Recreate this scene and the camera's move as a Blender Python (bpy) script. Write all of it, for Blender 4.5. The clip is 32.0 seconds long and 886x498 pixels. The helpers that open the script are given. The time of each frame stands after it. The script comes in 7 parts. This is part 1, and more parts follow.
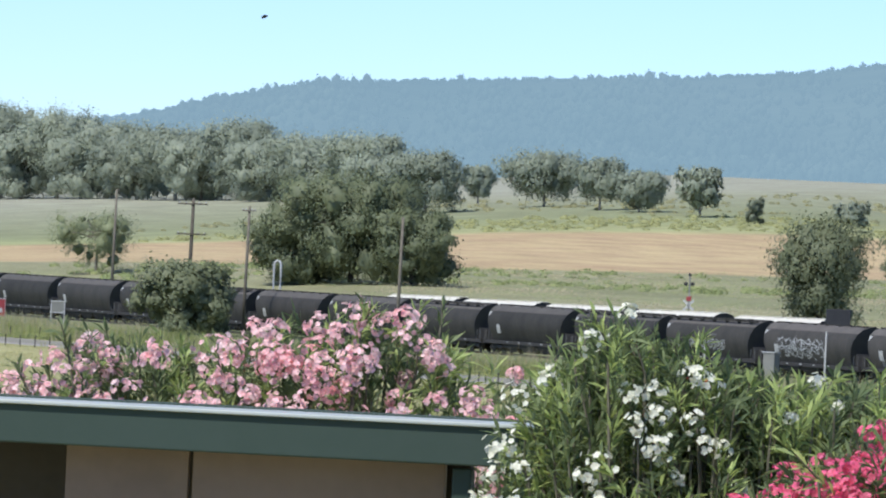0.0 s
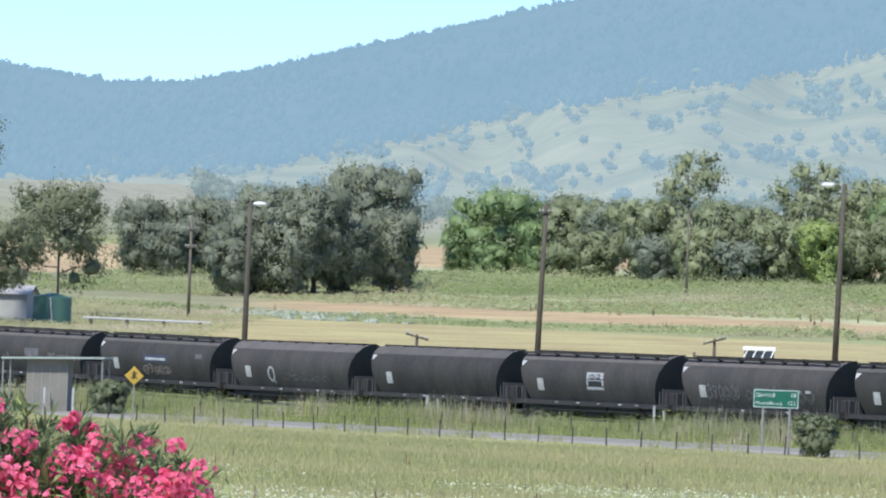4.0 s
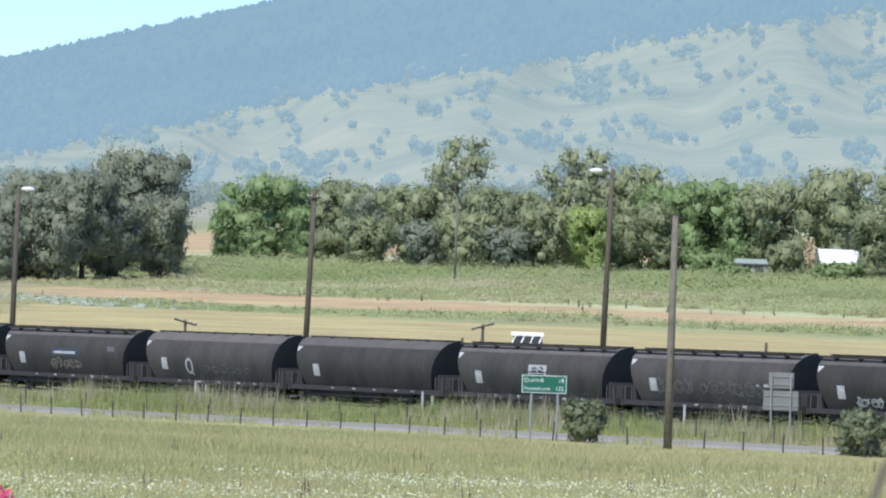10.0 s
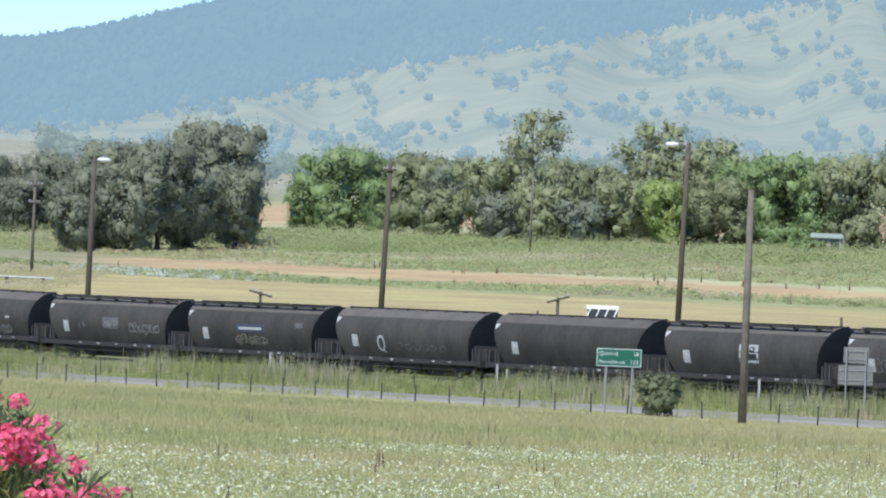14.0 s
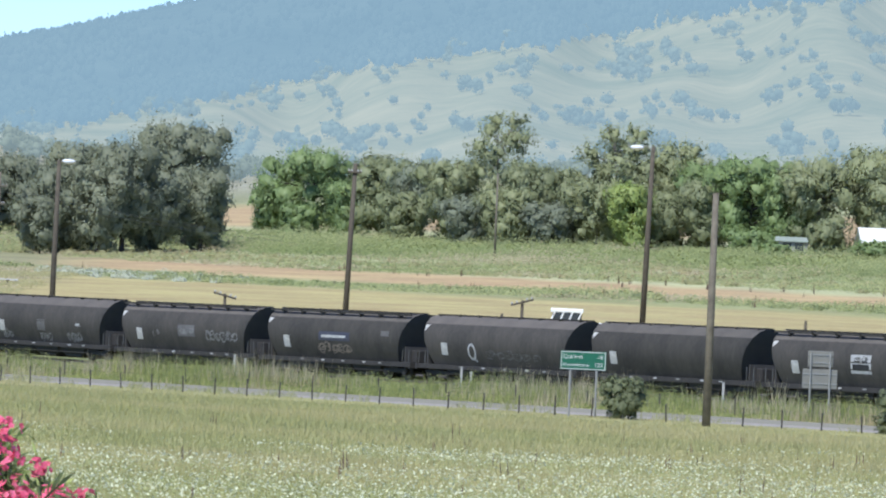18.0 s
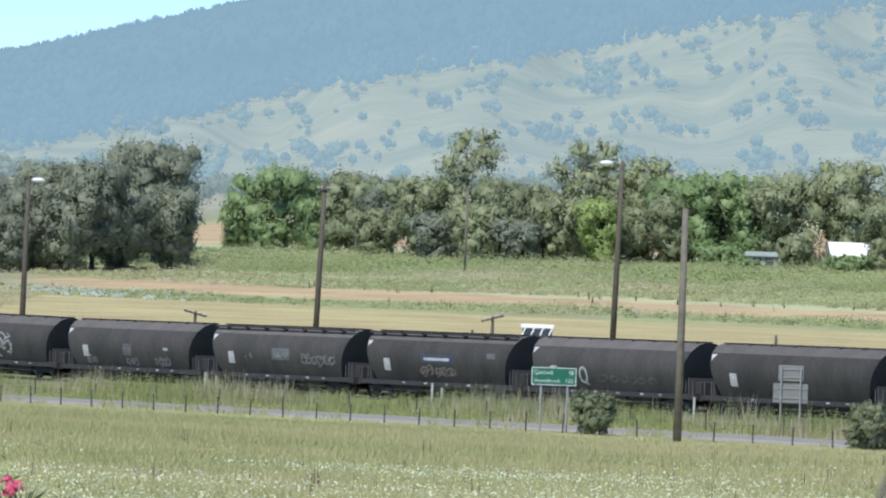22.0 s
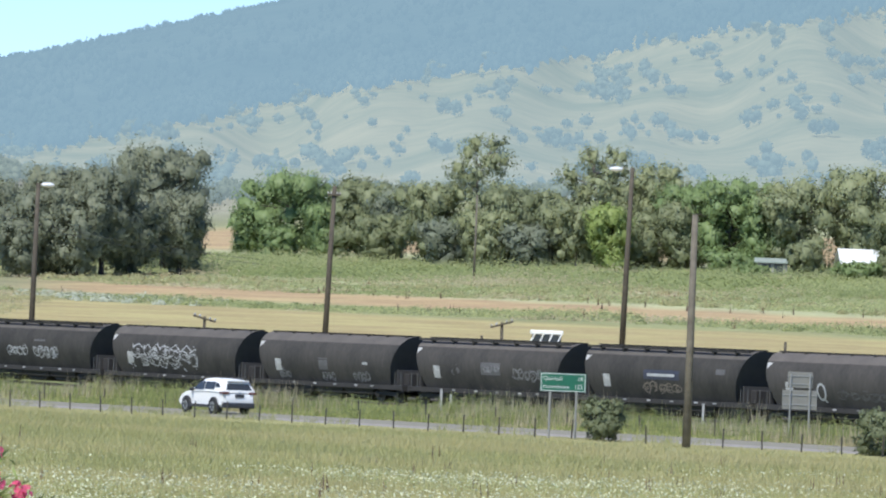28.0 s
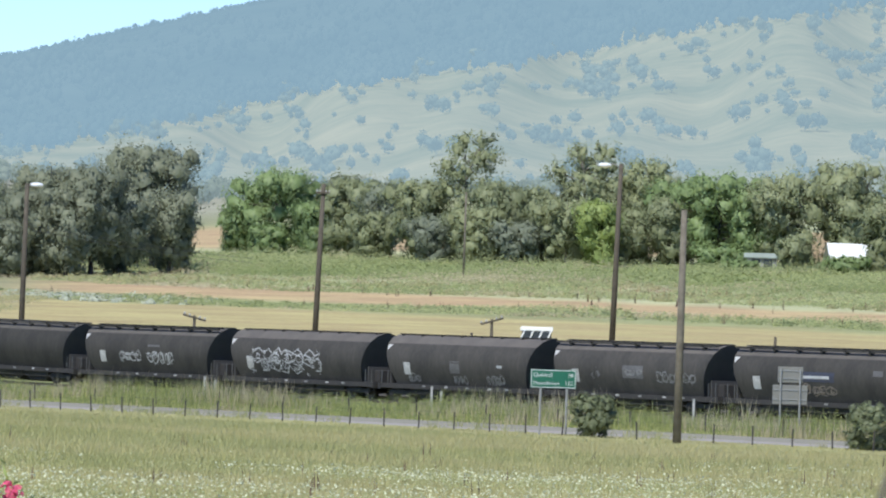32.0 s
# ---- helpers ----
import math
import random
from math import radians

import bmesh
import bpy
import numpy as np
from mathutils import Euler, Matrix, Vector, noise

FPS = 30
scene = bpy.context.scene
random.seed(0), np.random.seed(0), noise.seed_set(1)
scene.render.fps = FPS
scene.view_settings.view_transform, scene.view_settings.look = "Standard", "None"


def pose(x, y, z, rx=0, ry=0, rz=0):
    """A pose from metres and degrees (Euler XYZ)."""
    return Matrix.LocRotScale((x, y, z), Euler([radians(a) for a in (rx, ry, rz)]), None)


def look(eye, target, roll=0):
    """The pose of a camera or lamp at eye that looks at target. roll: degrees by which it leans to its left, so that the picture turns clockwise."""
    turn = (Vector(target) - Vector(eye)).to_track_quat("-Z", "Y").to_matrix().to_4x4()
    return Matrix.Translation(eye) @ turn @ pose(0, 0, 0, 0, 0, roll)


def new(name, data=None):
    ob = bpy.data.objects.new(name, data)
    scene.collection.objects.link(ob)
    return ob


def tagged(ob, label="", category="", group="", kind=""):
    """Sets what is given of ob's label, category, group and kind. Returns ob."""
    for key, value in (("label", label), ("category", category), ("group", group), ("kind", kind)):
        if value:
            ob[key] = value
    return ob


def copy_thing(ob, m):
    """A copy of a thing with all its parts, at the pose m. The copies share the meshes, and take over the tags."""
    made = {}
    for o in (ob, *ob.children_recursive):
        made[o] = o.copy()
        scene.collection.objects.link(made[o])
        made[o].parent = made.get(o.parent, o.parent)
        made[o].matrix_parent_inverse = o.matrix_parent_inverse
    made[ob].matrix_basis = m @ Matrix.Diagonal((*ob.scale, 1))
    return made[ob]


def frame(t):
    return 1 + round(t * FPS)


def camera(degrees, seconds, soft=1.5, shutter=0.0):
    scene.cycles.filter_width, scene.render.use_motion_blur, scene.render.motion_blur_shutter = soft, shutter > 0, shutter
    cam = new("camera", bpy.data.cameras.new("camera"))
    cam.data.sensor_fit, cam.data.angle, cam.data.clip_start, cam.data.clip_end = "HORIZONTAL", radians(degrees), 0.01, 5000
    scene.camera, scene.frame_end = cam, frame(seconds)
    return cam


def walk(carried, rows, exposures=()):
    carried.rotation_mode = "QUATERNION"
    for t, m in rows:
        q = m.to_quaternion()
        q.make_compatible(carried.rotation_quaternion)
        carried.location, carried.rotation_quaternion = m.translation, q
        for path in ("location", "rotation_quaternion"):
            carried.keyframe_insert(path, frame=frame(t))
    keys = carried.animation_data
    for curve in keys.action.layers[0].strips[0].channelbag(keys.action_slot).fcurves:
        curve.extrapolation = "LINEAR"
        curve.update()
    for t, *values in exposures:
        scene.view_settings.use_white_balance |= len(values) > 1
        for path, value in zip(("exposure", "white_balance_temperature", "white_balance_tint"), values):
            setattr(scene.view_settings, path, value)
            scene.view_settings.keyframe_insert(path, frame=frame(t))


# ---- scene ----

# ---- camera: a zoomed-in camera on a verandah, turned by hand ----
cam = camera(8.153, 32.0, soft=2.0)
cam.data.dof.use_dof = True
cam.data.dof.focus_distance = 42.0
cam.data.dof.aperture_fstop = 42.0
EYE = Vector((0.0, 0.0, 4.3))


def aim(yaw, tilt, roll):
    a, b = radians(yaw), radians(tilt)
    way = Vector((math.sin(a) * math.cos(b), math.cos(a) * math.cos(b), math.sin(b)))
    return look(EYE, EYE + way * 100.0, roll)


walk(cam, [(t, aim(a, b, c)) for t, a, b, c in (
    (0, -11.969, 0.592, 2.68), (0.5, -10.489, 0.400, 2.59), (1, -9.096, 0.410, 2.19), (1.5, -7.832, 0.444, 2.14), (2, -7.071, 0.398, 2.02),
    (2.5, -6.599, 0.529, 1.84), (3, -5.017, 0.650, 1.81), (3.5, -3.768, 0.802, 1.67), (4, -2.057, 0.882, 2.03), (4.5, -1.061, 0.877, 1.87),
    (6.5, 1.291, 0.698, 2.24), (7, 1.670, 0.671, 2.19), (7.5, 1.212, 0.495, 2.13), (8, 1.096, 0.447, 2.11), (8.5, 1.117, 0.498, 2.14),
    (9, 0.969, 0.533, 2.09), (9.5, 0.494, 0.691, 2.05), (10, 0.080, 0.823, 2.03), (10.5, -0.276, 0.762, 2.21), (11, -0.588, 0.643, 2.36),
    (11.5, -0.478, 0.441, 2.47), (12, -0.512, 0.358, 2.49), (12.5, -0.457, 0.370, 2.42), (13, -0.692, 0.374, 2.38), (13.5, -0.747, 0.430, 2.42),
    (14, -0.605, 0.545, 2.34), (14.5, -0.552, 0.539, 2.40), (16.5, -0.554, 0.538, 2.40), (17, -0.475, 0.542, 2.49), (17.5, -0.414, 0.584, 2.54),
    (18, -0.280, 0.582, 2.49), (18.5, -0.189, 0.615, 2.40), (19, -0.136, 0.691, 2.29), (19.5, -0.176, 0.755, 2.30), (20, -0.114, 0.809, 2.19),
    (20.5, 0.016, 0.864, 2.11), (21, 0.049, 0.890, 2.10), (21.5, 0.039, 0.818, 2.16), (22, -0.010, 0.745, 2.17), (22.5, -0.131, 0.761, 2.20),
    (23, -0.189, 0.851, 2.19), (23.5, -0.241, 0.913, 2.21), (24, -0.204, 0.894, 2.20), (24.5, -0.199, 0.842, 2.28), (26.5, -0.193, 0.812, 2.24),
    (27, -0.142, 0.775, 2.22), (27.5, -0.096, 0.781, 2.23), (28, -0.099, 0.795, 2.30), (28.5, -0.220, 0.744, 2.33), (29, -0.118, 0.775, 2.32),
    (29.5, -0.041, 0.829, 2.24), (30, -0.028, 0.791, 2.15), (30.5, -0.023, 0.748, 2.22), (31, -0.117, 0.748, 2.20), (31.5, -0.061, 0.817, 2.08),
    (32, 0.000, 0.773, 1.90),
)], [(0, 0.55, 6050, 9), (1, 0.67, 6000, 9), (2.2, 0.74, 5900, 9), (13, 0.70, 5950, 9), (24, 0.63, 5950, 8), (27, 0.62, 6150, 8), (32, 0.62, 6150, 8)])

# ---- light: high hazy summer sun and open sky ----
SUN_EL, SUN_AZ = 53.0, 207.0     # degrees, azimuth clockwise from straight ahead
world = bpy.data.worlds.new("sky")
scene.world = world
world.use_nodes = True
wn = world.node_tree
sky = wn.nodes.new("ShaderNodeTexSky")
sky.sky_type = "NISHITA"
sky.sun_disc = False
sky.sun_elevation = radians(SUN_EL)
sky.sun_rotation = radians(SUN_AZ)
sky.altitude = 1500
sky.air_density = 1.0
sky.dust_density = 0.0
sky.ozone_density = 6.0
tint = wn.nodes.new("ShaderNodeMixRGB")
tint.blend_type = "MULTIPLY"
tint.inputs[0].default_value = 1.0
tint.inputs[2].default_value = (0.82, 0.85, 0.97, 1)
wn.links.new(sky.outputs[0], tint.inputs[1])
wn.links.new(tint.outputs[0], wn.nodes["Background"].inputs[0])
wn.nodes["Background"].inputs[1].default_value = 0.112
sun_data = bpy.data.lights.new("sun", "SUN")
sun_data.energy = 3.3
sun_data.angle = radians(4.0)
sun_data.color = (1.0, 0.95, 0.87)
sun = new("sun", sun_data)
sa, se = radians(SUN_AZ), radians(SUN_EL)
sun.matrix_world = look((math.sin(sa) * math.cos(se) * 50, math.cos(sa) * math.cos(se) * 50, math.sin(se) * 50), (0, 0, 0))

rng = np.random.default_rng(7)


# ---- the lie of the land ----
TRACK = np.array([2.6, 355.0])
TRACK_DIR = np.array([-0.602, 0.799])      # away from the camera
TRACK_SIDE = np.array([-0.799, -0.602])    # towards the camera
ROAD = np.array([0.0, 291.0])
ROAD_DIR = np.array([-0.653, 0.757])
ROAD_SIDE = np.array([-0.757, -0.653])
RISE_Q = (-20, 15, 75, 165, 245, 345, 445, 645, 945, 1345)
RISE_Z = (0, 0.2, 3.5, 5.0, 7.0, 10.2, 13.7, 18.8, 27.0, 40.0)


def smooth(x):
    x = np.clip(x, 0, 1)
    return x * x * (3 - 2 * x)


def ground_z(x, y):
    x, y = np.asarray(x, float), np.asarray(y, float)
    u = (x - TRACK[0]) * 0.602 - (y - TRACK[1]) * 0.799
    base = 0.0085 * np.clip(-u - 40, 0, 260)
    q = y - 358.5 + 1.327 * x
    near = 0.9 * (1 - smooth((y - 60) / 50))
    z = near + base * smooth((y - 150) / 150) + np.interp(q, RISE_Q, RISE_Z) * (1 + 0.6 * smooth((-x - 60) / 140))
    return np.minimum(z, 4.3 + 0.0243 * np.maximum(y, 600))


def gz(x, y):
    return float(ground_z(x, y))


def rail_z(u):
    return 0.25 + 0.0085 * max(0.0, min(260.0, -u - 40))


def on_track(u, side=0.0):
    p = TRACK - TRACK_DIR * u + TRACK_SIDE * side
    return p[0], p[1]


# ---- materials ----
def nodes_of(m):
    m.use_nodes = True
    return m.node_tree, m.node_tree.nodes["Principled BSDF"]


def material(name, a, b=None, rough=0.7, scale=3.0, metal=0.0, bump=0.0, squash=None, detail=6.0, island=0.0, obj=0.0, spec=0.5, glow=None, trans=0.0, fine=0.0):
    """Colour a to b by two scales of noise, with a bump; island and obj: how far pieces differ."""
    m = bpy.data.materials.new(name)
    t, p = nodes_of(m)
    n, l = t.nodes, t.links
    b = b or tuple(c * 0.75 for c in a)
    p.inputs["Roughness"].default_value = rough
    p.inputs["Metallic"].default_value = metal
    p.inputs["Specular IOR Level"].default_value = spec
    geo = n.new("ShaderNodeTexCoord")
    place = geo.outputs["Object"]
    if squash:
        mp = n.new("ShaderNodeMapping")
        mp.inputs["Scale"].default_value = squash
        l.new(place, mp.inputs[0])
        place = mp.outputs[0]
    no = n.new("ShaderNodeTexNoise")
    no.inputs["Scale"].default_value = scale
    no.inputs["Detail"].default_value = detail
    l.new(place, no.inputs["Vector"])
    no2 = n.new("ShaderNodeTexNoise")
    no2.inputs["Scale"].default_value = scale * 9
    no2.inputs["Detail"].default_value = 4
    l.new(place, no2.inputs["Vector"])
    add = n.new("ShaderNodeMath")
    add.operation = "MULTIPLY_ADD"
    l.new(no2.outputs[0], add.inputs[0])
    add.inputs[1].default_value = 0.5
    l.new(no.outputs[0], add.inputs[2])
    ramp = n.new("ShaderNodeValToRGB")
    ramp.color_ramp.elements[0].position = 0.45
    ramp.color_ramp.elements[1].position = 1.0
    ramp.color_ramp.elements[0].color = (*a, 1)
    ramp.color_ramp.elements[1].color = (*b, 1)
    l.new(add.outputs[0], ramp.inputs[0])
    col = ramp.outputs[0]
    for amount, node, socket in ((island, "ShaderNodeNewGeometry", "Random Per Island"), (obj, "ShaderNodeObjectInfo", "Random")):
        if amount:
            g = n.new(node)
            hsv = n.new("ShaderNodeHueSaturation")
            mr = n.new("ShaderNodeMapRange")
            mr.inputs[3].default_value = 1 - amount
            mr.inputs[4].default_value = 1 + amount
            l.new(g.outputs[socket], mr.inputs[0])
            l.new(mr.outputs[0], hsv.inputs["Value"])
            mh = n.new("ShaderNodeMapRange")
            mh.inputs[3].default_value = 0.5 + 0.035 * amount
            mh.inputs[4].default_value = 0.5 - 0.05 * amount
            l.new(g.outputs[socket], mh.inputs[0])
            l.new(mh.outputs[0], hsv.inputs["Hue"])
            l.new(col, hsv.inputs["Color"])
            col = hsv.outputs[0]
    l.new(col, p.inputs["Base Color"])
    if bump:
        bp = n.new("ShaderNodeBump")
        bp.inputs["Strength"].default_value = bump
        bp.inputs["Distance"].default_value = 0.02
        l.new(add.outputs[0], bp.inputs["Height"])
        l.new(bp.outputs[0], p.inputs["Normal"])
    if trans:
        tr = n.new("ShaderNodeBsdfTranslucent")
        l.new(col, tr.inputs[0])
        mix = n.new("ShaderNodeMixShader")
        mix.inputs[0].default_value = trans
        l.new(p.outputs[0], mix.inputs[1])
        l.new(tr.outputs[0], mix.inputs[2])
        l.new(mix.outputs[0], n["Material Output"].inputs[0])
    # emission, used only to paint haze on the far hill
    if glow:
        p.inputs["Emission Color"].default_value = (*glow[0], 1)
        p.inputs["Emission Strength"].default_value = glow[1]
    return m


M = {}
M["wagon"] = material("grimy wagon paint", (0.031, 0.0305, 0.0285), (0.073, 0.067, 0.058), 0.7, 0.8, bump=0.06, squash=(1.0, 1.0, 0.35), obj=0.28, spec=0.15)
# lighter than the sides: high sun is put into the roof colour
M["wagon_roof"] = material("sun-toned wagon roof", (0.125, 0.11, 0.092), (0.082, 0.073, 0.063), 0.8, 0.9, obj=0.2)
M["wagon_end"] = material("sooty end sheet", (0.046, 0.045, 0.044), (0.066, 0.062, 0.057), 0.75, 1.5)
M["under"] = material("greasy underframe", (0.024, 0.023, 0.022), (0.042, 0.037, 0.033), 0.8, 2.0)
M["wheel"] = material("wheel steel", (0.06, 0.055, 0.05), (0.10, 0.08, 0.06), 0.55, 4.0, 0.6)
M["white_paint"] = material("weathered white paint", (0.56, 0.55, 0.52), (0.34, 0.33, 0.31), 0.6, 5.0)
M["graffiti"] = material("sprayed white paint", (0.50, 0.50, 0.49), (0.30, 0.30, 0.29), 0.6, 3.0)
M["graffiti_mid"] = material("worn sprayed paint", (0.27, 0.265, 0.26), (0.13, 0.125, 0.12), 0.65, 3.0)
M["graffiti_dim"] = material("faded sprayed paint", (0.14, 0.135, 0.13), (0.085, 0.08, 0.078), 0.7, 3.0)
M["blue_paint"] = material("faded blue paint", (0.05, 0.055, 0.085), (0.04, 0.042, 0.055), 0.6, 4.0)
M["tan_paint"] = material("faded tan paint", (0.25, 0.2, 0.16), (0.14, 0.12, 0.1), 0.7, 4.0)
M["cream"] = material("sun-bleached cream paint", (0.74, 0.70, 0.58), (0.60, 0.56, 0.46), 0.6, 1.0)
M["ballast"] = material("oil-stained ballast stone", (0.075, 0.066, 0.060), (0.045, 0.040, 0.036), 0.95, 9.0, bump=0.8)
M["rail"] = material("rail steel", (0.16, 0.11, 0.085), (0.22, 0.17, 0.14), 0.5, 4.0, 0.7)
M["sleeper"] = material("sleeper", (0.16, 0.14, 0.12), (0.09, 0.075, 0.065), 0.9, 4.0, obj=0.2)
M["asphalt"] = material("worn pale asphalt", (0.30, 0.282, 0.228), (0.235, 0.222, 0.182), 1.0, 1.2, bump=0.3, spec=0.0)
M["gravel"] = material("gravel shoulder", (0.36, 0.33, 0.28), (0.25, 0.225, 0.19), 0.95, 3.0, bump=0.6)
M["pole"] = material("grey weathered timber", (0.22, 0.195, 0.15), (0.12, 0.105, 0.082), 0.95, 3.0, bump=0.4, spec=0.1)
M["pole_dark"] = material("dark weathered timber", (0.135, 0.115, 0.088), (0.075, 0.066, 0.052), 0.95, 3.0, bump=0.4, spec=0.1)
M["galv"] = material("galvanised steel", (0.33, 0.325, 0.30), (0.25, 0.245, 0.225), 0.45, 3.0, 0.1)
M["handrail"] = material("dusty handrail paint", (0.15, 0.15, 0.14), (0.09, 0.09, 0.085), 0.6, 5.0)
M["glass_lamp"] = material("lamp glass", (0.8, 0.82, 0.82), (0.7, 0.72, 0.72), 0.2, 3.0)
M["ceramic"] = material("insulator", (0.5, 0.5, 0.48), (0.35, 0.33, 0.3), 0.3, 3.0)
M["wire"] = material("wire", (0.08, 0.08, 0.08), (0.05, 0.05, 0.05), 0.6, 3.0)
M["post_dark"] = material("steel star post", (0.032, 0.030, 0.027), (0.05, 0.042, 0.035), 0.7, 6.0)
M["bark"] = material("pale gum bark", (0.34, 0.30, 0.25), (0.16, 0.135, 0.11), 0.9, 1.5, bump=0.5)
M["bark_dark"] = material("dark bark", (0.085, 0.07, 0.06), (0.05, 0.042, 0.036), 0.95, 2.0, bump=0.5)
M["leaf_gum"] = material("gum leaves", (0.35, 0.38, 0.20), (0.27, 0.30, 0.155), 0.6, 0.4, island=0.06, obj=0.12, trans=0.38)
M["leaf_dark"] = material("dark leaves", (0.265, 0.29, 0.185), (0.21, 0.23, 0.15), 0.6, 0.4, island=0.06, obj=0.12, trans=0.38)
M["leaf_green"] = material("fresh green leaves", (0.29, 0.375, 0.15), (0.215, 0.295, 0.115), 0.55, 0.5, island=0.06, trans=0.38)
M["leaf_bush"] = material("dark bush leaves", (0.225, 0.255, 0.13), (0.165, 0.19, 0.098), 0.6, 0.8, island=0.06, trans=0.38)
M["leaf_yard"] = material("olive gum leaves", (0.235, 0.26, 0.135), (0.18, 0.2, 0.105), 0.6, 0.5, island=0.06, trans=0.38)
M["leaf_lime"] = material("lime green leaves", (0.39, 0.47, 0.15), (0.3, 0.37, 0.11), 0.55, 0.5, island=0.06, trans=0.38)
M["leaf_grey"] = material("grey-green leaves", (0.29, 0.32, 0.22), (0.22, 0.25, 0.175), 0.7, 0.5, island=0.06, trans=0.38)
# gum leaf colour paled and greyed to paint in distance haze
M["leaf_far"] = material("distant gum leaves paled for haze", (0.37, 0.405, 0.295), (0.3, 0.335, 0.245), 0.7, 0.3, island=0.06, obj=0.1, trans=0.38)
M["grass_dry"] = material("seeding meadow grass", (0.445, 0.42, 0.19), (0.53, 0.48, 0.24), 0.8, 0.06, island=0.12, trans=0.42)
M["grass_green"] = material("tall green grass", (0.155, 0.20, 0.058), (0.31, 0.335, 0.115), 0.75, 0.35, island=0.4, trans=0.35)
M["grass_weed"] = material("rank green weeds", (0.195, 0.25, 0.092), (0.37, 0.395, 0.19), 0.75, 0.03, island=0.35, trans=0.42)
M["weed_lush"] = material("lush green weeds", (0.20, 0.255, 0.088), (0.35, 0.38, 0.16), 0.75, 0.05, island=0.16, trans=0.35)
M["weed_yellow"] = material("yellow-green flowering weeds", (0.33, 0.345, 0.15), (0.45, 0.435, 0.19), 0.8, 0.03, island=0.2, trans=0.35)
M["grass_pale"] = material("yellowing weeds", (0.33, 0.325, 0.155), (0.42, 0.395, 0.21), 0.8, 0.05, island=0.2, trans=0.42)
M["meadow_green"] = material("greener meadow grass", (0.36, 0.37, 0.15), (0.43, 0.42, 0.19), 0.8, 0.06, island=0.2, trans=0.42)
M["grass_seed"] = material("dry grass seed heads", (0.50, 0.45, 0.30), (0.42, 0.36, 0.22), 0.85, 0.1, island=0.3, trans=0.42)
M["flower_leaf"] = material("soft green flower stems", (0.31, 0.36, 0.15), (0.40, 0.42, 0.19), 0.8, 0.2, island=0.18, trans=0.42)
M["thistle"] = material("pale thistle leaves", (0.40, 0.43, 0.32), (0.52, 0.54, 0.42), 0.8, 0.3, island=0.15, trans=0.3)
M["stalk_brown"] = material("brown seed stalks", (0.24, 0.165, 0.095), (0.33, 0.24, 0.14), 0.9, 1.0, island=0.25)
M["umbel"] = material("white wild flowers", (0.76, 0.77, 0.57), (0.60, 0.63, 0.41), 0.7, 2.0, island=0.2, trans=0.42)
M["dead_stalk"] = material("dead brown stalks", (0.10, 0.07, 0.05), (0.16, 0.11, 0.07), 0.9, 2.0, island=0.3)
M["pink"] = material("pink petals", (0.90, 0.43, 0.42), (0.95, 0.76, 0.71), 0.6, 6.0, island=0.3, trans=0.42)
M["red"] = material("crimson pink petals", (0.80, 0.072, 0.175), (0.88, 0.235, 0.33), 0.55, 3.0, island=0.25, trans=0.42)
M["white_petal"] = material("white petals", (0.95, 0.92, 0.77), (0.90, 0.88, 0.70), 0.6, 3.0, island=0.12, trans=0.42)
M["leaf_ole"] = material("oleander leaves", (0.12, 0.165, 0.072), (0.21, 0.255, 0.112), 0.6, 2.0, island=0.35, trans=0.42, spec=0.3)
M["leaf_ole_young"] = material("young oleander leaves", (0.33, 0.41, 0.12), (0.42, 0.50, 0.17), 0.6, 2.0, island=0.35, trans=0.42)
M["stem"] = material("oleander stem", (0.16, 0.14, 0.09), (0.1, 0.09, 0.06), 0.8, 8.0)
M["green_steel"] = material("dark green painted steel", (0.036, 0.056, 0.043), (0.044, 0.064, 0.051), 0.6, 2.0, spec=0.25)
M["fence_green"] = material("green steel fence sheet", (0.15, 0.172, 0.135), (0.12, 0.14, 0.11), 0.45, 2.0)
M["roof_white"] = material("pale steel roof sheet", (0.46, 0.48, 0.44), (0.36, 0.385, 0.355), 0.6, 1.0)
M["tan_wall"] = material("tan painted sheet", (0.27, 0.20, 0.165), (0.21, 0.155, 0.128), 0.7, 1.5)
# very dark brown: the shade inside the carport is painted in
M["brown_shade_wall"] = material("brown boards with painted shade", (0.07, 0.058, 0.05), (0.05, 0.042, 0.036), 0.8, 2.0)
M["roof_iron"] = material("corrugated roof iron", (0.50, 0.48, 0.44), (0.36, 0.345, 0.32), 0.6, 0.8, 0.0)
M["roof_bright"] = material("white roof iron", (0.80, 0.80, 0.76), (0.72, 0.72, 0.69), 0.6, 0.8)
M["wall_white"] = material("white weatherboard", (0.44, 0.42, 0.37), (0.34, 0.325, 0.29), 0.7, 1.0)
M["wall_blue"] = material("pale blue weatherboard", (0.20, 0.28, 0.31), (0.16, 0.22, 0.25), 0.7, 1.0)
M["wall_red"] = material("weathered brick wall", (0.30, 0.17, 0.12), (0.22, 0.12, 0.09), 0.9, 2.0)
M["wall_grey"] = material("grey fibro sheet", (0.42, 0.41, 0.38), (0.32, 0.31, 0.29), 0.8, 1.0)
M["window_dark"] = material("dark window glass", (0.03, 0.035, 0.04), (0.05, 0.055, 0.06), 0.1, 2.0)
M["tank_green"] = material("green water tank", (0.08, 0.165, 0.115), (0.06, 0.13, 0.09), 0.5, 1.0)
# skyline tanks: haze is mixed into the colour as a blue lift
M["tank_dark"] = material("dark water tank tinted for haze", (0.09, 0.115, 0.15), (0.08, 0.10, 0.13), 0.6, 1.0)
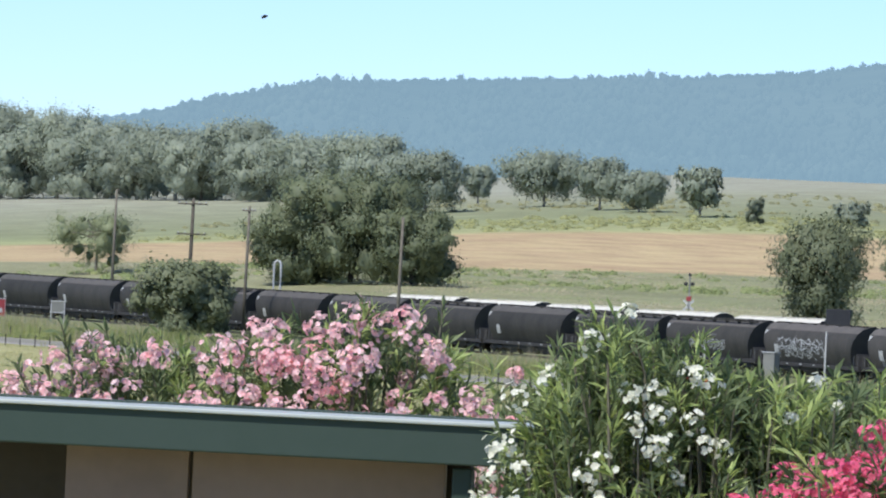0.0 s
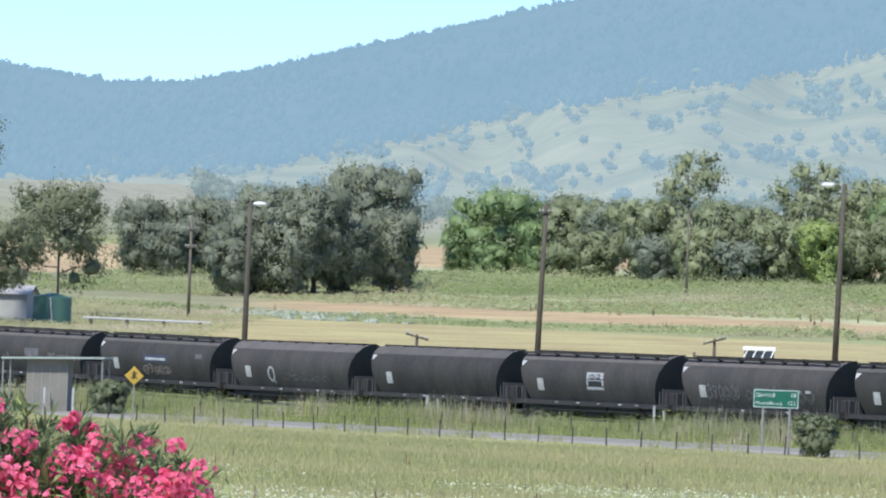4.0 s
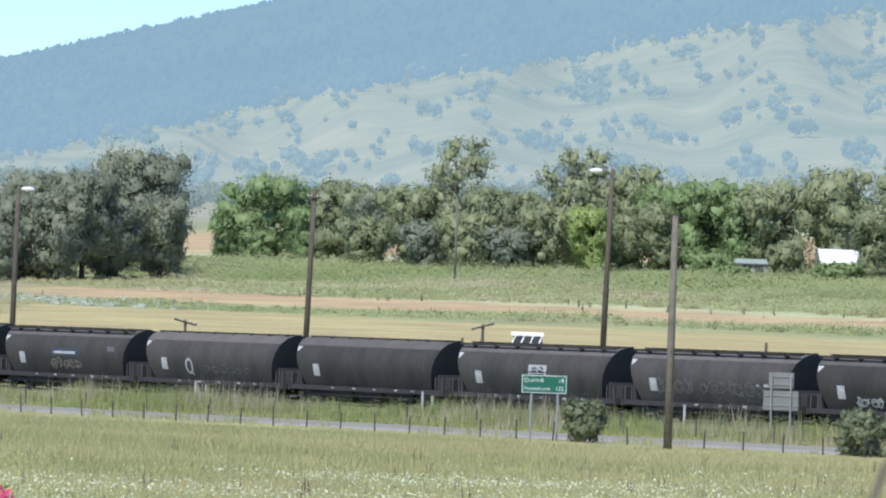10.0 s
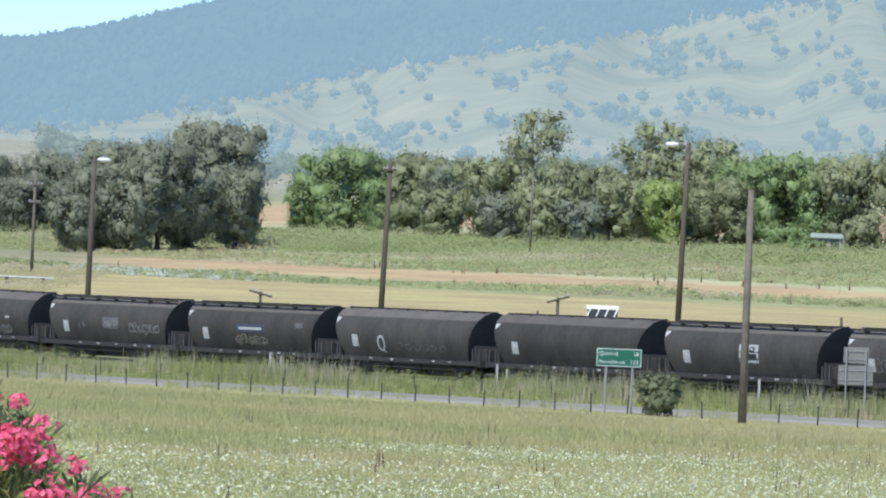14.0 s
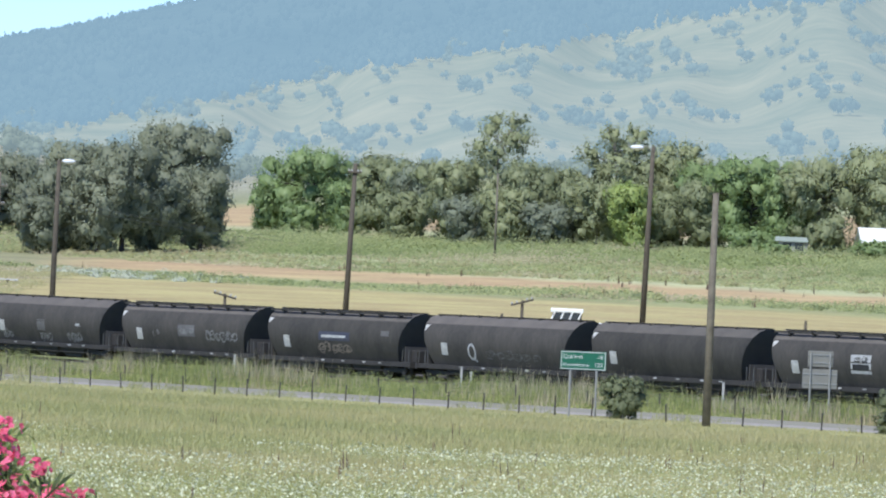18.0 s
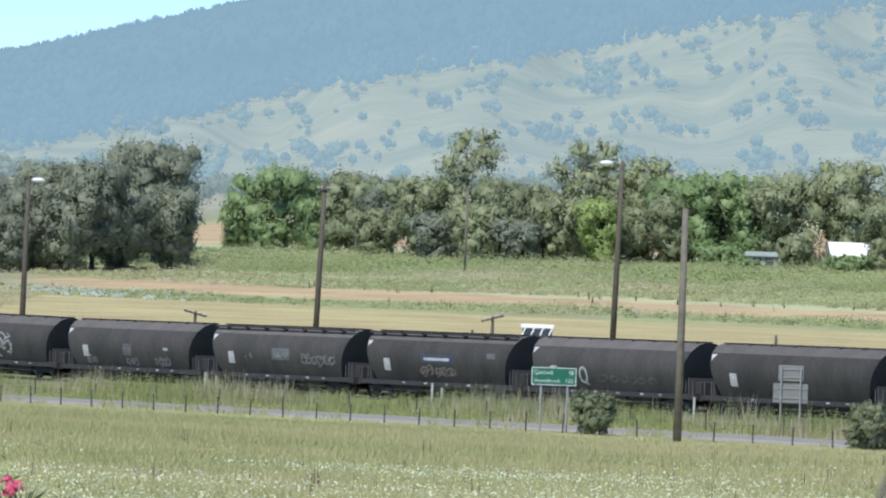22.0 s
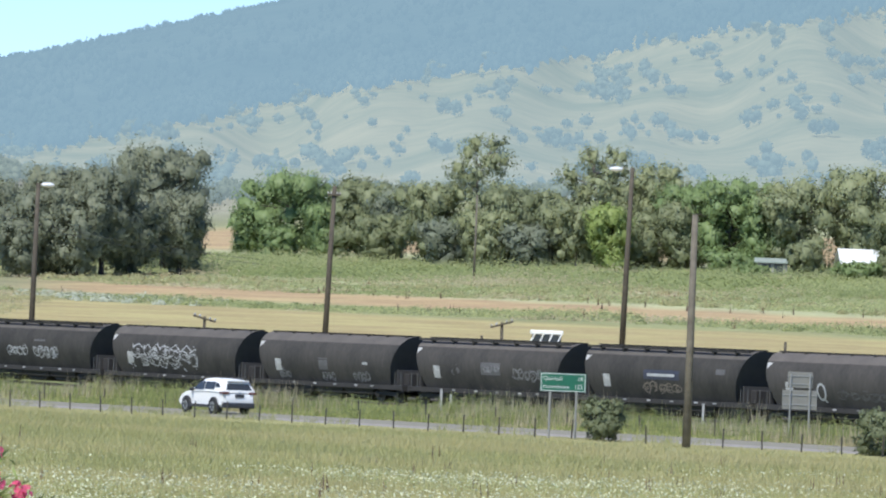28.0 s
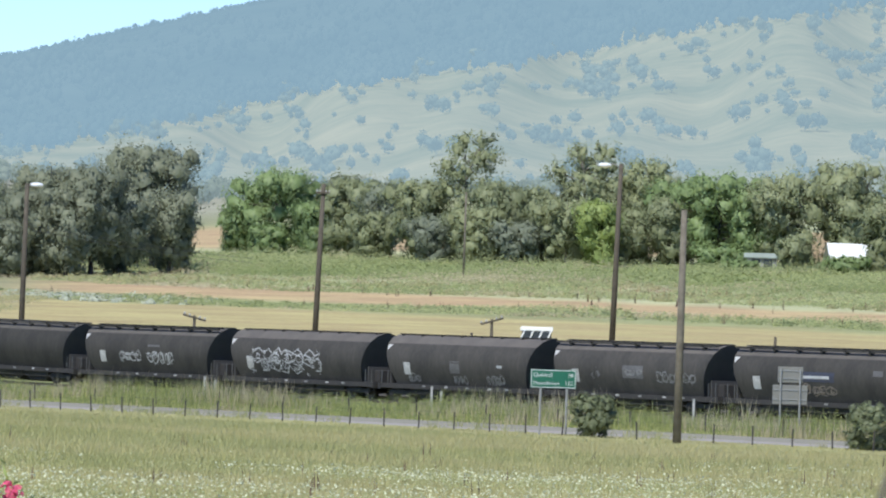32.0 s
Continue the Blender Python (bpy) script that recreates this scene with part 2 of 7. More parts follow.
M["shelter"] = material("grey painted sheet", (0.25, 0.225, 0.175), (0.18, 0.165, 0.132), 0.7, 1.0)
M["shelter_roof"] = material("pale green roof sheet", (0.36, 0.40, 0.34), (0.27, 0.31, 0.26), 0.45, 1.0)
M["sign_green"] = material("green road sign face", (0.012, 0.12, 0.066), (0.010, 0.10, 0.055), 0.45, 2.0)
M["sign_white"] = material("reflective white lettering", (0.62, 0.63, 0.60), (0.52, 0.53, 0.50), 0.5, 2.0)
M["sign_grey"] = material("bare aluminium sign back", (0.24, 0.23, 0.195), (0.19, 0.183, 0.158), 0.5, 2.0)
M["sign_yellow"] = material("yellow warning sign face", (0.58, 0.37, 0.04), (0.48, 0.31, 0.04), 0.5, 2.0)
M["black"] = material("matt black paint", (0.018, 0.018, 0.02), (0.03, 0.03, 0.03), 0.7, 3.0)
M["red_paint"] = material("red painted metal", (0.33, 0.045, 0.045), (0.25, 0.035, 0.035), 0.35, 2.0)
M["car_white"] = material("white car paint", (0.83, 0.82, 0.78), (0.79, 0.78, 0.74), 0.4, 0.5)
M["car_red"] = material("red car paint", (0.45, 0.03, 0.025), (0.40, 0.025, 0.02), 0.22, 0.5)
M["tyre"] = material("tyre rubber", (0.02, 0.02, 0.02), (0.03, 0.03, 0.03), 0.85, 6.0)
M["alloy"] = material("alloy rim", (0.5, 0.5, 0.5), (0.4, 0.4, 0.4), 0.3, 6.0, 0.8)
M["lamp_red"] = material("red lamp lens", (0.13, 0.03, 0.03), (0.10, 0.025, 0.025), 0.2, 6.0)
M["trim_dark"] = material("dark plastic trim", (0.03, 0.03, 0.032), (0.04, 0.04, 0.04), 0.5, 6.0)
M["twig"] = material("dry brown vine", (0.13, 0.11, 0.105), (0.09, 0.075, 0.075), 0.9, 20.0)
M["tube_grey"] = material("dull grey metal tube", (0.46, 0.47, 0.45), (0.36, 0.37, 0.355), 0.5, 8.0, 0.3)


# Distance haze is painted in as emission on the far hill's materials.
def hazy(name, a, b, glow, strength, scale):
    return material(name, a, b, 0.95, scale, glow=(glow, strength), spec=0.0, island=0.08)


# blue-grey emission colours that stand in for haze
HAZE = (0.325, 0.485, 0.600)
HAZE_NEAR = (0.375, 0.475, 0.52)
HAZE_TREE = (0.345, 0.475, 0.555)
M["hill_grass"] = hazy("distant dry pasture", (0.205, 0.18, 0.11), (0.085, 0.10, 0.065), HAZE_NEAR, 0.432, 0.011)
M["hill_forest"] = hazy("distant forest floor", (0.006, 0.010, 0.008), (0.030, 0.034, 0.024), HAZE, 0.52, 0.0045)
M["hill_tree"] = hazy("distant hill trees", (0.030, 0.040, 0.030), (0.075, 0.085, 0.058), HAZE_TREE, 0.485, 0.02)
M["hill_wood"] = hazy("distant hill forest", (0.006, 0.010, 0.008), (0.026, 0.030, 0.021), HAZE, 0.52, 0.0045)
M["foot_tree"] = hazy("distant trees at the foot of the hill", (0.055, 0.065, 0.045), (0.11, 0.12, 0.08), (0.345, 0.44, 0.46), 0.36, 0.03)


# ---- mesh helpers ----
def mesh_np(name, verts, faces, mats, index=None, flat=True):
    """A mesh from arrays: verts (n, 3), faces (m, k)."""
    verts, faces = np.asarray(verts, np.float32), np.asarray(faces, np.int32)
    me = bpy.data.meshes.new(name)
    m, k = faces.shape
    me.vertices.add(len(verts))
    me.vertices.foreach_set("co", verts.ravel())
    me.loops.add(m * k)
    me.loops.foreach_set("vertex_index", faces.ravel())
    me.polygons.add(m)
    me.polygons.foreach_set("loop_start", np.arange(0, m * k, k, dtype=np.int32))
    me.polygons.foreach_set("loop_total", np.full(m, k, np.int32))
    for q in mats:
        me.materials.append(q)
    if index is not None:
        me.polygons.foreach_set("material_index", np.asarray(index, np.int32))
    if not flat:
        me.polygons.foreach_set("use_smooth", np.ones(m, bool))
    me.update(calc_edges=True)
    return me


def ball(level):
    bm = bmesh.new()
    bmesh.ops.create_icosphere(bm, subdivisions=level, radius=1.0)
    v = np.array([tuple(q.co) for q in bm.verts])
    f = np.array([[q.index for q in p.verts] for p in bm.faces])
    bm.free()
    return v, f


BALLS = {1: ball(1), 2: ball(2)}


def lumps(centres, radii, r, level=2, rough=0.22):
    """Uneven rounded clumps: verts, faces and outward ways. radii: (n, 3)."""
    v0, f0 = BALLS[level]
    n, k = len(centres), len(v0)
    way = r.normal(0, 2.6, (n, 3, 3))
    wave = np.sin(np.einsum("kc,ncd->nkd", v0, way) + r.uniform(0, 6.28, (n, 1, 3))).mean(2)
    v = np.asarray(centres)[:, None, :] + v0[None] * (1 + rough * wave * 1.6 + r.normal(0, rough * 0.35, (n, k)))[..., None] * np.asarray(radii)[:, None, :]
    f = (f0[None] + (np.arange(n) * k)[:, None, None]).reshape(-1, 3)
    return v.reshape(-1, 3), f, np.tile(v0, (n, 1))


def part(name, bm, mat, parent=None, label="", smooth_angle=None):
    me = bpy.data.meshes.new(name)
    if smooth_angle is not None:
        for f in bm.faces:
            f.smooth = True
        for e in bm.edges:
            if len(e.link_faces) == 2 and e.calc_face_angle(0) > radians(smooth_angle):
                e.smooth = False
    bm.to_mesh(me)
    bm.free()
    for q in mat if isinstance(mat, (list, tuple)) else [mat]:
        me.materials.append(q)
    ob = new(name, me)
    ob.parent = parent
    if label:
        ob["label"] = label
    return ob


def sheet(name, me, parent=None, label=""):
    ob = new(name, me)
    ob.parent = parent
    if label:
        ob["label"] = label
    return ob


def thing(name, m, label, category, group="", kind=""):
    ob = new(name)
    ob.empty_display_size = 0.3
    ob.matrix_world = m
    return tagged(ob, label, category, group, kind)


def add_box(bm, x0, x1, y0, y1, z0, z1, bevel=0.0, m=None, mat=0):
    r = bmesh.ops.create_cube(bm, size=1.0)
    vs = r["verts"]
    t = Matrix.Translation(((x0 + x1) / 2, (y0 + y1) / 2, (z0 + z1) / 2)) @ Matrix.Diagonal((x1 - x0, y1 - y0, z1 - z0, 1))
    bmesh.ops.transform(bm, matrix=t if m is None else m @ t, verts=vs)
    fs = list({f for v in vs for f in v.link_faces})
    for f in fs:
        f.material_index = mat
    if bevel:
        es = list({e for v in vs for e in v.link_edges})
        bmesh.ops.bevel(bm, geom=es, offset=bevel, segments=2, affect="EDGES", profile=0.5)
    return bm


def box(x0, x1, y0, y1, z0, z1, bevel=0.0):
    return add_box(bmesh.new(), x0, x1, y0, y1, z0, z1, bevel)


def add_tube(bm, pts, radii, sides=8, caps=True):
    """A tapered tube along points."""
    pts = [Vector(p) for p in pts]
    rings = []
    for i, p in enumerate(pts):
        way = (pts[min(i + 1, len(pts) - 1)] - pts[max(i - 1, 0)]).normalized()
        q = way.to_track_quat("Z", "Y")
        r = radii[i] if isinstance(radii, (list, tuple)) else radii
        rings.append([bm.verts.new(p + q @ Vector((math.cos(2 * math.pi * k / sides) * r, math.sin(2 * math.pi * k / sides) * r, 0))) for k in range(sides)])
    for a, b in zip(rings, rings[1:]):
        for k in range(sides):
            bm.faces.new((a[k], a[(k + 1) % sides], b[(k + 1) % sides], b[k]))
    if caps:
        bm.faces.new(rings[0][::-1])
        bm.faces.new(rings[-1])
    return bm


def tube(pts, radii, sides=8):
    return add_tube(bmesh.new(), pts, radii, sides)


def prism(outline, axis_len, axis="y"):
    """A closed outline (a, z) drawn out along an axis, centred."""
    bm = bmesh.new()
    h = axis_len / 2
    rows = [[bm.verts.new((a, s * h, z) if axis == "y" else (s * h, a, z)) for a, z in outline] for s in (-1, 1)]
    n = len(outline)
    for k in range(n):
        bm.faces.new((rows[0][k], rows[0][(k + 1) % n], rows[1][(k + 1) % n], rows[1][k]))
    bm.faces.new(rows[0][::-1])
    bm.faces.new(rows[1])
    bmesh.ops.recalc_face_normals(bm, faces=bm.faces)
    return bm


# ---- ground ----
def build_ground():
    az = np.concatenate([np.arange(-180, -26, 6.0), np.arange(-26, 16, 0.35), np.arange(16, 181, 6.0)])
    az[-1] = 180
    r = np.concatenate([[0.001, 15, 40], np.arange(60, 420, 9.0), np.arange(420, 1000, 16.0), np.arange(1000, 1800, 50.0), [1900, 2400, 3200, 4200, 4900]])
    A, R = np.meshgrid(np.radians(az), r)
    X, Y = R * np.sin(A), R * np.cos(A)
    Z = ground_z(X, np.minimum(np.where(Y < 0, 0, Y), 1720))
    far = R > 1000
    Z = np.where(far & (np.abs(np.degrees(A)) > 30), np.minimum(Z, 30), Z)
    n, m = len(r), len(az)
    idx = np.arange(n * m).reshape(n, m)
    q = np.stack([idx[:-1, :-1], idx[:-1, 1:], idx[1:, 1:], idx[1:, :-1]], -1).reshape(-1, 4)[:, ::-1]
    me = mesh_np("ground", np.stack([X, Y, Z], -1).reshape(-1, 3), q, [ground_material()], flat=False)
    tagged(sheet("ground", me), "rolling grassy paddocks with tan stubble and weedy strips", "ground", kind="structure")


def ground_material():
    m = bpy.data.materials.new("paddock soil and low grass")
    t, p = nodes_of(m)
    n, l = t.nodes, t.links
    p.inputs["Roughness"].default_value = 0.95
    p.inputs["Specular IOR Level"].default_value = 0.1
    geo = n.new("ShaderNodeNewGeometry")
    sep = n.new("ShaderNodeSeparateXYZ")
    l.new(geo.outputs["Position"], sep.inputs[0])

    def maths(op, a, b, c=None):
        q = n.new("ShaderNodeMath")
        q.operation = op
        for k, v in enumerate((a, b, c)):
            if v is None:
                continue
            if isinstance(v, (int, float)):
                q.inputs[k].default_value = v
            else:
                l.new(v, q.inputs[k])
        return q.outputs[0]

    def noise_of(scale, detail=5):
        q = n.new("ShaderNodeTexNoise")
        q.inputs["Scale"].default_value = scale
        q.inputs["Detail"].default_value = detail
        l.new(geo.outputs["Position"], q.inputs["Vector"])
        return q.outputs[0]

    big, mid, fine = noise_of(0.012), noise_of(0.11), noise_of(1.7)
    q0 = maths("MULTIPLY_ADD", sep.outputs[0], 1.327, maths("SUBTRACT", sep.outputs[1], 358.5))
    q0 = maths("ADD", q0, maths("MULTIPLY_ADD", big, 36, -18))
    q0 = maths("ADD", q0, maths("MULTIPLY_ADD", mid, 14, -7))
    lane = maths("DIVIDE", maths("ADD", q0, 260), 1600)

    def bands(stops):
        r = n.new("ShaderNodeValToRGB")
        e = r.color_ramp.elements
        while len(e) < len(stops):
            e.new(0.5)
        for k, (q, c) in enumerate(stops):
            e[k].position = (q + 260) / 1600
            e[k].color = (*c, 1)
        l.new(lane, r.inputs[0])
        return r.outputs[0]

    meadow, verge, yellow, tan, weed = (0.37, 0.34, 0.16), (0.175, 0.19, 0.085), (0.395, 0.33, 0.16), (0.43, 0.315, 0.175), (0.29, 0.30, 0.145)
    pale = (0.41, 0.41, 0.23)
    right = bands(((-240, meadow), (-50, meadow), (-30, verge), (20, verge), (32, yellow), (160, yellow), (168, weed), (186, weed), (194, tan), (222, tan), (232, pale), (268, pale), (280, weed),
                   (365, weed), (385, pale), (405, tan), (640, tan), (670, pale)))
    scrub, dull = (0.225, 0.225, 0.12), (0.29, 0.27, 0.155)
    left = bands(((-240, meadow), (-50, meadow), (-30, verge), (40, scrub), (90, dull), (120, scrub), (190, dull), (240, scrub), (400, dull)))
    # the far left paddocks run at another angle
    w0 = maths("MULTIPLY_ADD", sep.outputs[0], -0.5, sep.outputs[1])
    w0 = maths("ADD", maths("ADD", w0, maths("MULTIPLY_ADD", big, 24, -12)), maths("MULTIPLY_ADD", mid, 8, -4))
    up = n.new("ShaderNodeValToRGB")
    stops = ((820, tan), (900, (0.46, 0.345, 0.19)), (1008, tan), (1022, (0.35, 0.35, 0.165)), (1060, (0.285, 0.295, 0.145)), (1120, (0.24, 0.25, 0.135)), (1290, (0.285, 0.285, 0.18)), (1450, (0.325, 0.315, 0.225)), (1600, (0.325, 0.315, 0.23)))
    while len(up.color_ramp.elements) < len(stops):
        up.color_ramp.elements.new(0.5)
    for k, (q, c) in enumerate(stops):
        up.color_ramp.elements[k].position = (q - 800) / 1000
        up.color_ramp.elements[k].color = (*c, 1)
    l.new(maths("DIVIDE", maths("SUBTRACT", w0, 800), 1000), up.inputs[0])
    edge = n.new("ShaderNodeMapRange")
    edge.inputs[1].default_value = 811
    edge.inputs[2].default_value = 818
    l.new(w0, edge.inputs[0])
    far_left = n.new("ShaderNodeMixRGB")
    l.new(edge.outputs[0], far_left.inputs[0])
    l.new(left, far_left.inputs[1])
    l.new(up.outputs[0], far_left.inputs[2])
    left = far_left.outputs[0]
    side = n.new("ShaderNodeMapRange")
    side.interpolation_type = "SMOOTHSTEP"
    side.inputs[1].default_value = -46
    side.inputs[2].default_value = -33
    l.new(maths("MULTIPLY_ADD", mid, 12, maths("SUBTRACT", sep.outputs[0], 6)), side.inputs[0])
    mix = n.new("ShaderNodeMixRGB")
    l.new(side.outputs[0], mix.inputs[0])
    l.new(left, mix.inputs[1])
    l.new(right, mix.inputs[2])
    rows = n.new("ShaderNodeTexNoise")
    rows.inputs["Scale"].default_value = 1.0
    rows.inputs["Detail"].default_value = 6
    rows_at = n.new("ShaderNodeCombineXYZ")
    l.new(maths("MULTIPLY", maths("MULTIPLY_ADD", sep.outputs[0], -0.8, maths("MULTIPLY", sep.outputs[1], 0.6)), 0.035), rows_at.inputs[0])
    l.new(maths("MULTIPLY", q0, 0.16), rows_at.inputs[1])
    l.new(rows_at.outputs[0], rows.inputs["Vector"])
    hsv = n.new("ShaderNodeHueSaturation")
    l.new(maths("ADD", maths("MULTIPLY_ADD", maths("ADD", mid, fine), 0.6, 0.15), maths("MULTIPLY", rows.outputs[0], 0.56)), hsv.inputs["Value"])
    l.new(maths("MULTIPLY_ADD", mid, 0.05, 0.475), hsv.inputs["Hue"])
    l.new(mix.outputs[0], hsv.inputs["Color"])
    l.new(hsv.outputs[0], p.inputs["Base Color"])
    bp = n.new("ShaderNodeBump")
    bp.inputs["Strength"].default_value = 0.6
    bp.inputs["Distance"].default_value = 0.3
    l.new(maths("ADD", mid, fine), bp.inputs["Height"])
    l.new(bp.outputs[0], p.inputs["Normal"])
    return m


def strip(origin, direction, side, s0, s1, off0, off1, lift, step=4.0, sag=0.0, end=None):
    """A strip of ground cover along a line: verts and faces that follow the land."""
    s = np.arange(s0, s1 + step, step)
    offs = np.linspace(off0, off1, 5)
    S, O = np.meshgrid(s, offs)
    P = origin + direction * S[..., None] + side * O[..., None]
    mid = origin + direction * S[..., None] + side * ((off0 + off1) / 2)
    Z = ground_z(mid[..., 0], np.maximum(mid[..., 1], 0)) + lift - sag * (np.abs(O - (off0 + off1) / 2) / (abs(off1 - off0) / 2)) ** 2
    if end is not None:
        Z += (end - lift) * (O - off0) / (off1 - off0)
    n, m = S.shape
    idx = np.arange(n * m).reshape(n, m)
    q = np.stack([idx[:-1, :-1], idx[:-1, 1:], idx[1:, 1:], idx[1:, :-1]], -1).reshape(-1, 4)
    if np.cross(np.append(direction, 0), np.append(side * np.sign(off1 - off0), 0))[2] < 0:
        q = q[:, ::-1]
    return np.dstack([P, Z]).reshape(-1, 3), q


def build_road():
    v, q = strip(ROAD, ROAD_DIR, ROAD_SIDE, -420, 520, -4.2, 4.2, 0.12, sag=0.04)
    tagged(sheet("road", mesh_np("road", v, q, [M["asphalt"]], flat=False)), "pale worn two-lane asphalt country road", "road", kind="structure")
    for a, b in ((4.2, 6.8), (-4.2, -6.8)):
        v, q = strip(ROAD, ROAD_DIR, ROAD_SIDE, -420, 520, a, b, 0.075, end=-0.05)
        tagged(sheet("road_shoulder", mesh_np("road_shoulder", v, q, [M["gravel"]], flat=False)), "pale gravel shoulder beside the road", "shoulder", kind="structure")


def build_railway(side, name):
    """Ballast, sleepers and two rails; side: metres towards the camera."""
    us = np.arange(-330, 75, 5.0)
    out = [(-2.6, -0.75), (-1.6, -0.2), (1.6, -0.2), (2.6, -0.75)]
    bed = [[(*on_track(u, side + a), rail_z(u) + z + (0.9 if side < -5 else 0)) for a, z in out] for u in us]
    v = np.array(bed).reshape(-1, 3)
    k = np.arange(len(us) * 4).reshape(-1, 4)
    q = np.stack([k[:-1, :-1], k[:-1, 1:], k[1:, 1:], k[1:, :-1]], -1).reshape(-1, 4)
    tagged(sheet(name, mesh_np(name, v, q, [M["ballast"]])), "grey stone ballast bed of the railway", "ballast", kind="structure")
    up = 0.9 if side < -5 else 0
    for s in (-0.72, 0.72):
        prof = [(-0.07, -0.15), (0.07, -0.15), (0.035, 0.0), (-0.035, 0.0)]
        v = np.array([[(*on_track(u, side + s + a), rail_z(u) + z + up) for a, z in prof] for u in us]).reshape(-1, 3)
        k = np.arange(len(us) * 4).reshape(-1, 4)
        q = np.concatenate([np.stack([k[:-1, a], k[:-1, b], k[1:, b], k[1:, a]], -1) for a, b in ((0, 1), (1, 2), (2, 3), (3, 0))])
        tagged(sheet("rail", mesh_np("rail", v, q, [M["rail"]])), "rusty steel rail on sleepers", "rail", "rails", "structure")


# ---- the far hill ----
RIDGE_AZ = (-40, -24, -17, -14.9, -13.9, -13.2, -11.4, -9.6, -8.6, -7.8, -7.25, -6.2, -5.1, -4.5, -3.55, -2.4, -1.4, 0, 3, 6, 12, 30)
RIDGE_EL = (0.6, 0.7, 1.50, 1.80, 2.04, 2.19, 2.28, 2.37, 2.46, 2.58, 2.63, 2.51, 2.38, 2.40, 2.60, 2.9, 3.16, 3.5, 4.1, 4.4, 4.0, 2.0)
WOOD_AZ = (-40, -10.2, -6.0, -3.9, -2.6, -1.4, -0.2, 1.0, 2.6, 6, 30)
WOOD_EL = (0.8, 1.30, 1.42, 1.58, 1.88, 2.17, 2.42, 2.62, 2.98, 3.5, 3.6)
FOOT_Y, RIDGE_Y = 1650.0, 3700.0


def hill_z(az, y):
    """Height of the far hill at an azimuth in degrees and a distance ahead."""
    top = 0.0 + RIDGE_Y * np.tan(np.radians(np.interp(az, RIDGE_AZ, RIDGE_EL)))
    k = np.clip((y - FOOT_Y) / (RIDGE_Y - FOOT_Y), 0, 1.3)
    foot = 37.0
    rise = np.where(k <= 1, 0.42 * k + 0.58 * k ** 1.7, 1 - (k - 1) * 0.5)
    spur = 9.0 * np.sin(az * 1.9 + 2.2 * np.sin(k * 2.1)) + 5.0 * np.sin(az * 4.6 - 3.0 * k + 1.0)
    lumps = spur * np.clip(k * (1 - k) * 4, 0, 1) * np.clip(k * 1.6, 0.15, 1) + 2.2 * np.sin(az * 3.1 + k * 9) * np.clip(k * (1 - k) * 4, 0, 1) + 0.6 * np.sin(az * 7.7 - k * 17) * np.clip(k * (1 - k) * 4, 0, 1)
    return foot + (top - foot) * rise + lumps


def hill_el(az, y):
    return np.degrees(np.arctan((hill_z(az, y) - 4.3) / y))


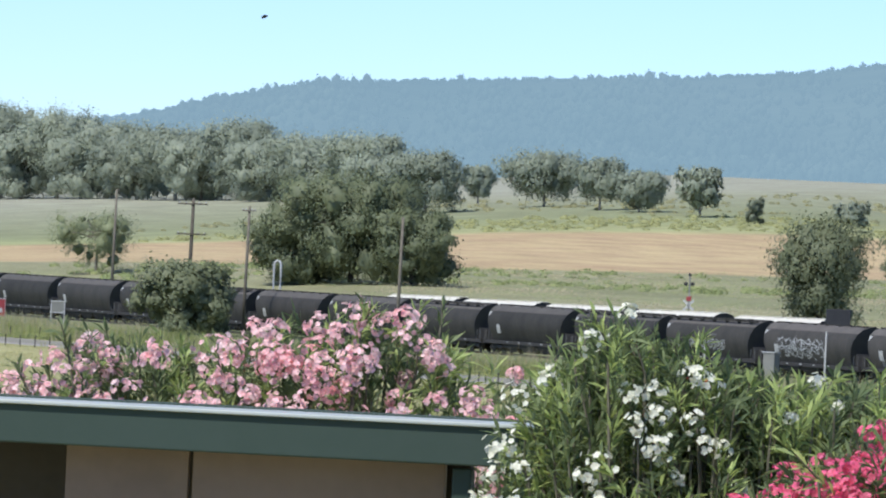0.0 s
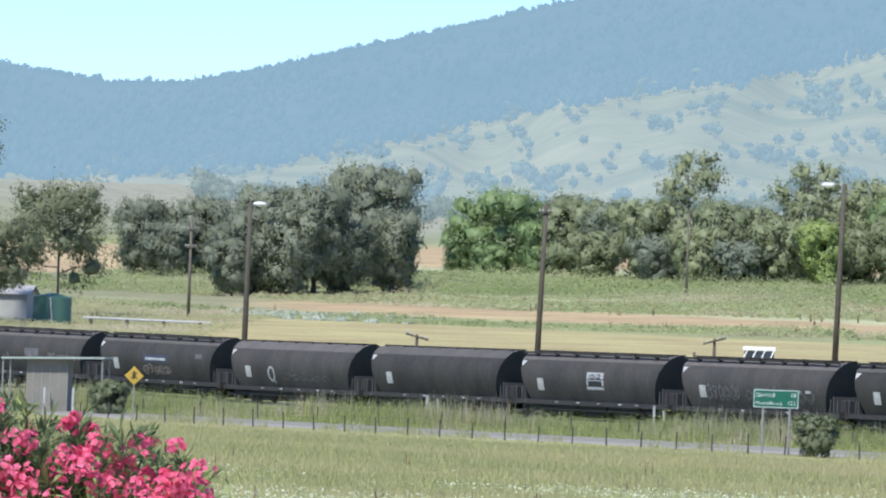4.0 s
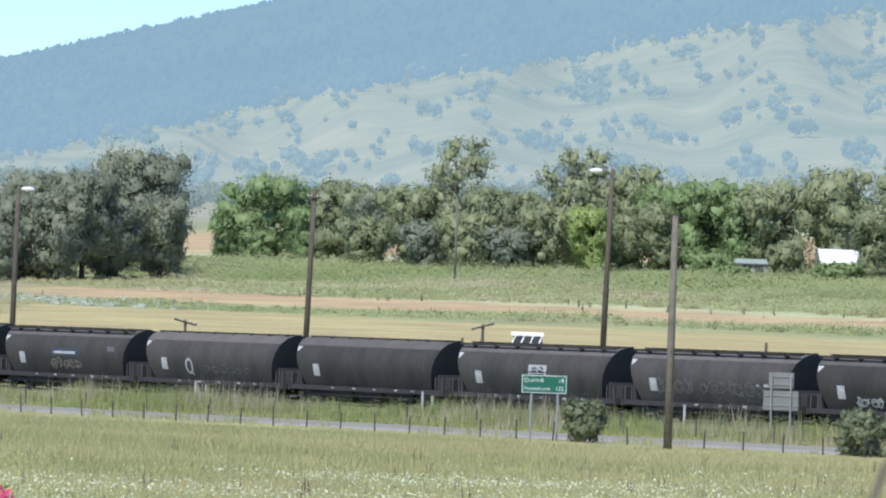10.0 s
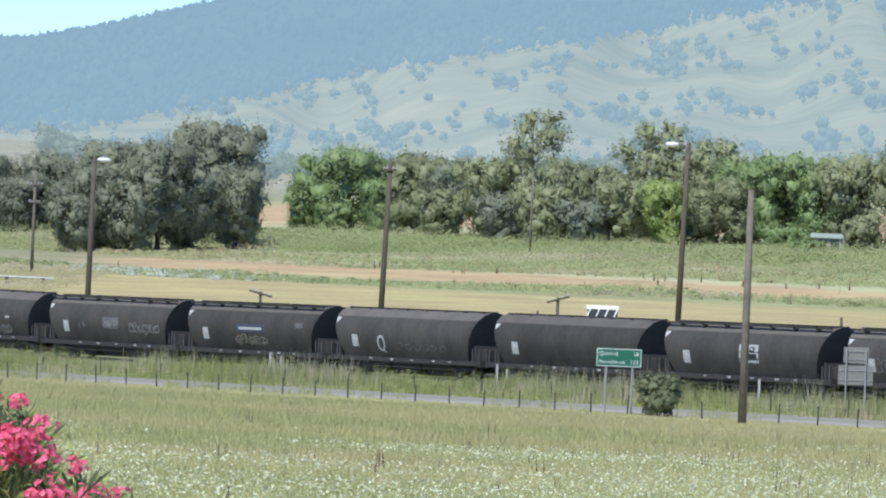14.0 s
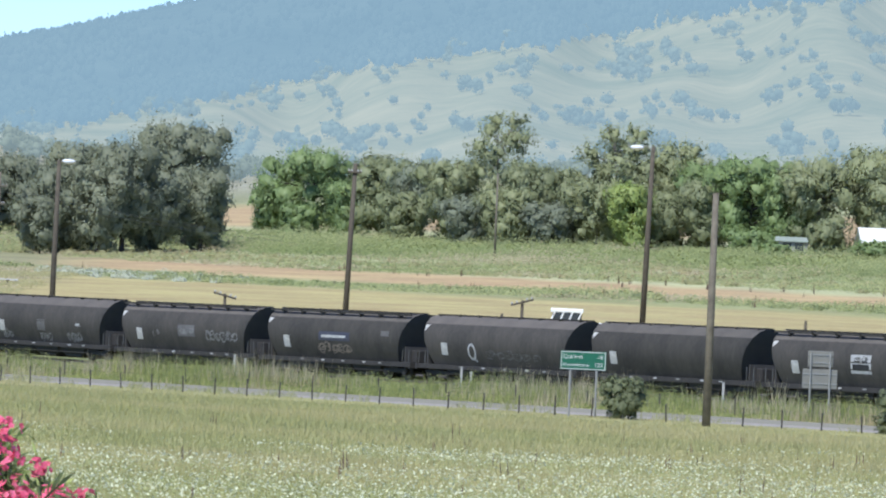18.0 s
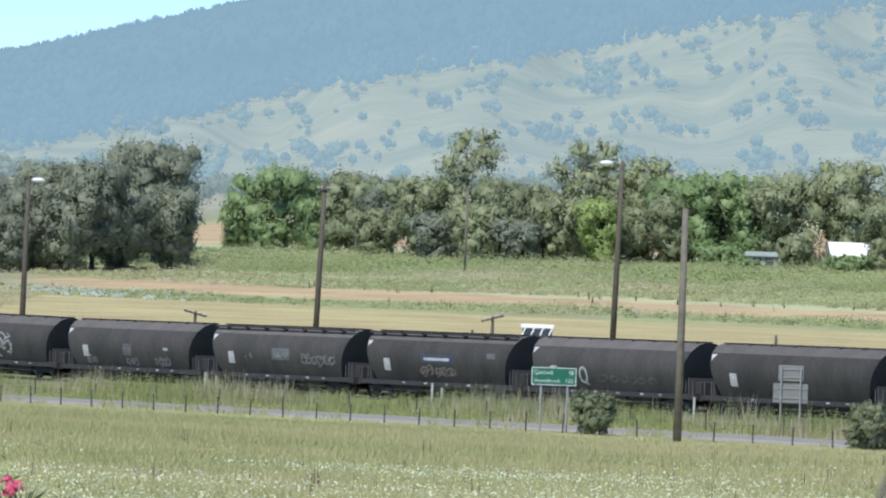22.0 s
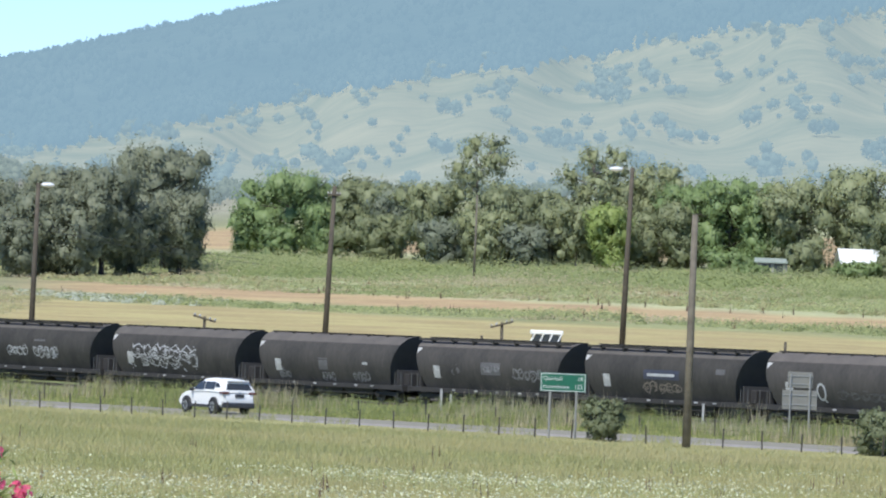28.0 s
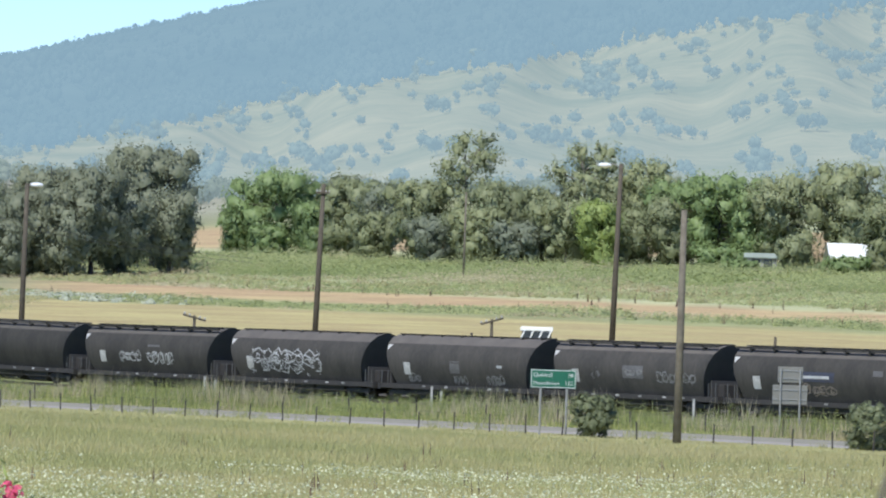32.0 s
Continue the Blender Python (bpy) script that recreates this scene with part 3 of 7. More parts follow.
def build_hill():
    az = np.concatenate([np.arange(-38, -18, 0.5), np.arange(-18, 10, 0.09), np.arange(10, 28, 0.5)])
    y = np.concatenate([np.linspace(FOOT_Y - 60, RIDGE_Y, 130), np.linspace(RIDGE_Y + 60, RIDGE_Y + 500, 6)])
    A, Y = np.meshgrid(az, y)
    Z = hill_z(A, np.maximum(Y, FOOT_Y)) - np.where(Y < FOOT_Y, 6, 0)
    Z += rng.normal(0, 0.12, Z.shape)
    X = Y * np.tan(np.radians(A))
    n, m = X.shape
    idx = np.arange(n * m).reshape(n, m)
    q = np.stack([idx[:-1, :-1], idx[:-1, 1:], idx[1:, 1:], idx[1:, :-1]], -1).reshape(-1, 4)
    el = np.degrees(np.arctan((Z - 4.3) / Y))
    wood = (el > np.interp(A, WOOD_AZ, WOOD_EL) + 0.05 * np.sin(A * 9) + 0.02 * np.sin(A * 23 + Y * 0.003))[:-1, :-1].ravel()
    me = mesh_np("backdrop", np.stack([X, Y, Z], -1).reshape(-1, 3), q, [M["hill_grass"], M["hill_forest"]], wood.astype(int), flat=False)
    tagged(sheet("backdrop", me), "hazy blue forested hill with pale pasture on its lower slopes", "hill", kind="structure")
    # trees on it
    def scatter(count, test, size):
        out = []
        while len(out) < count:
            a = rng.uniform(-17, 9)
            yy = rng.uniform(FOOT_Y + 30, RIDGE_Y - 140)
            if test(a, float(hill_el(a, yy))):
                out.append((yy * math.tan(radians(a)), yy, float(hill_z(a, yy)), rng.uniform(*size)))
        return out
    def edge(a):
        return float(np.interp(a, WOOD_AZ, WOOD_EL))
    def clump(a, e):
        return math.sin(a * 4.3 + e * 9 + 1.5 * math.sin(e * 7)) + math.sin(a * 1.9 - e * 14) + 0.6 * math.sin(a * 11 + e * 5)

    lone = scatter(820, lambda a, e: e < edge(a) + 0.02 and a > -5.5 and clump(a, e) > 0.15 + 1.6 * rng.uniform(-1, 1) - 0.5 * max(0.0, e - 1.55), (2.6, 7.6))
    lone += scatter(330, lambda a, e: e < edge(a) and e > 1.5 and a > 0.6 and clump(a, e) > 1.3, (2.5, 6.5))
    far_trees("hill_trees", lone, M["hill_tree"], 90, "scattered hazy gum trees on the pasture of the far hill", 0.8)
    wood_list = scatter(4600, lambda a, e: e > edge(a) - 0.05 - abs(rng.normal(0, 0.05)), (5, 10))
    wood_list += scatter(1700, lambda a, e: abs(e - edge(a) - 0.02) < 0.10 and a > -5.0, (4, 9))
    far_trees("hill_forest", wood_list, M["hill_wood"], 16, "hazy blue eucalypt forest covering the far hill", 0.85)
    foot = []
    while len(foot) < 260:
        a, yy = rng.uniform(-4.5, 1.5), rng.uniform(1500, 1760)
        if math.sin(a * 3.1 + 0.8) + 0.5 * math.sin(a * 9) + rng.normal(0, 0.4) > -0.1:
            x = yy * math.tan(radians(a))
            foot.append((x, yy, float(hill_z(a, yy)) if yy > FOOT_Y else gz(x, yy), rng.uniform(3, 6.5)))
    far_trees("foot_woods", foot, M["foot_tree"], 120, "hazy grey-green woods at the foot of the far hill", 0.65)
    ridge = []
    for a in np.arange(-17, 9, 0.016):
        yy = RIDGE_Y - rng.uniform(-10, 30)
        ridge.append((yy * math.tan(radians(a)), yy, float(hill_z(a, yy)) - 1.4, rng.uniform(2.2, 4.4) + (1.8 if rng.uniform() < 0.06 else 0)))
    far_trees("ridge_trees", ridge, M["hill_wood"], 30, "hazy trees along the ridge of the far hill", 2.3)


def far_trees(name, spots, mat, n, label, big=1.0):
    s = np.array(spots)
    N = len(s)
    h = s[:, 3][:, None]
    d = rng.normal(size=(N, n, 3))
    d /= np.linalg.norm(d, axis=2, keepdims=True)
    d *= rng.uniform(0.1, 1, (N, n, 1)) ** 0.7
    c = np.empty((N, n, 3))
    wide = rng.uniform(0.32, 0.6, (N, 1))
    c[..., 0] = s[:, 0][:, None] + d[..., 0] * h * wide
    c[..., 1] = s[:, 1][:, None] + d[..., 1] * h * wide
    c[..., 2] = s[:, 2][:, None] + h * 0.52 + d[..., 2] * h * 0.46
    size = (h * big * rng.uniform(0.05, 0.11, (N, n)))[..., None]
    lobes = 3 if n > 40 else 1
    at = np.repeat(s[:, :3], lobes, 0)
    hh = np.repeat(h, lobes, 0)
    ww = np.repeat(wide, lobes, 0)
    if lobes > 1:
        at[:, :2] += rng.normal(0, 0.36, (len(at), 2)) * hh * ww
    at[:, 2:] += hh * (rng.uniform(0.42, 0.68, (len(at), 1)) if lobes > 1 else 0.5)
    v, f, nn = lumps(at, np.concatenate([hh * ww * 0.5, hh * ww * 0.5, hh * (0.22 if lobes > 1 else 0.36)], 1), rng, 2 if lobes > 1 else 1, 0.2)
    leaf_quads(name, c.reshape(-1, 3), size.reshape(-1, 1), mat, label, None, stuff=True, core=(v, f))


def leaf_quads(name, centres, size, mat, label, parent, stuff=False, stretch=1.0, core=None):
    """Many small quads turned every way."""
    n = len(centres)
    a = rng.normal(size=(n, 3))
    a /= np.linalg.norm(a, axis=1, keepdims=True)
    b = np.cross(a, rng.normal(size=(n, 3)))
    b /= np.linalg.norm(b, axis=1, keepdims=True)
    a *= size
    b *= size * stretch
    v = np.stack([centres - a * 1.2 - b * 0.6, centres + a - b, centres + a * 0.2 + b * 1.3], 1).reshape(-1, 3)
    f = np.arange(n * 3).reshape(-1, 3)
    if core:
        v, f = np.concatenate([v, core[0]]), np.concatenate([f, core[1] + n * 3])
    ob = sheet(name, mesh_np(name, v, f, [mat], flat=core is None), parent)
    if stuff:
        tagged(ob, label, "trees", kind="stuff")
    return ob


# ---- trees ----
def grow(seed, h, w, style):
    """Limb paths and tip points for a tree of height h and crown width w."""
    r = np.random.default_rng(seed)
    base = {"gum": 0.30, "round": 0.12, "bush": 0.03, "column": 0.05, "sparse": 0.22, "tall": 0.34}[style]
    limbs, tips = [], []
    lean = r.uniform(-0.06, 0.06, 2) * h
    th = h * (0.84 if style == "tall" else 0.72 if style == "gum" else 0.6)
    trunk = [Vector((lean[0] * k * k, lean[1] * k * k, th * k)) for k in (0, 0.2, 0.4, 0.6, 0.8, 1.0)]
    r0 = h * {"bush": 0.015, "tall": 0.013}.get(style, 0.028)
    limbs.append((trunk, [r0 * (1 - 0.75 * k) for k in (0, 0.2, 0.4, 0.6, 0.8, 1.0)]))
    count = {"gum": 17, "round": 24, "bush": 16, "column": 12, "sparse": 12, "tall": 15}[style]
    for i in range(count):
        k = base + (0.95 - base) * (i + r.uniform(0, 1)) / count
        f = min(k * h / th, 1.0) * 0.9
        j = int(f * 5)
        p0 = trunk[j].lerp(trunk[min(j + 1, 5)], f * 5 - j)
        ang = i * 2.4 + r.uniform(-0.5, 0.5)
        kk = min(1, max(0.08, (k - base) / (1.05 - base)))
        prof = 0.8 if style == "column" else math.sin(math.pi * kk ** (1.35 if style == "round" else 0.8))
        reach = w / 2 * (0.45 + 0.6 * prof) * r.uniform(0.75, 1.1)
        end = Vector((math.cos(ang) * reach, math.sin(ang) * reach, k * h + r.uniform(0.02, 0.14) * h))
        end.z = min(end.z, h * 0.97)
        mid = p0.lerp(end, 0.5) + Vector((0, 0, -0.04 * h + r.uniform(0, 0.08) * h))
        limbs.append(([p0, mid, end], [r0 * 0.38, r0 * 0.24, r0 * 0.08]))
        tips += [end, p0.lerp(end, 0.72) + Vector(r.normal(0, 0.05 * w, 3)), mid.lerp(end, 0.3) + Vector(r.normal(0, 0.07 * w, 3))]
    tips.append(Vector((lean[0], lean[1], h * 0.94)))
    if style in ("round", "bush"):
        for i in range(int(26 * min(1.0, h / 6))):
            a, k = r.uniform(0, 6.28), r.uniform(0.07, 0.9)
            q = w / 2 * 0.85 * math.sqrt(max(0.05, 1 - (k * 1.5 - 0.6) ** 2)) * r.uniform(0.3, 1)
            tips.append(Vector((math.cos(a) * q, math.sin(a) * q, k * h)))
    return limbs, tips


SPECIES = {"gum": ("leaf_gum", "bark"), "dark": ("leaf_dark", "bark_dark"), "green": ("leaf_green", "bark_dark"), "lime": ("leaf_lime", "bark_dark"), "grey": ("leaf_grey", "bark_dark"), "far": ("leaf_far", "bark"), "bush": ("leaf_bush", "bark_dark"), "yard": ("leaf_yard", "bark_dark")}


def tree(x, y, h, w, style="gum", look_of="gum", seed=0, dense=1.0, leaf=0.2, clump=0.14, label="", name="tree", sink=0.0):
    """Trunk and limbs, and a crown of drooping tufts of leaves on rounded lobes."""
    r = np.random.default_rng(seed + 1000)
    lf, bk = SPECIES[look_of]
    limbs, tips = grow(seed, h, w, style)
    root = thing(name, pose(x, y, gz(x, y) - sink, 0, 0, 0), label or "grey-green gum tree with an open uneven crown", "tree" if name != "bush" else "bush")
    bm = bmesh.new()
    for pts, rad in limbs:
        add_tube(bm, pts, rad, 7, caps=False)
    part("trunk", bm, M[bk], root, smooth_angle=60)
    hang = 0.9 if style in ("gum", "tall", "round") else 0.3
    C, O, K, R = [], [], [], []
    pick = r.uniform(size=len(tips)) < (0.74 if style in ("round", "bush") else 0.85)
    pick[-1] = True
    for t in [q for q, ok in zip(tips, pick) if ok]:
        rad = clump * 1.18 * (w + h) / 2 * r.uniform(0.65, 1.35)
        if style == "tall":
            rad *= 0.8
        t = np.array(t)
        t[2] = max(min(t[2], h - 0.75 * rad), 0.3 * rad)
        m = max(4, int(12 * dense * (rad / (0.16 * (w + h) / 2)) ** 1.5))
        d = r.normal(size=(m, 3))
        d /= np.linalg.norm(d, axis=1, keepdims=True)
        tuft = d * rad * r.uniform(0.42, 1.0, (m, 1)) ** 0.55 * np.array([1, 1, 0.8])
        k = int(15 * r.uniform(0.8, 1.2))
        rt = np.repeat(rad * r.uniform(0.22, 0.42, (m, 1)), k, 0)
        q = r.normal(0, 0.52, (m * k, 3)) * rt
        q[:, 2] = q[:, 2] * (1 + 0.45 * hang) - 0.25 * hang * rt[:, 0]
        q += np.repeat(tuft, k, 0)
        C.append(t + q)
        O.append(q / rad)
        K.append(t)
        R.append(rad * np.array([1, 1, 0.85 + 0.15 * hang]) * (0.30 if style in ("tall", "sparse", "gum") else 0.45))
    c, o = np.concatenate(C), np.concatenate(O)
    ok = c[:, 2] > 0.015 * h
    c, o = c[ok], o[ok]
    n = len(c)
    whole = np.stack([c[:, 0] / (w / 2), c[:, 1] / (w / 2), (c[:, 2] - 0.4 * h) / (0.55 * h)], 1)
    lobe = o * 0.95 + whole * 0.55 + np.array([0, 0, 0.25])
    lobe /= np.linalg.norm(lobe, axis=1, keepdims=True)
    nrm = lobe + r.normal(0, 0.4, (n, 3))
    nrm /= np.linalg.norm(nrm, axis=1, keepdims=True)
    down = np.array([0, 0, -hang]) + r.normal(0, 0.6, (n, 3))
    side = np.cross(nrm, down)
    side /= np.linalg.norm(side, axis=1, keepdims=True)
    down = np.cross(side, nrm)
    size = r.uniform(0.5, 1.2, (n, 1)) * leaf * 0.88
    v = np.stack([c - down * size * 1.1, c + down * size * 0.75 + side * size * 0.62, c + down * size * 0.75 - side * size * 0.62], 1)
    face = np.cross(v[:, 1] - v[:, 0], v[:, 2] - v[:, 0])
    back = (face * lobe).sum(1) < 0
    v[back] = v[back][:, ::-1]
    v = v.reshape(-1, 3)
    cv, cf, cn = lumps(np.array(K), np.array(R), r, 2, 0.34)
    cv[:, 2] = np.maximum(cv[:, 2], 0.02 * h)
    cn = cn * 0.95 + np.stack([cv[:, 0] / (w / 2), cv[:, 1] / (w / 2), (cv[:, 2] - 0.4 * h) / (0.55 * h)], 1) * 0.55 + np.array([0, 0, 0.25])
    soft = np.concatenate([np.repeat(lobe + nrm * 0.3, 3, 0), cn])
    soft /= np.linalg.norm(soft, axis=1, keepdims=True)
    me = mesh_np("crown", np.concatenate([v, cv]), np.concatenate([np.arange(n * 3).reshape(-1, 3), cf + n * 3]), [M[lf]], flat=False)
    me.normals_split_custom_set_from_vertices(soft.tolist())
    sheet("crown", me, root)
    return root


# ---- the train ----
BODY_YZ = ((1.04, 1.0), (1.27, 1.5), (1.42, 1.95), (1.48, 2.35), (1.42, 2.85), (1.15, 3.38), (0.75, 3.72), (0.35, 3.86), (0.0, 3.9))
WAGON_TURN = math.degrees(math.atan2(-TRACK_DIR[1], -TRACK_DIR[0]))


def side_y(z):
    return float(np.interp(z, [b for a, b in BODY_YZ], [a for a, b in BODY_YZ]))


def end_x(z):
    return 6.1 + 1.05 * (z - 1.0) / 2.9


def wagon_body():
    """The bulging hopper body; its ends slope inward towards the bottom."""
    bm = bmesh.new()
    loop = [(-a, b) for a, b in BODY_YZ] + [(a, b) for a, b in BODY_YZ[-2::-1]]
    xs = (-1, -0.5, 0, 0.5, 1)
    rings = [[bm.verts.new((k * end_x(z), y, z)) for y, z in loop] for k in xs]
    n = len(loop)
    for a, b in zip(rings, rings[1:]):
        for k in range(n):
            f = bm.faces.new((a[k], b[k], b[(k + 1) % n], a[(k + 1) % n]))
            # upper faces take the lighter roof colour that paints in the sun
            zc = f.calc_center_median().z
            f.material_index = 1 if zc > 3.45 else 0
    e = bm.faces.new(rings[0])
    e.material_index = 2
    e = bm.faces.new(rings[-1][::-1])
    e.material_index = 2
    bmesh.ops.recalc_face_normals(bm, faces=bm.faces)
    return bm


def ribbon(bm, pts, width, mat=0):
    """A painted stroke that lies on the camera-side of the body; pts (x, z)."""
    last = None
    for i, (x, z) in enumerate(pts):
        x2, z2 = pts[min(i + 1, len(pts) - 1)]
        x1, z1 = pts[max(i - 1, 0)]
        d = math.hypot(x2 - x1, z2 - z1) or 1.0
        nx, nz = -(z2 - z1) / d * width / 2, (x2 - x1) / d * width / 2
        pair = []
        for s in (-1, 1):
            zz = min(3.3, max(1.02, z + s * nz))
            pair.append(bm.verts.new((x + s * nx, -side_y(zz) - 0.012, zz)))
        if last:
            f = bm.faces.new((last[0], pair[0], pair[1], last[1]))
            f.material_index = mat
        last = pair


def patch(bm, x0, x1, z0, z1, mat=0, lift=0.012):
    rows = [(z0 + (z1 - z0) * k / 3) for k in range(4)]
    vs = [[bm.verts.new((x, -side_y(z) - lift, z)) for x in (x0, x1)] for z in rows]
    for a, b in zip(vs, vs[1:]):
        bm.faces.new((a[0], a[1], b[1], b[0])).material_index = mat


def scribble(bm, x0, x1, z0, z1, letters, width, seed, mat=0):
    """Sprayed strokes: angular outlines and a few inner curves for each letter."""
    r = np.random.default_rng(seed)
    for i in range(letters):
        cx = x0 + (x1 - x0) * (i + 0.5 + r.uniform(-0.15, 0.15)) / letters
        hw = (x1 - x0) / letters * r.uniform(0.5, 0.8)
        hz = (z1 - z0) / 2 * r.uniform(0.75, 1.0)
        cz = (z0 + z1) / 2 + r.uniform(-0.12, 0.12) * hz
        n = r.integers(5, 8)
        a0 = r.uniform(0, 6.28)
        ring = [(cx + hw * r.uniform(0.5, 1.1) * math.cos(a0 + 6.28 * j / n), cz + hz * r.uniform(0.6, 1.1) * math.sin(a0 + 6.28 * j / n)) for j in range(n)]
        ribbon(bm, ring + ring[: r.integers(0, 2)], width * r.uniform(0.8, 1.2), mat)
        for k in range(2):
            b0, b1 = r.uniform(0, 6.28), r.uniform(2.0, 4.5)
            q = r.uniform(0.25, 0.6)
            ribbon(bm, [(cx + hw * q * math.cos(b0 + b1 * j / 7) + hw * 0.2 * k, cz + hz * q * math.sin(b0 + b1 * j / 7)) for j in range(8)], width * 0.75, mat)
        x = cx + hw * r.uniform(-0.6, 0.6)
        ribbon(bm, [(x, cz - hz * r.uniform(0.3, 1.0)), (x + hw * r.uniform(-0.5, 0.5), cz + hz * r.uniform(0.2, 1.0))], width, mat)


def make_wagon(cream=False, ribs=False):
    """One hopper wagon at the origin, rail top at z = 0, running along x."""
    if cream:
        root = thing("covered_hopper_wagon", Matrix(), "parked hopper wagon with a sun-bleached cream roof", "wagon", "parked wagons")
    else:
        root = thing("hopper_wagon", Matrix(), "black grime-covered rail hopper wagon rolling slowly", "wagon", "wagons of the train")
    mats = [M["cream"], M["cream"], M["wagon_end"]] if cream else [M["wagon"], M["wagon_roof"], M["wagon_end"]]
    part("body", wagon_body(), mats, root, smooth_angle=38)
    bm = bmesh.new()
    for s in (-1, 1):
        add_box(bm, -7.55, 7.55, s * 1.22 - 0.09, s * 1.22 + 0.09, 0.78, 1.04)
    add_box(bm, -7.6, -7.42, -1.35, 1.35, 0.72, 1.06)
    add_box(bm, 7.42, 7.6, -1.35, 1.35, 0.72, 1.06)
    add_box(bm, -7.4, 7.4, -0.25, 0.25, 0.7, 1.0)
    for s in (-1, 1):
        add_box(bm, s * 6.6 - 0.8, s * 6.6 + 0.8, -1.3, 1.3, 1.0, 1.05)
    part("underframe", bm, M["under"], root)
    # running board on the roof
    bm = bmesh.new()
    add_box(bm, -7.0, 7.0, -0.32, 0.32, 3.9, 3.95)
    for k in range(8):
        add_box(bm, -6.6 + k * 1.88, -6.45 + k * 1.88, -0.5, 0.5, 3.82, 3.905)
    if ribs:
        for k in range(7):
            for s in (-1, 1):
                add_box(bm, -5.9 + k * 1.95, -5.75 + k * 1.95, s * 0.72 - 0.32, s * 0.72 + 0.32, 3.62, 3.84, m=None)
        for s in (-1, 1):
            add_box(bm, -7.05, 7.05, s * 0.98 - 0.06, s * 0.98 + 0.06, 3.74, 3.86)
    part("walkway", bm, M["cream"] if cream else M["wagon"], root)
    for k in (-3.0, 0.0, 3.0):
        bm = bmesh.new()
        vs = [bm.verts.new((k + a, b, z)) for z, a0, b0 in ((1.0, 1.48, 1.16), (0.62, 1.36, 1.08), (0.16, 0.86, 0.84)) for a, b in ((-a0, -b0), (a0, -b0), (a0, b0), (-a0, b0))]
        for i in (0, 4):
            for j in range(4):
                bm.faces.new((vs[i + j], vs[i + (j + 1) % 4], vs[i + 4 + (j + 1) % 4], vs[i + 4 + j]))
        bm.faces.new(vs[8:])
        bmesh.ops.recalc_face_normals(bm, faces=bm.faces)
        part("discharge_chute", bm, M["under"], root)
        part("chute_gate", box(k - 0.9, k + 0.9, -1.0, -0.86, 0.26, 0.36, 0.01), M["under"], root)
    part("air_reservoir", tube([(-4.6, -0.95, 0.62), (-4.45, -0.95, 0.62), (-1.6, -1.05, 0.7), (-1.45, -1.05, 0.7)], [0.1, 0.17, 0.17, 0.1], 12), M["under"], root)
    part("brake_rod", tube([(-4.8, -1.12, 0.5), (4.8, -1.12, 0.5)], 0.035, 6), M["under"], root)
    for s in (-1, 1):
        bm = bmesh.new()
        for y in (-1.0, 1.0):
            add_box(bm, s * 5.75 - 1.15, s * 5.75 + 1.15, y - 0.07, y + 0.07, 0.42, 0.68, 0.03)
            for w in (-0.9, 0.9):
                add_box(bm, s * 5.75 + w - 0.16, s * 5.75 + w + 0.16, y - 0.1, y + 0.1, 0.34, 0.62, 0.03)
        add_box(bm, s * 5.75 - 0.2, s * 5.75 + 0.2, -1.05, 1.05, 0.45, 0.74)
        bogie = part("bogie", bm, M["under"], root)
        for w in (-0.9, 0.9):
            bm = bmesh.new()
            for y in (-0.75, 0.75):
                add_tube(bm, [(s * 5.75 + w, y - 0.065, 0.46), (s * 5.75 + w, y + 0.065, 0.46)], 0.46, 20)
            add_tube(bm, [(s * 5.75 + w, -0.8, 0.46), (s * 5.75 + w, 0.8, 0.46)], 0.08, 8)
            part("wheelset", bm, M["wheel"], bogie)
        part("end_frame", box(s * 6.75 - 0.05, s * 6.75 + 0.05, -1.1, 1.1, 1.05, 1.95), M["wagon_end"], root)
        part("brake_gear", box(s * 7.1 - 0.25, s * 7.1 + 0.25, -0.7, 0.7, 1.05, 1.75, 0.05), M["under"], root)
        bm = bmesh.new()
        add_box(bm, s * 7.7 - 0.18, s * 7.7 + 0.18, -0.14, 0.14, 0.72, 0.98, 0.03)
        part("coupler", bm, M["under"], root)
        bm = bmesh.new()
        for x, y in ((s * 7.35, -1.28), (s * 6.75, -1.28)):
            part("handrail", tube([(x, y, 1.0), (x, y, 1.8)], 0.022, 6), M["handrail"], root)
    for k, x in enumerate((-3.2, -1.1, 0.9, 3.0, 4.6)):
        part("tie_down_plate", box(x - 0.14, x + 0.14, -1.335, -1.29, 0.90, 0.98), M["white_paint"] if k % 2 else M["galv"], root)
    # white triangle that paints in a reflection at the end's top corner
    bm = bmesh.new()
    bm.faces.new([bm.verts.new((x, -side_y(z) - 0.03, z)) for x, z in ((-6.85, 3.3), (-6.72, 2.95), (-6.4, 3.3))])
    part("corner_glint", bm, M["white_paint"], root)
    bm = bmesh.new()
    patch(bm, -5.05, -4.45, 1.6, 2.3)
    part("data_panel", bm, M["white_paint"], root, "white painted data panel")
    return root


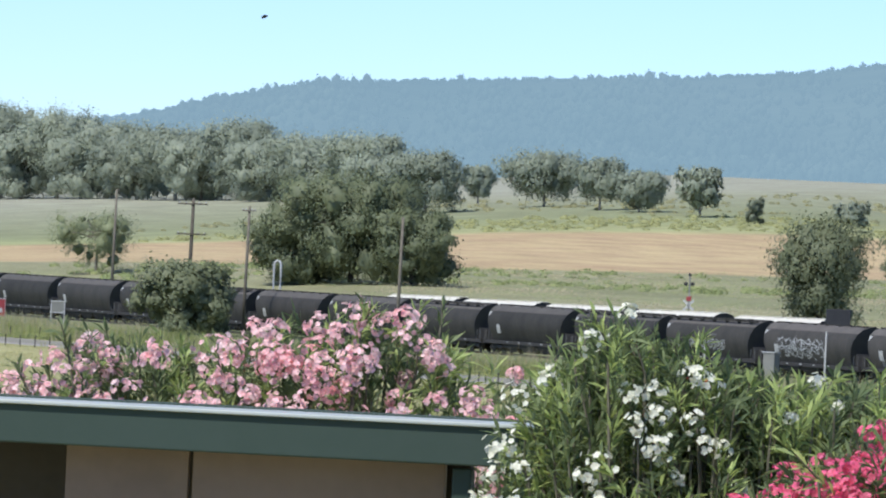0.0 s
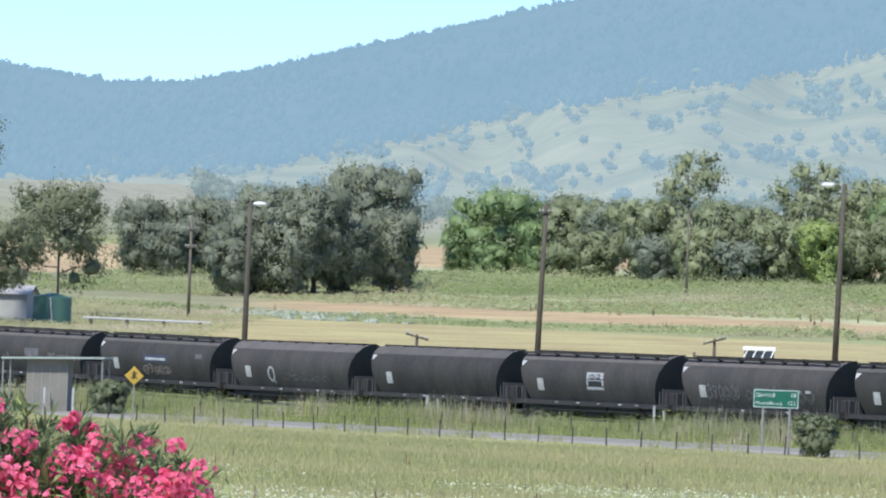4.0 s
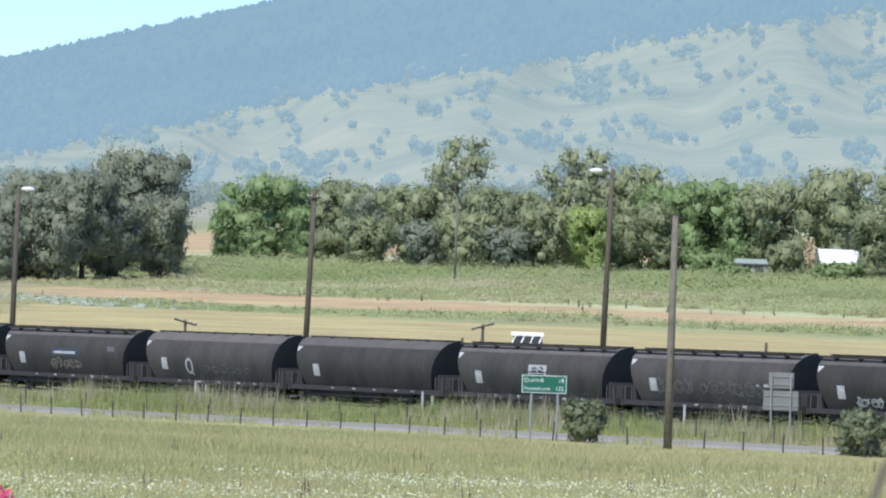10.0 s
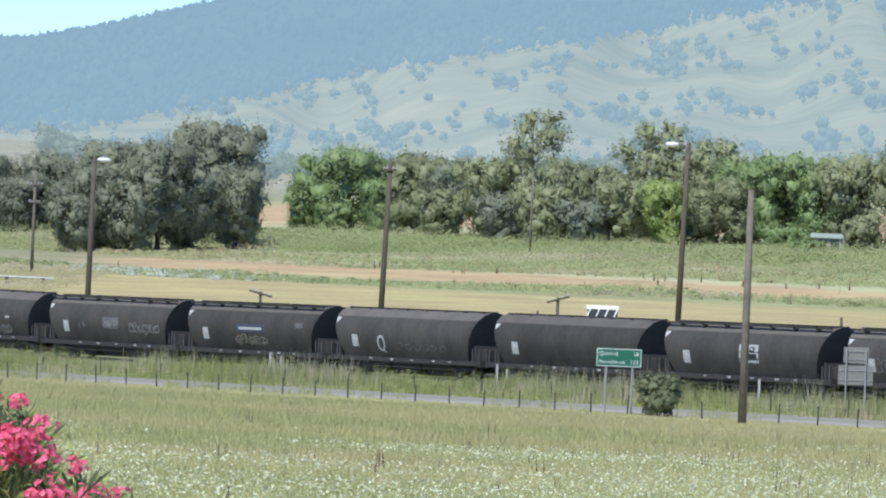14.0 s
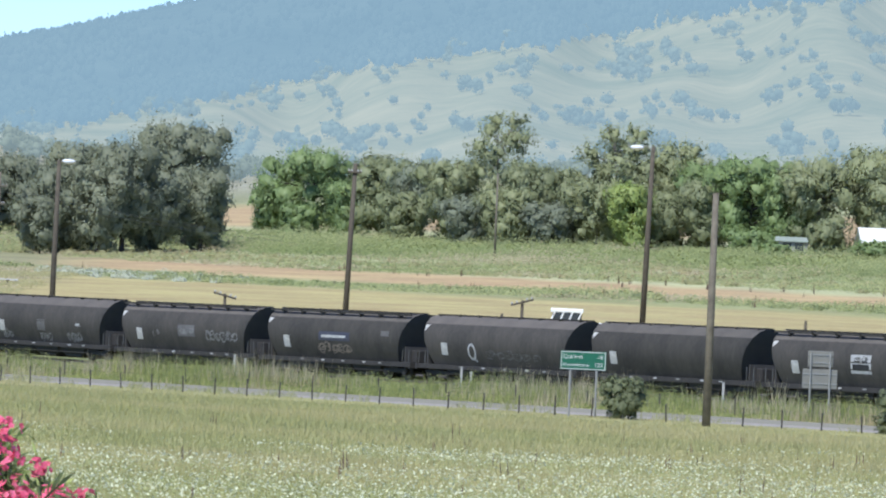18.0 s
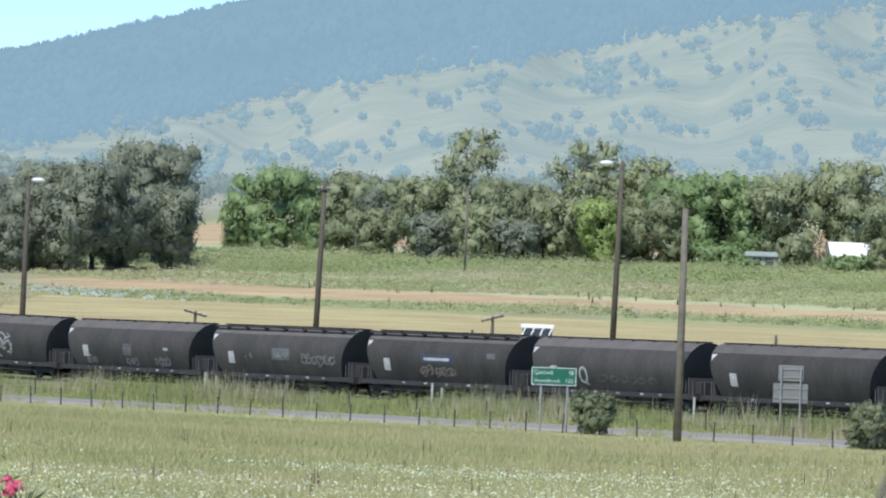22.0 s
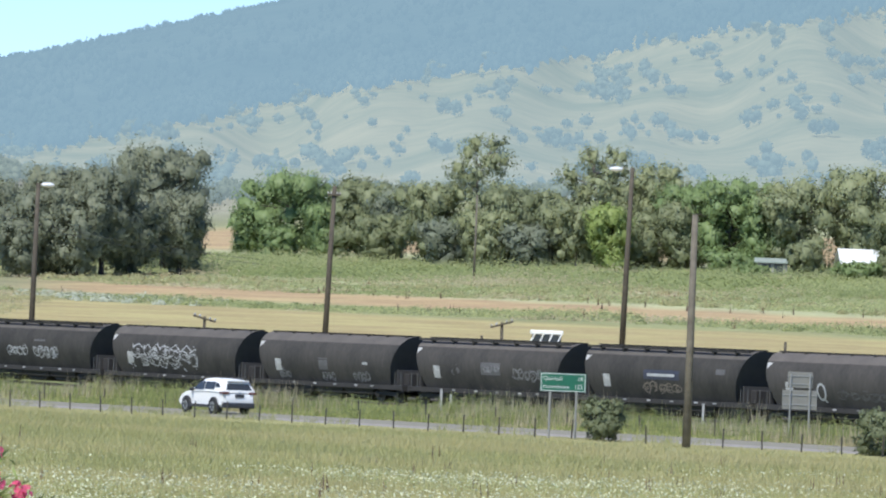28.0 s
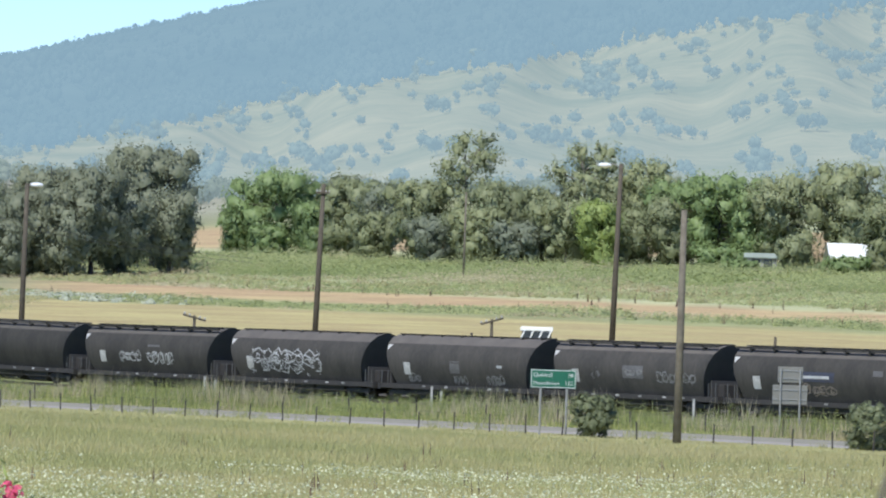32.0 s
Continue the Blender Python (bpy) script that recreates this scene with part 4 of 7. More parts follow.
def markings(kind, root):
    """Sprayed paint on one wagon's side."""
    shift = {"square_tag": -0.4, "big": 0.2, "bold": 0.0}.get(kind, 0.75)

    def put(name, fn, mats, label):
        bm = bmesh.new()
        fn(bm)
        ob = part(name, bm, mats, root, label)
        ob.location.x = shift
        if name in ("graffiti", "faint_tag", "panel_dot"):
            ob["kind"] = "stuff"
    w, dim = M["graffiti"], M["graffiti_dim"]
    if kind == "big":
        put("graffiti", lambda b: (scribble(b, -5.2, 2.6, 1.15, 2.75, 7, 0.085, 3), scribble(b, -4.6, 1.6, 1.6, 2.95, 6, 0.075, 8)), w, "large white outlined graffiti")
    elif kind == "bold":
        put("graffiti", lambda b: (scribble(b, -4.7, -1.9, 1.3, 2.7, 5, 0.11, 31), scribble(b, -0.9, 4.2, 1.2, 2.7, 7, 0.12, 32)), w, "bold white sprayed lettering")
    elif kind == "tags":
        put("graffiti", lambda b: (scribble(b, -3.6, -1.3, 1.6, 2.4, 4, 0.07, 11), scribble(b, -0.6, 2.2, 1.5, 2.5, 5, 0.08, 12)), w, "small white sprayed tags")
        put("stencil", lambda b: patch(b, -0.6, 0.7, 2.62, 2.74), dim, "")
    elif kind == "fern":
        put("panel_mark", lambda b: patch(b, -1.4, -0.5, 1.75, 2.45), dim, "faded painted square")
        put("graffiti", lambda b: (scribble(b, -1.2, 0.1, 1.1, 1.7, 3, 0.07, 21), scribble(b, 1.9, 3.6, 1.1, 1.8, 4, 0.07, 22), scribble(b, -5.6, -4.4, 1.1, 1.7, 3, 0.07, 23)), M["graffiti_mid"], "faint grey sprayed tags")
        put("stencil", lambda b: patch(b, 3.0, 3.5, 2.15, 2.3), w, "")
    elif kind == "boxed":
        put("panel_mark", lambda b: patch(b, -1.3, 0.5, 1.9, 2.6), dim, "faded painted square")
        put("smudge", lambda b: ribbon(b, [(-4.0, 1.9), (-3.6, 2.3), (-3.4, 1.95)], 0.3), dim, "")
        put("graffiti", lambda b: (scribble(b, -1.1, 0.3, 2.0, 2.5, 3, 0.11, 41), scribble(b, 1.6, 5.0, 1.6, 2.4, 6, 0.07, 42)), M["graffiti_mid"], "faint grey sprayed tags")
    elif kind == "blue":
        put("brand_panel", lambda b: patch(b, -2.2, 0.9, 2.1, 2.62), M["blue_paint"], "faded blue painted panel with white bar")
        put("brand_bar", lambda b: patch(b, -1.9, 0.5, 2.26, 2.42, 0, 0.018), w, "")
        put("graffiti", lambda b: scribble(b, -2.4, 0.9, 1.3, 2.0, 5, 0.09, 51), M["tan_paint"], "faded tan sprayed lettering")
        put("smudge", lambda b: patch(b, 4.0, 4.8, 2.5, 2.8), dim, "")
    elif kind == "ring":
        put("graffiti", lambda b: (ribbon(b, [(-2.9 + 0.32 * math.cos(a), 1.85 + 0.42 * math.sin(a)) for a in np.linspace(0, 6.3, 16)], 0.13), ribbon(b, [(-2.8, 1.5), (-2.55, 1.3)], 0.1)), w, "white sprayed ring")
        put("faint_tag", lambda b: scribble(b, -1.5, 3.5, 1.4, 2.0, 6, 0.05, 61), dim, "")
    elif kind == "square":
        put("panel_mark", lambda b: (patch(b, -0.9, 0.75, 1.75, 2.75)), w, "white painted square notice")
        put("panel_image", lambda b: patch(b, -0.75, 0.6, 1.95, 2.25, 0, 0.02), M["black"], "")
        put("panel_dot", lambda b: scribble(b, -0.6, 0.5, 2.3, 2.65, 2, 0.08, 71), M["black"], "")
    elif kind == "square_tag":
        put("panel_mark", lambda b: (patch(b, 0.1, 1.85, 1.7, 2.7)), w, "white painted square notice")
        put("panel_image", lambda b: patch(b, 0.28, 1.68, 1.85, 2.2, 0, 0.02), M["black"], "")
        put("graffiti", lambda b: scribble(b, -3.3, -1.0, 1.15, 1.75, 4, 0.09, 81), w, "small white sprayed tag")
    elif kind == "chalk":
        put("graffiti", lambda b: (scribble(b, -5.2, -2.0, 1.4, 2.4, 6, 0.08, 91), scribble(b, -1.6, 4.6, 1.4, 2.3, 8, 0.07, 92)), dim, "faint chalky sprayed lettering")
        put("stencil", lambda b: patch(b, 3.3, 3.5, 2.05, 2.2), w, "")
        put("stencil", lambda b: patch(b, 3.9, 4.4, 2.05, 2.2), w, "")
    elif kind == "left":
        put("panel_mark", lambda b: patch(b, 1.2, 2.9, 1.9, 3.0), dim, "faded pale patch")
        put("graffiti", lambda b: scribble(b, 3.6, 4.8, 1.4, 2.0, 2, 0.08, 95), dim, "")


KINDS = {-2: "plain", -1: "tags", 0: "big", 1: "fern", 2: "boxed", 3: "blue", 4: "ring", 5: "plain", 6: "square", 7: "chalk", 8: "square_tag", 9: "bold", 10: "tags", -13: "left"}
RIBBED = (-7, -4, -2, -1, 2, 3, 6, 7, 8, 10)
PITCH = 15.7
TRAIN_T = (0, 2, 4.5, 7, 9, 11, 13, 14.5, 17, 19, 20.5, 22, 23, 24.5, 27, 28.5, 30, 32)
TRAIN_U = (-55.9, -50.8, -44.4, -38.1, -32.2, -26.3, -20.3, -15.6, -8.0, -1.6, 3.1, 8.2, 11.6, 16.4, 24.5, 29.5, 34.7, 41.6)
TRAIN = []


def build_train():
    smooth_one = make_wagon()
    ribbed_one = make_wagon(ribs=True)
    for k in range(-15, 13):
        proto = ribbed_one if k in RIBBED else smooth_one
        w = proto if k in (0, 2) else copy_thing(proto, Matrix())
        TRAIN.append((k, w))
    for k, w in TRAIN:
        markings(KINDS.get(k, "plain"), w)


def wagon_pose(u):
    x, y = on_track(u)
    tilt = math.degrees(math.atan(0.0085)) if u < -45 else 0.0
    return pose(x, y, rail_z(u), 0, tilt, WAGON_TURN)


def build_parked():
    one = make_wagon(cream=True)
    for i, u in enumerate((-201.5, -186.0, -170.0, -154.0, -136.8)):
        x, y = on_track(u, -9.0)
        w = one if i == 0 else copy_thing(one, Matrix())
        w.matrix_world = pose(x, y, rail_z(u) + 0.22, 0, 0, WAGON_TURN)


# ---- road vehicles ----
def make_car(name, paint, label, tall=1.0, suv=True):
    root = thing(name, Matrix(), label, "car")
    side = [(-2.2, 0.32), (-2.3, 0.5), (-2.3, 0.82), (-2.2, 1.06), (-0.4, 1.09), (0.95, 1.04), (1.7, 0.96), (2.1, 0.82), (2.28, 0.6), (2.26, 0.4), (2.1, 0.3), (1.8, 0.3)]
    bm = prism(side, 1.84)
    for v in bm.verts:
        if v.co.x > 1.5:
            v.co.y *= 0.90
        if v.co.x < -2.15:
            v.co.y *= 0.93
        if v.co.z > 1.0:
            v.co.y *= 0.95
    bmesh.ops.bevel(bm, geom=[e for e in bm.edges if abs(e.verts[0].co.y) > 0.7 and e.verts[0].co.y * e.verts[1].co.y > 0], offset=0.11, segments=4, affect="EDGES")
    body = part("body", bm, paint, root, smooth_angle=45)
    # cabin: a lofted shell with raked screens
    rz = 1.66 * tall
    bm = bmesh.new()
    if suv:
        st = ((-2.27, 1.0, 1.08, 0.84, 0.82), (-2.10, 1.02, 1.44, 0.85, 0.70), (-2.0, 1.03, 1.56, 0.86, 0.66), (-1.3, 1.03, rz - 0.03, 0.87, 0.66), (-0.6, 1.03, rz, 0.87, 0.66), (0.0, 1.03, rz - 0.05, 0.87, 0.65), (0.45, 1.02, 1.40, 0.86, 0.70), (1.15, 1.0, 1.01, 0.82, 0.80))
    else:
        st = ((-1.9, 1.04, 1.05, 0.78, 0.76), (-1.2, 1.03, rz - 0.06, 0.82, 0.58), (-0.5, 1.03, rz, 0.83, 0.59), (0.0, 1.02, rz - 0.04, 0.83, 0.58), (0.9, 1.0, 1.01, 0.80, 0.78))
    rings = []
    for x, z0, z1, y0, y1 in st:
        zm = z1 - min(0.09, (z1 - z0) * 0.3)
        ym = y1 + 0.04
        rings.append([bm.verts.new(q) for q in ((x, -y0, z0), (x, -ym, zm), (x, -y1 + 0.08, z1), (x, 0, z1 + 0.015), (x, y1 - 0.08, z1), (x, ym, zm), (x, y0, z0))])
    for a, b in zip(rings, rings[1:]):
        for k in range(6):
            bm.faces.new((a[k], b[k], b[k + 1], a[k + 1]))
    bm.faces.new(rings[0][::-1])
    bm.faces.new(rings[-1])
    bmesh.ops.recalc_face_normals(bm, faces=bm.faces)
    part("cabin", bm, paint, root, smooth_angle=40)

    def cab(x, z, s):
        xs = [q[0] for q in st]
        y0 = np.interp(x, xs, [q[3] for q in st])
        z0 = np.interp(x, xs, [q[1] for q in st])
        zm = np.interp(x, xs, [q[2] - min(0.09, (q[2] - q[1]) * 0.3) for q in st])
        ym = np.interp(x, xs, [q[4] + 0.04 for q in st])
        k = (z - z0) / max(0.05, zm - z0)
        return (x, s * (y0 + (ym - y0) * k + 0.03), z)

    zt = rz - 0.17
    panes = ((-0.30, -0.30, 0.80, 0.22), (-1.32, -1.32, -0.36, -0.36), (-1.86, -1.62, -1.37, -1.37)) if suv else ((-0.2, -0.2, 0.6, 0.05), (-1.2, -1.05, -0.28, -0.28))
    for s in (-1, 1):
        for k, (x0b, x0t, x1b, x1t) in enumerate(panes):
            zb = (1.10, 1.14, 1.24)[k]
            bm = bmesh.new()
            vs = [bm.verts.new(cab(x, z, s)) for x, z in ((x0b, zb), (x1b, zb), (x1t, zt if k < 2 else zt - 0.04), (x0t, zt if k < 2 else zt - 0.06))]
            bm.faces.new(vs if s < 0 else vs[::-1])
            part("side_window", bm, M["window_dark"], root)
    bm = bmesh.new()
    (xa, za), (xb2, zb2) = ((-2.27, 1.08), (-2.10, 1.44)) if suv else ((-1.9, 1.05), (-1.2, rz - 0.06))
    def tail(z):
        return xa + (xb2 - xa) * (z - za) / (zb2 - za) - 0.014
    z2 = 1.43 if suv else rz - 0.14
    vs = [bm.verts.new(q) for q in ((tail(1.14), -0.70, 1.14), (tail(1.14), 0.70, 1.14), (tail(z2), 0.60, z2), (tail(z2), -0.60, z2))]
    bm.faces.new(vs[::-1])
    part("rear_window", bm, M["window_dark"], root)
    bm = bmesh.new()
    (xa2, za2), (xc, zc) = ((1.15, 1.01), (0.45, 1.40)) if suv else ((0.9, 1.01), (0.0, rz - 0.04))
    def nose(z):
        return xa2 + (xc - xa2) * (z - za2) / (zc - za2) + 0.014
    z3 = 1.38 if suv else rz - 0.12
    vs = [bm.verts.new(q) for q in ((nose(1.07), -0.66, 1.07), (nose(1.07), 0.66, 1.07), (nose(z3), 0.56, z3), (nose(z3), -0.56, z3))]
    bm.faces.new(vs)
    part("windscreen", bm, M["window_dark"], root)
    part("bumper", box(-2.34, -2.1, -0.86, 0.86, 0.30, 0.55, 0.05), M["trim_dark"], root, "dark plastic lower bumper")
    part("registration_plate", box(-2.335, -2.315, -0.24, 0.24, 0.80, 0.94, 0.0), M["trim_dark"], root)
    for s in (-1, 1):
        part("tail_lamp", box(-2.325, -1.95, s * 0.74 - 0.18, s * 0.74 + 0.18, 0.95, 1.05, 0.02), M["lamp_red"], root, "red tail lamp")
        part("wing_mirror", box(0.62, 0.76, s * 0.98 - 0.11, s * 0.98 + 0.11, 1.02, 1.16, 0.04), M["trim_dark"], root)
        part("sill_trim", box(-1.0, 1.0, s * 0.92 - 0.03, s * 0.92 + 0.03, 0.28, 0.42, 0.02), M["trim_dark"], root)
        for x in (-1.35, 1.32):
            bm = tube([(x, s * 0.80, 0.36), (x, s * 0.925, 0.36)], 0.42, 24)
            part("wheel_arch", bm, M["trim_dark"], root)
            hub = part("wheel", tube([(0, -0.1, 0), (0, 0.1, 0)], 0.345, 24), M["tyre"], root)
            hub.location = (x, s * 0.85, 0.345)
            bm = bmesh.new()
            add_tube(bm, [(0, s * 0.085, 0), (0, s * 0.112, 0)], 0.22, 20)
            part("rim", bm, M["alloy"], hub)
            bm = bmesh.new()
            for k in range(5):
                add_box(bm, -0.03, 0.03, s * 0.115 - 0.008, s * 0.115 + 0.008, 0.03, 0.20, m=Matrix.Rotation(k * 2 * math.pi / 5, 4, "Y"))
            part("spoke", bm, M["trim_dark"], hub)
    if suv:
        part("spoiler", box(-2.2, -1.8, -0.6, 0.6, 1.53, 1.58, 0.02), paint, root)
        for s in (-1, 1):
            part("roof_rail", tube([(-1.6, s * 0.56, rz - 0.02), (-1.4, s * 0.56, rz + 0.04), (-0.3, s * 0.56, rz + 0.04), (-0.1, s * 0.56, rz - 0.02)], 0.018, 6), M["trim_dark"], root)
    part("pillar_badge", box(-2.33, -2.31, -0.06, 0.06, 1.0, 1.05), M["alloy"], root)
    return root


CARS = {}


def car_pose(m, off):
    p = ROAD + ROAD_DIR * m + ROAD_SIDE * off
    return pose(p[0], p[1], gz(*(ROAD + ROAD_DIR * m)) + 0.10, 0, 0, math.degrees(math.atan2(ROAD_DIR[1], ROAD_DIR[0])) - 9.5)


def build_cars():
    CARS["suv"] = make_car("suv", M["car_white"], "white compact suv driving along the country road")
    for q in CARS["suv"].children:
        q.matrix_basis = Matrix.Diagonal((1, 1, 1.03, 1)) @ q.matrix_basis
    CARS["sedan"] = make_car("sedan", M["car_red"], "red sedan driving along the country road", 0.88, suv=False)


# ---- poles, lamps, signs ----
def power_pole(x, y, h, r=0.16, lean=(0.0, 0.0), arms=(), mat="pole", label="grey weathered timber power pole", turn=0.0):
    root = thing("power_pole", pose(x, y, gz(x, y), 0, 0, turn), label, "pole", "poles")
    part("pole", tube([(0, 0, -0.4), (lean[0] * 0.5, lean[1] * 0.5, h / 2), (lean[0], lean[1], h)], [r * 1.1, r * 0.95, r * 0.75], 10), M[mat], root, smooth_angle=60)
    for z, half, tilt in arms:
        k = z / h
        bm = box(-half, half, -0.06, 0.06, -0.06, 0.06, 0.01)
        arm = part("crossarm", bm, M[mat], root)
        arm.matrix_basis = pose(lean[0] * k, lean[1] * k - r, z, 0, tilt, 0)
        for s in (-0.9, -0.45, 0.45, 0.9):
            part("insulator", tube([(s * half, 0, 0.06), (s * half, 0, 0.13), (s * half, 0, 0.2)], [0.05, 0.07, 0.035], 8), M["ceramic"], arm)
    return root


def power_line(a, b, sag):
    root = thing("power_line", pose(*a), "two thin sagging power cables", "cable")
    d = Vector(b) - Vector(a)
    for dz in (0.0, -0.4):
        pts = [d * k + Vector((0, 0, dz - sag * 4 * k * (1 - k))) for k in np.linspace(0, 1, 15)]
        part("cable", tube(pts, 0.014, 5), M["wire"], root)


def yard_lamp(x, y, top, lean, arm=-1.0, turn=0.0):
    z = gz(x, y)
    h = top - z
    root = thing("yard_lamp", pose(x, y, z, 0, 0, turn), "tall timber yard lamp post with a white lamp head", "street lamp", "yard lamps")
    part("pole", tube([(0, 0, -0.4), (lean * 0.5, 0, h / 2), (lean, 0, h)], [0.22, 0.19, 0.14], 10), M["pole_dark"], root, smooth_angle=60)
    part("arm", tube([(lean * 0.98, 0, h - 0.3), (lean + arm * 0.5, 0, h + 0.02), (lean + arm * 0.8, 0, h - 0.05)], 0.035, 6), M["galv"], root)
    bm = bmesh.new()
    bmesh.ops.create_uvsphere(bm, u_segments=12, v_segments=8, radius=0.5, matrix=Matrix.Translation((lean + arm * 1.1, 0, h - 0.1)) @ Matrix.Diagonal((0.95, 0.5, 0.34, 1)))
    part("lamp_head", bm, M["glass_lamp"], root, "white lamp head", smooth_angle=60)
    return root


def lettering(text, size, x, z, parent, mat, y=-0.03, align="LEFT", name="lettering"):
    cu = bpy.data.curves.new(name, "FONT")
    cu.body = text
    cu.size = size
    cu.extrude = 0.004
    cu.align_x = align
    tmp = bpy.data.objects.new(name, cu)
    scene.collection.objects.link(tmp)
    me = bpy.data.meshes.new_from_object(tmp.evaluated_get(bpy.context.evaluated_depsgraph_get()))
    bpy.data.objects.remove(tmp)
    me.materials.clear()
    me.materials.append(mat)
    ob = new(name, me)
    ob.parent = parent
    ob.matrix_basis = pose(x, y, z, 90, 0, 0)
    return ob


def distance_sign():
    x, y = 5.0, 271.0
    root = thing("road_sign", pose(x, y, gz(x, y), 0, 0, -3), "green road distance sign with white lettering on two posts", "road sign")
    part("board", box(-1.0, 1.0, -0.02, 0.02, 2.05, 2.86, 0.01), M["sign_green"], root)
    bm = bmesh.new()
    for a in ((-0.97, 0.97, 2.81, 2.84), (-0.97, 0.97, 2.07, 2.10), (-0.97, -0.94, 2.10, 2.81), (0.94, 0.97, 2.10, 2.81)):
        add_box(bm, a[0], a[1], -0.027, -0.021, a[2], a[3])
    part("border", bm, M["sign_white"], root)
    for text, xx, z, al in (("Quirindi", -0.88, 2.54, "LEFT"), ("18", 0.86, 2.54, "RIGHT"), ("Muswellbrook", -0.88, 2.2, "LEFT"), ("122", 0.86, 2.2, "RIGHT")):
        lettering(text, 0.20 if len(text) > 9 else 0.25, xx, z, root, M["sign_white"], -0.024, al)
    for s in (-0.55, 0.6):
        part("post", tube([(s, 0.05, -0.3), (s, 0.05, 2.8)], 0.05, 8), M["galv"], root)


def back_sign():
    x, y = 17.3, 306.0
    root = thing("road_sign", pose(x, y, gz(x, y), 0, 0, 4), "bare grey backs of two road signs on twin posts", "road sign")
    for z0, z1, w in ((1.35, 2.3, 0.86), (2.42, 3.2, 0.62)):
        b = part("board", box(-w, w, -0.02, 0.02, z0, z1, 0.01), M["sign_grey"], root)
        for k in (0.25, 0.75):
            part("rail", box(-w, w, -0.05, -0.02, z0 + (z1 - z0) * k - 0.03, z0 + (z1 - z0) * k + 0.03), M["galv"], b)
    for s in (-0.48, 0.48):
        part("post", tube([(s, -0.09, -0.3), (s, -0.09, 3.1)], 0.045, 8), M["galv"], root)


def warning_sign():
    x, y = -28.3, 333.0
    root = thing("warning_sign", pose(x, y, gz(x, y), 0, 0, 5), "yellow diamond warning sign with black symbol on a post", "road sign")
    bm = box(-0.36, 0.36, -0.015, 0.015, -0.36, 0.36, 0.01)
    b = part("board", bm, M["sign_yellow"], root)
    b.matrix_basis = pose(0, 0, 2.05, 0, 45, 0)
    bm = bmesh.new()
    for a in (45, -45):
        add_box(bm, -0.24, 0.24, -0.024, -0.018, 2.03, 2.09, m=Matrix.Translation((0, 0, 2.05)) @ Matrix.Rotation(radians(a), 4, "Y") @ Matrix.Translation((0, 0, -2.05)))
    add_box(bm, -0.05, 0.05, -0.024, -0.018, 1.85, 2.3)
    part("symbol", bm, M["black"], root)
    part("post", tube([(0, 0.05, -0.3), (0, 0.05, 2.5)], 0.035, 8), M["galv"], root)


def bus_shelter():
    x, y = -31.8, 326.0
    root = thing("shelter", pose(x, y, gz(x, y), 0, 0, -3), "small grey sheet-metal roadside shelter with a flat roof", "shelter")
    bm = box(-2.75, 2.75, -1.4, 1.4, 2.85, 2.96, 0.01)
    for v in bm.verts:
        v.co.z += 0.03 * v.co.x - 0.02
    part("roof", bm, M["shelter_roof"], root, "pale green flat roof")
    for x0, x1, y0, y1 in ((-1.45, 0.75, -0.9, -0.84), (-1.45, 0.75, 0.84, 0.9), (-1.45, -1.39, -0.84, 0.84), (0.69, 0.75, -0.84, 0.84)):
        part("wall_panel", box(x0, x1, y0, y1, 0.05, 2.8), M["shelter"], root)
    for k in range(5):
        part("seam", box(-1.1 + k * 0.45, -1.07 + k * 0.45, -0.915, -0.9, 0.1, 2.45), M["galv"], root)
    for xx in (-2.65, 2.6):
        for yy in (-1.25, 1.25):
            part("post", tube([(xx, yy, -0.2), (xx, yy, 2.85)], 0.045, 8), M["galv"], root)
    for xx in (-0.3, 1.2, 2.9):
        b = thing("bollard", pose(x + xx, y - 3.0, gz(x + xx, y - 3.0)), "white painted timber marker post", "bollard", "marker posts")
        part("post", box(-0.06, 0.06, -0.06, 0.06, -0.2, 1.35, 0.01), M["white_paint"], b)


def white_pole():
    x, y = -42.3, 388.0
    root = thing("telemetry_pole", pose(x, y, gz(x, y)), "slim white steel pole with a control box", "pole")
    part("pole", tube([(0, 0, -0.3), (0, 0, 9.0)], [0.09, 0.065], 8), M["galv"], root)
    part("top_bracket", box(-0.05, 0.45, -0.04, 0.04, 8.9, 9.0, 0.01), M["galv"], root)
    part("control_box", box(-0.4, 0.4, -0.3, 0.1, 0.75, 1.6, 0.03), M["sign_grey"], root)


def crossing_signal():
    x, y = -93.0, 545.0
    root = thing("crossing_signal", pose(x, y, gz(x, y)), "red and white level crossing signal on a post", "signal")
    part("post", tube([(0, 0, -0.2), (0, 0, 4.3)], 0.07, 8), M["galv"], root)
    for a in (45, -45):
        b = part("cross_board", box(-0.65, 0.65, -0.1, -0.06, -0.1, 0.1, 0.01), M["white_paint"], root)
        b.matrix_basis = pose(0, -0.05, 1.5, 0, a, 0)
    part("red_board", box(-0.22, 0.22, -0.12, -0.08, 1.9, 2.3, 0.02), M["red_paint"], root)
    for s in (-0.3, 0.3):
        part("lamp", tube([(s, -0.3, 3.4), (s, -0.1, 3.4)], 0.17, 12), M["black"], root)
    part("bell", tube([(0, 0, 4.1), (0, 0, 4.35)], [0.16, 0.1], 10), M["black"], root)


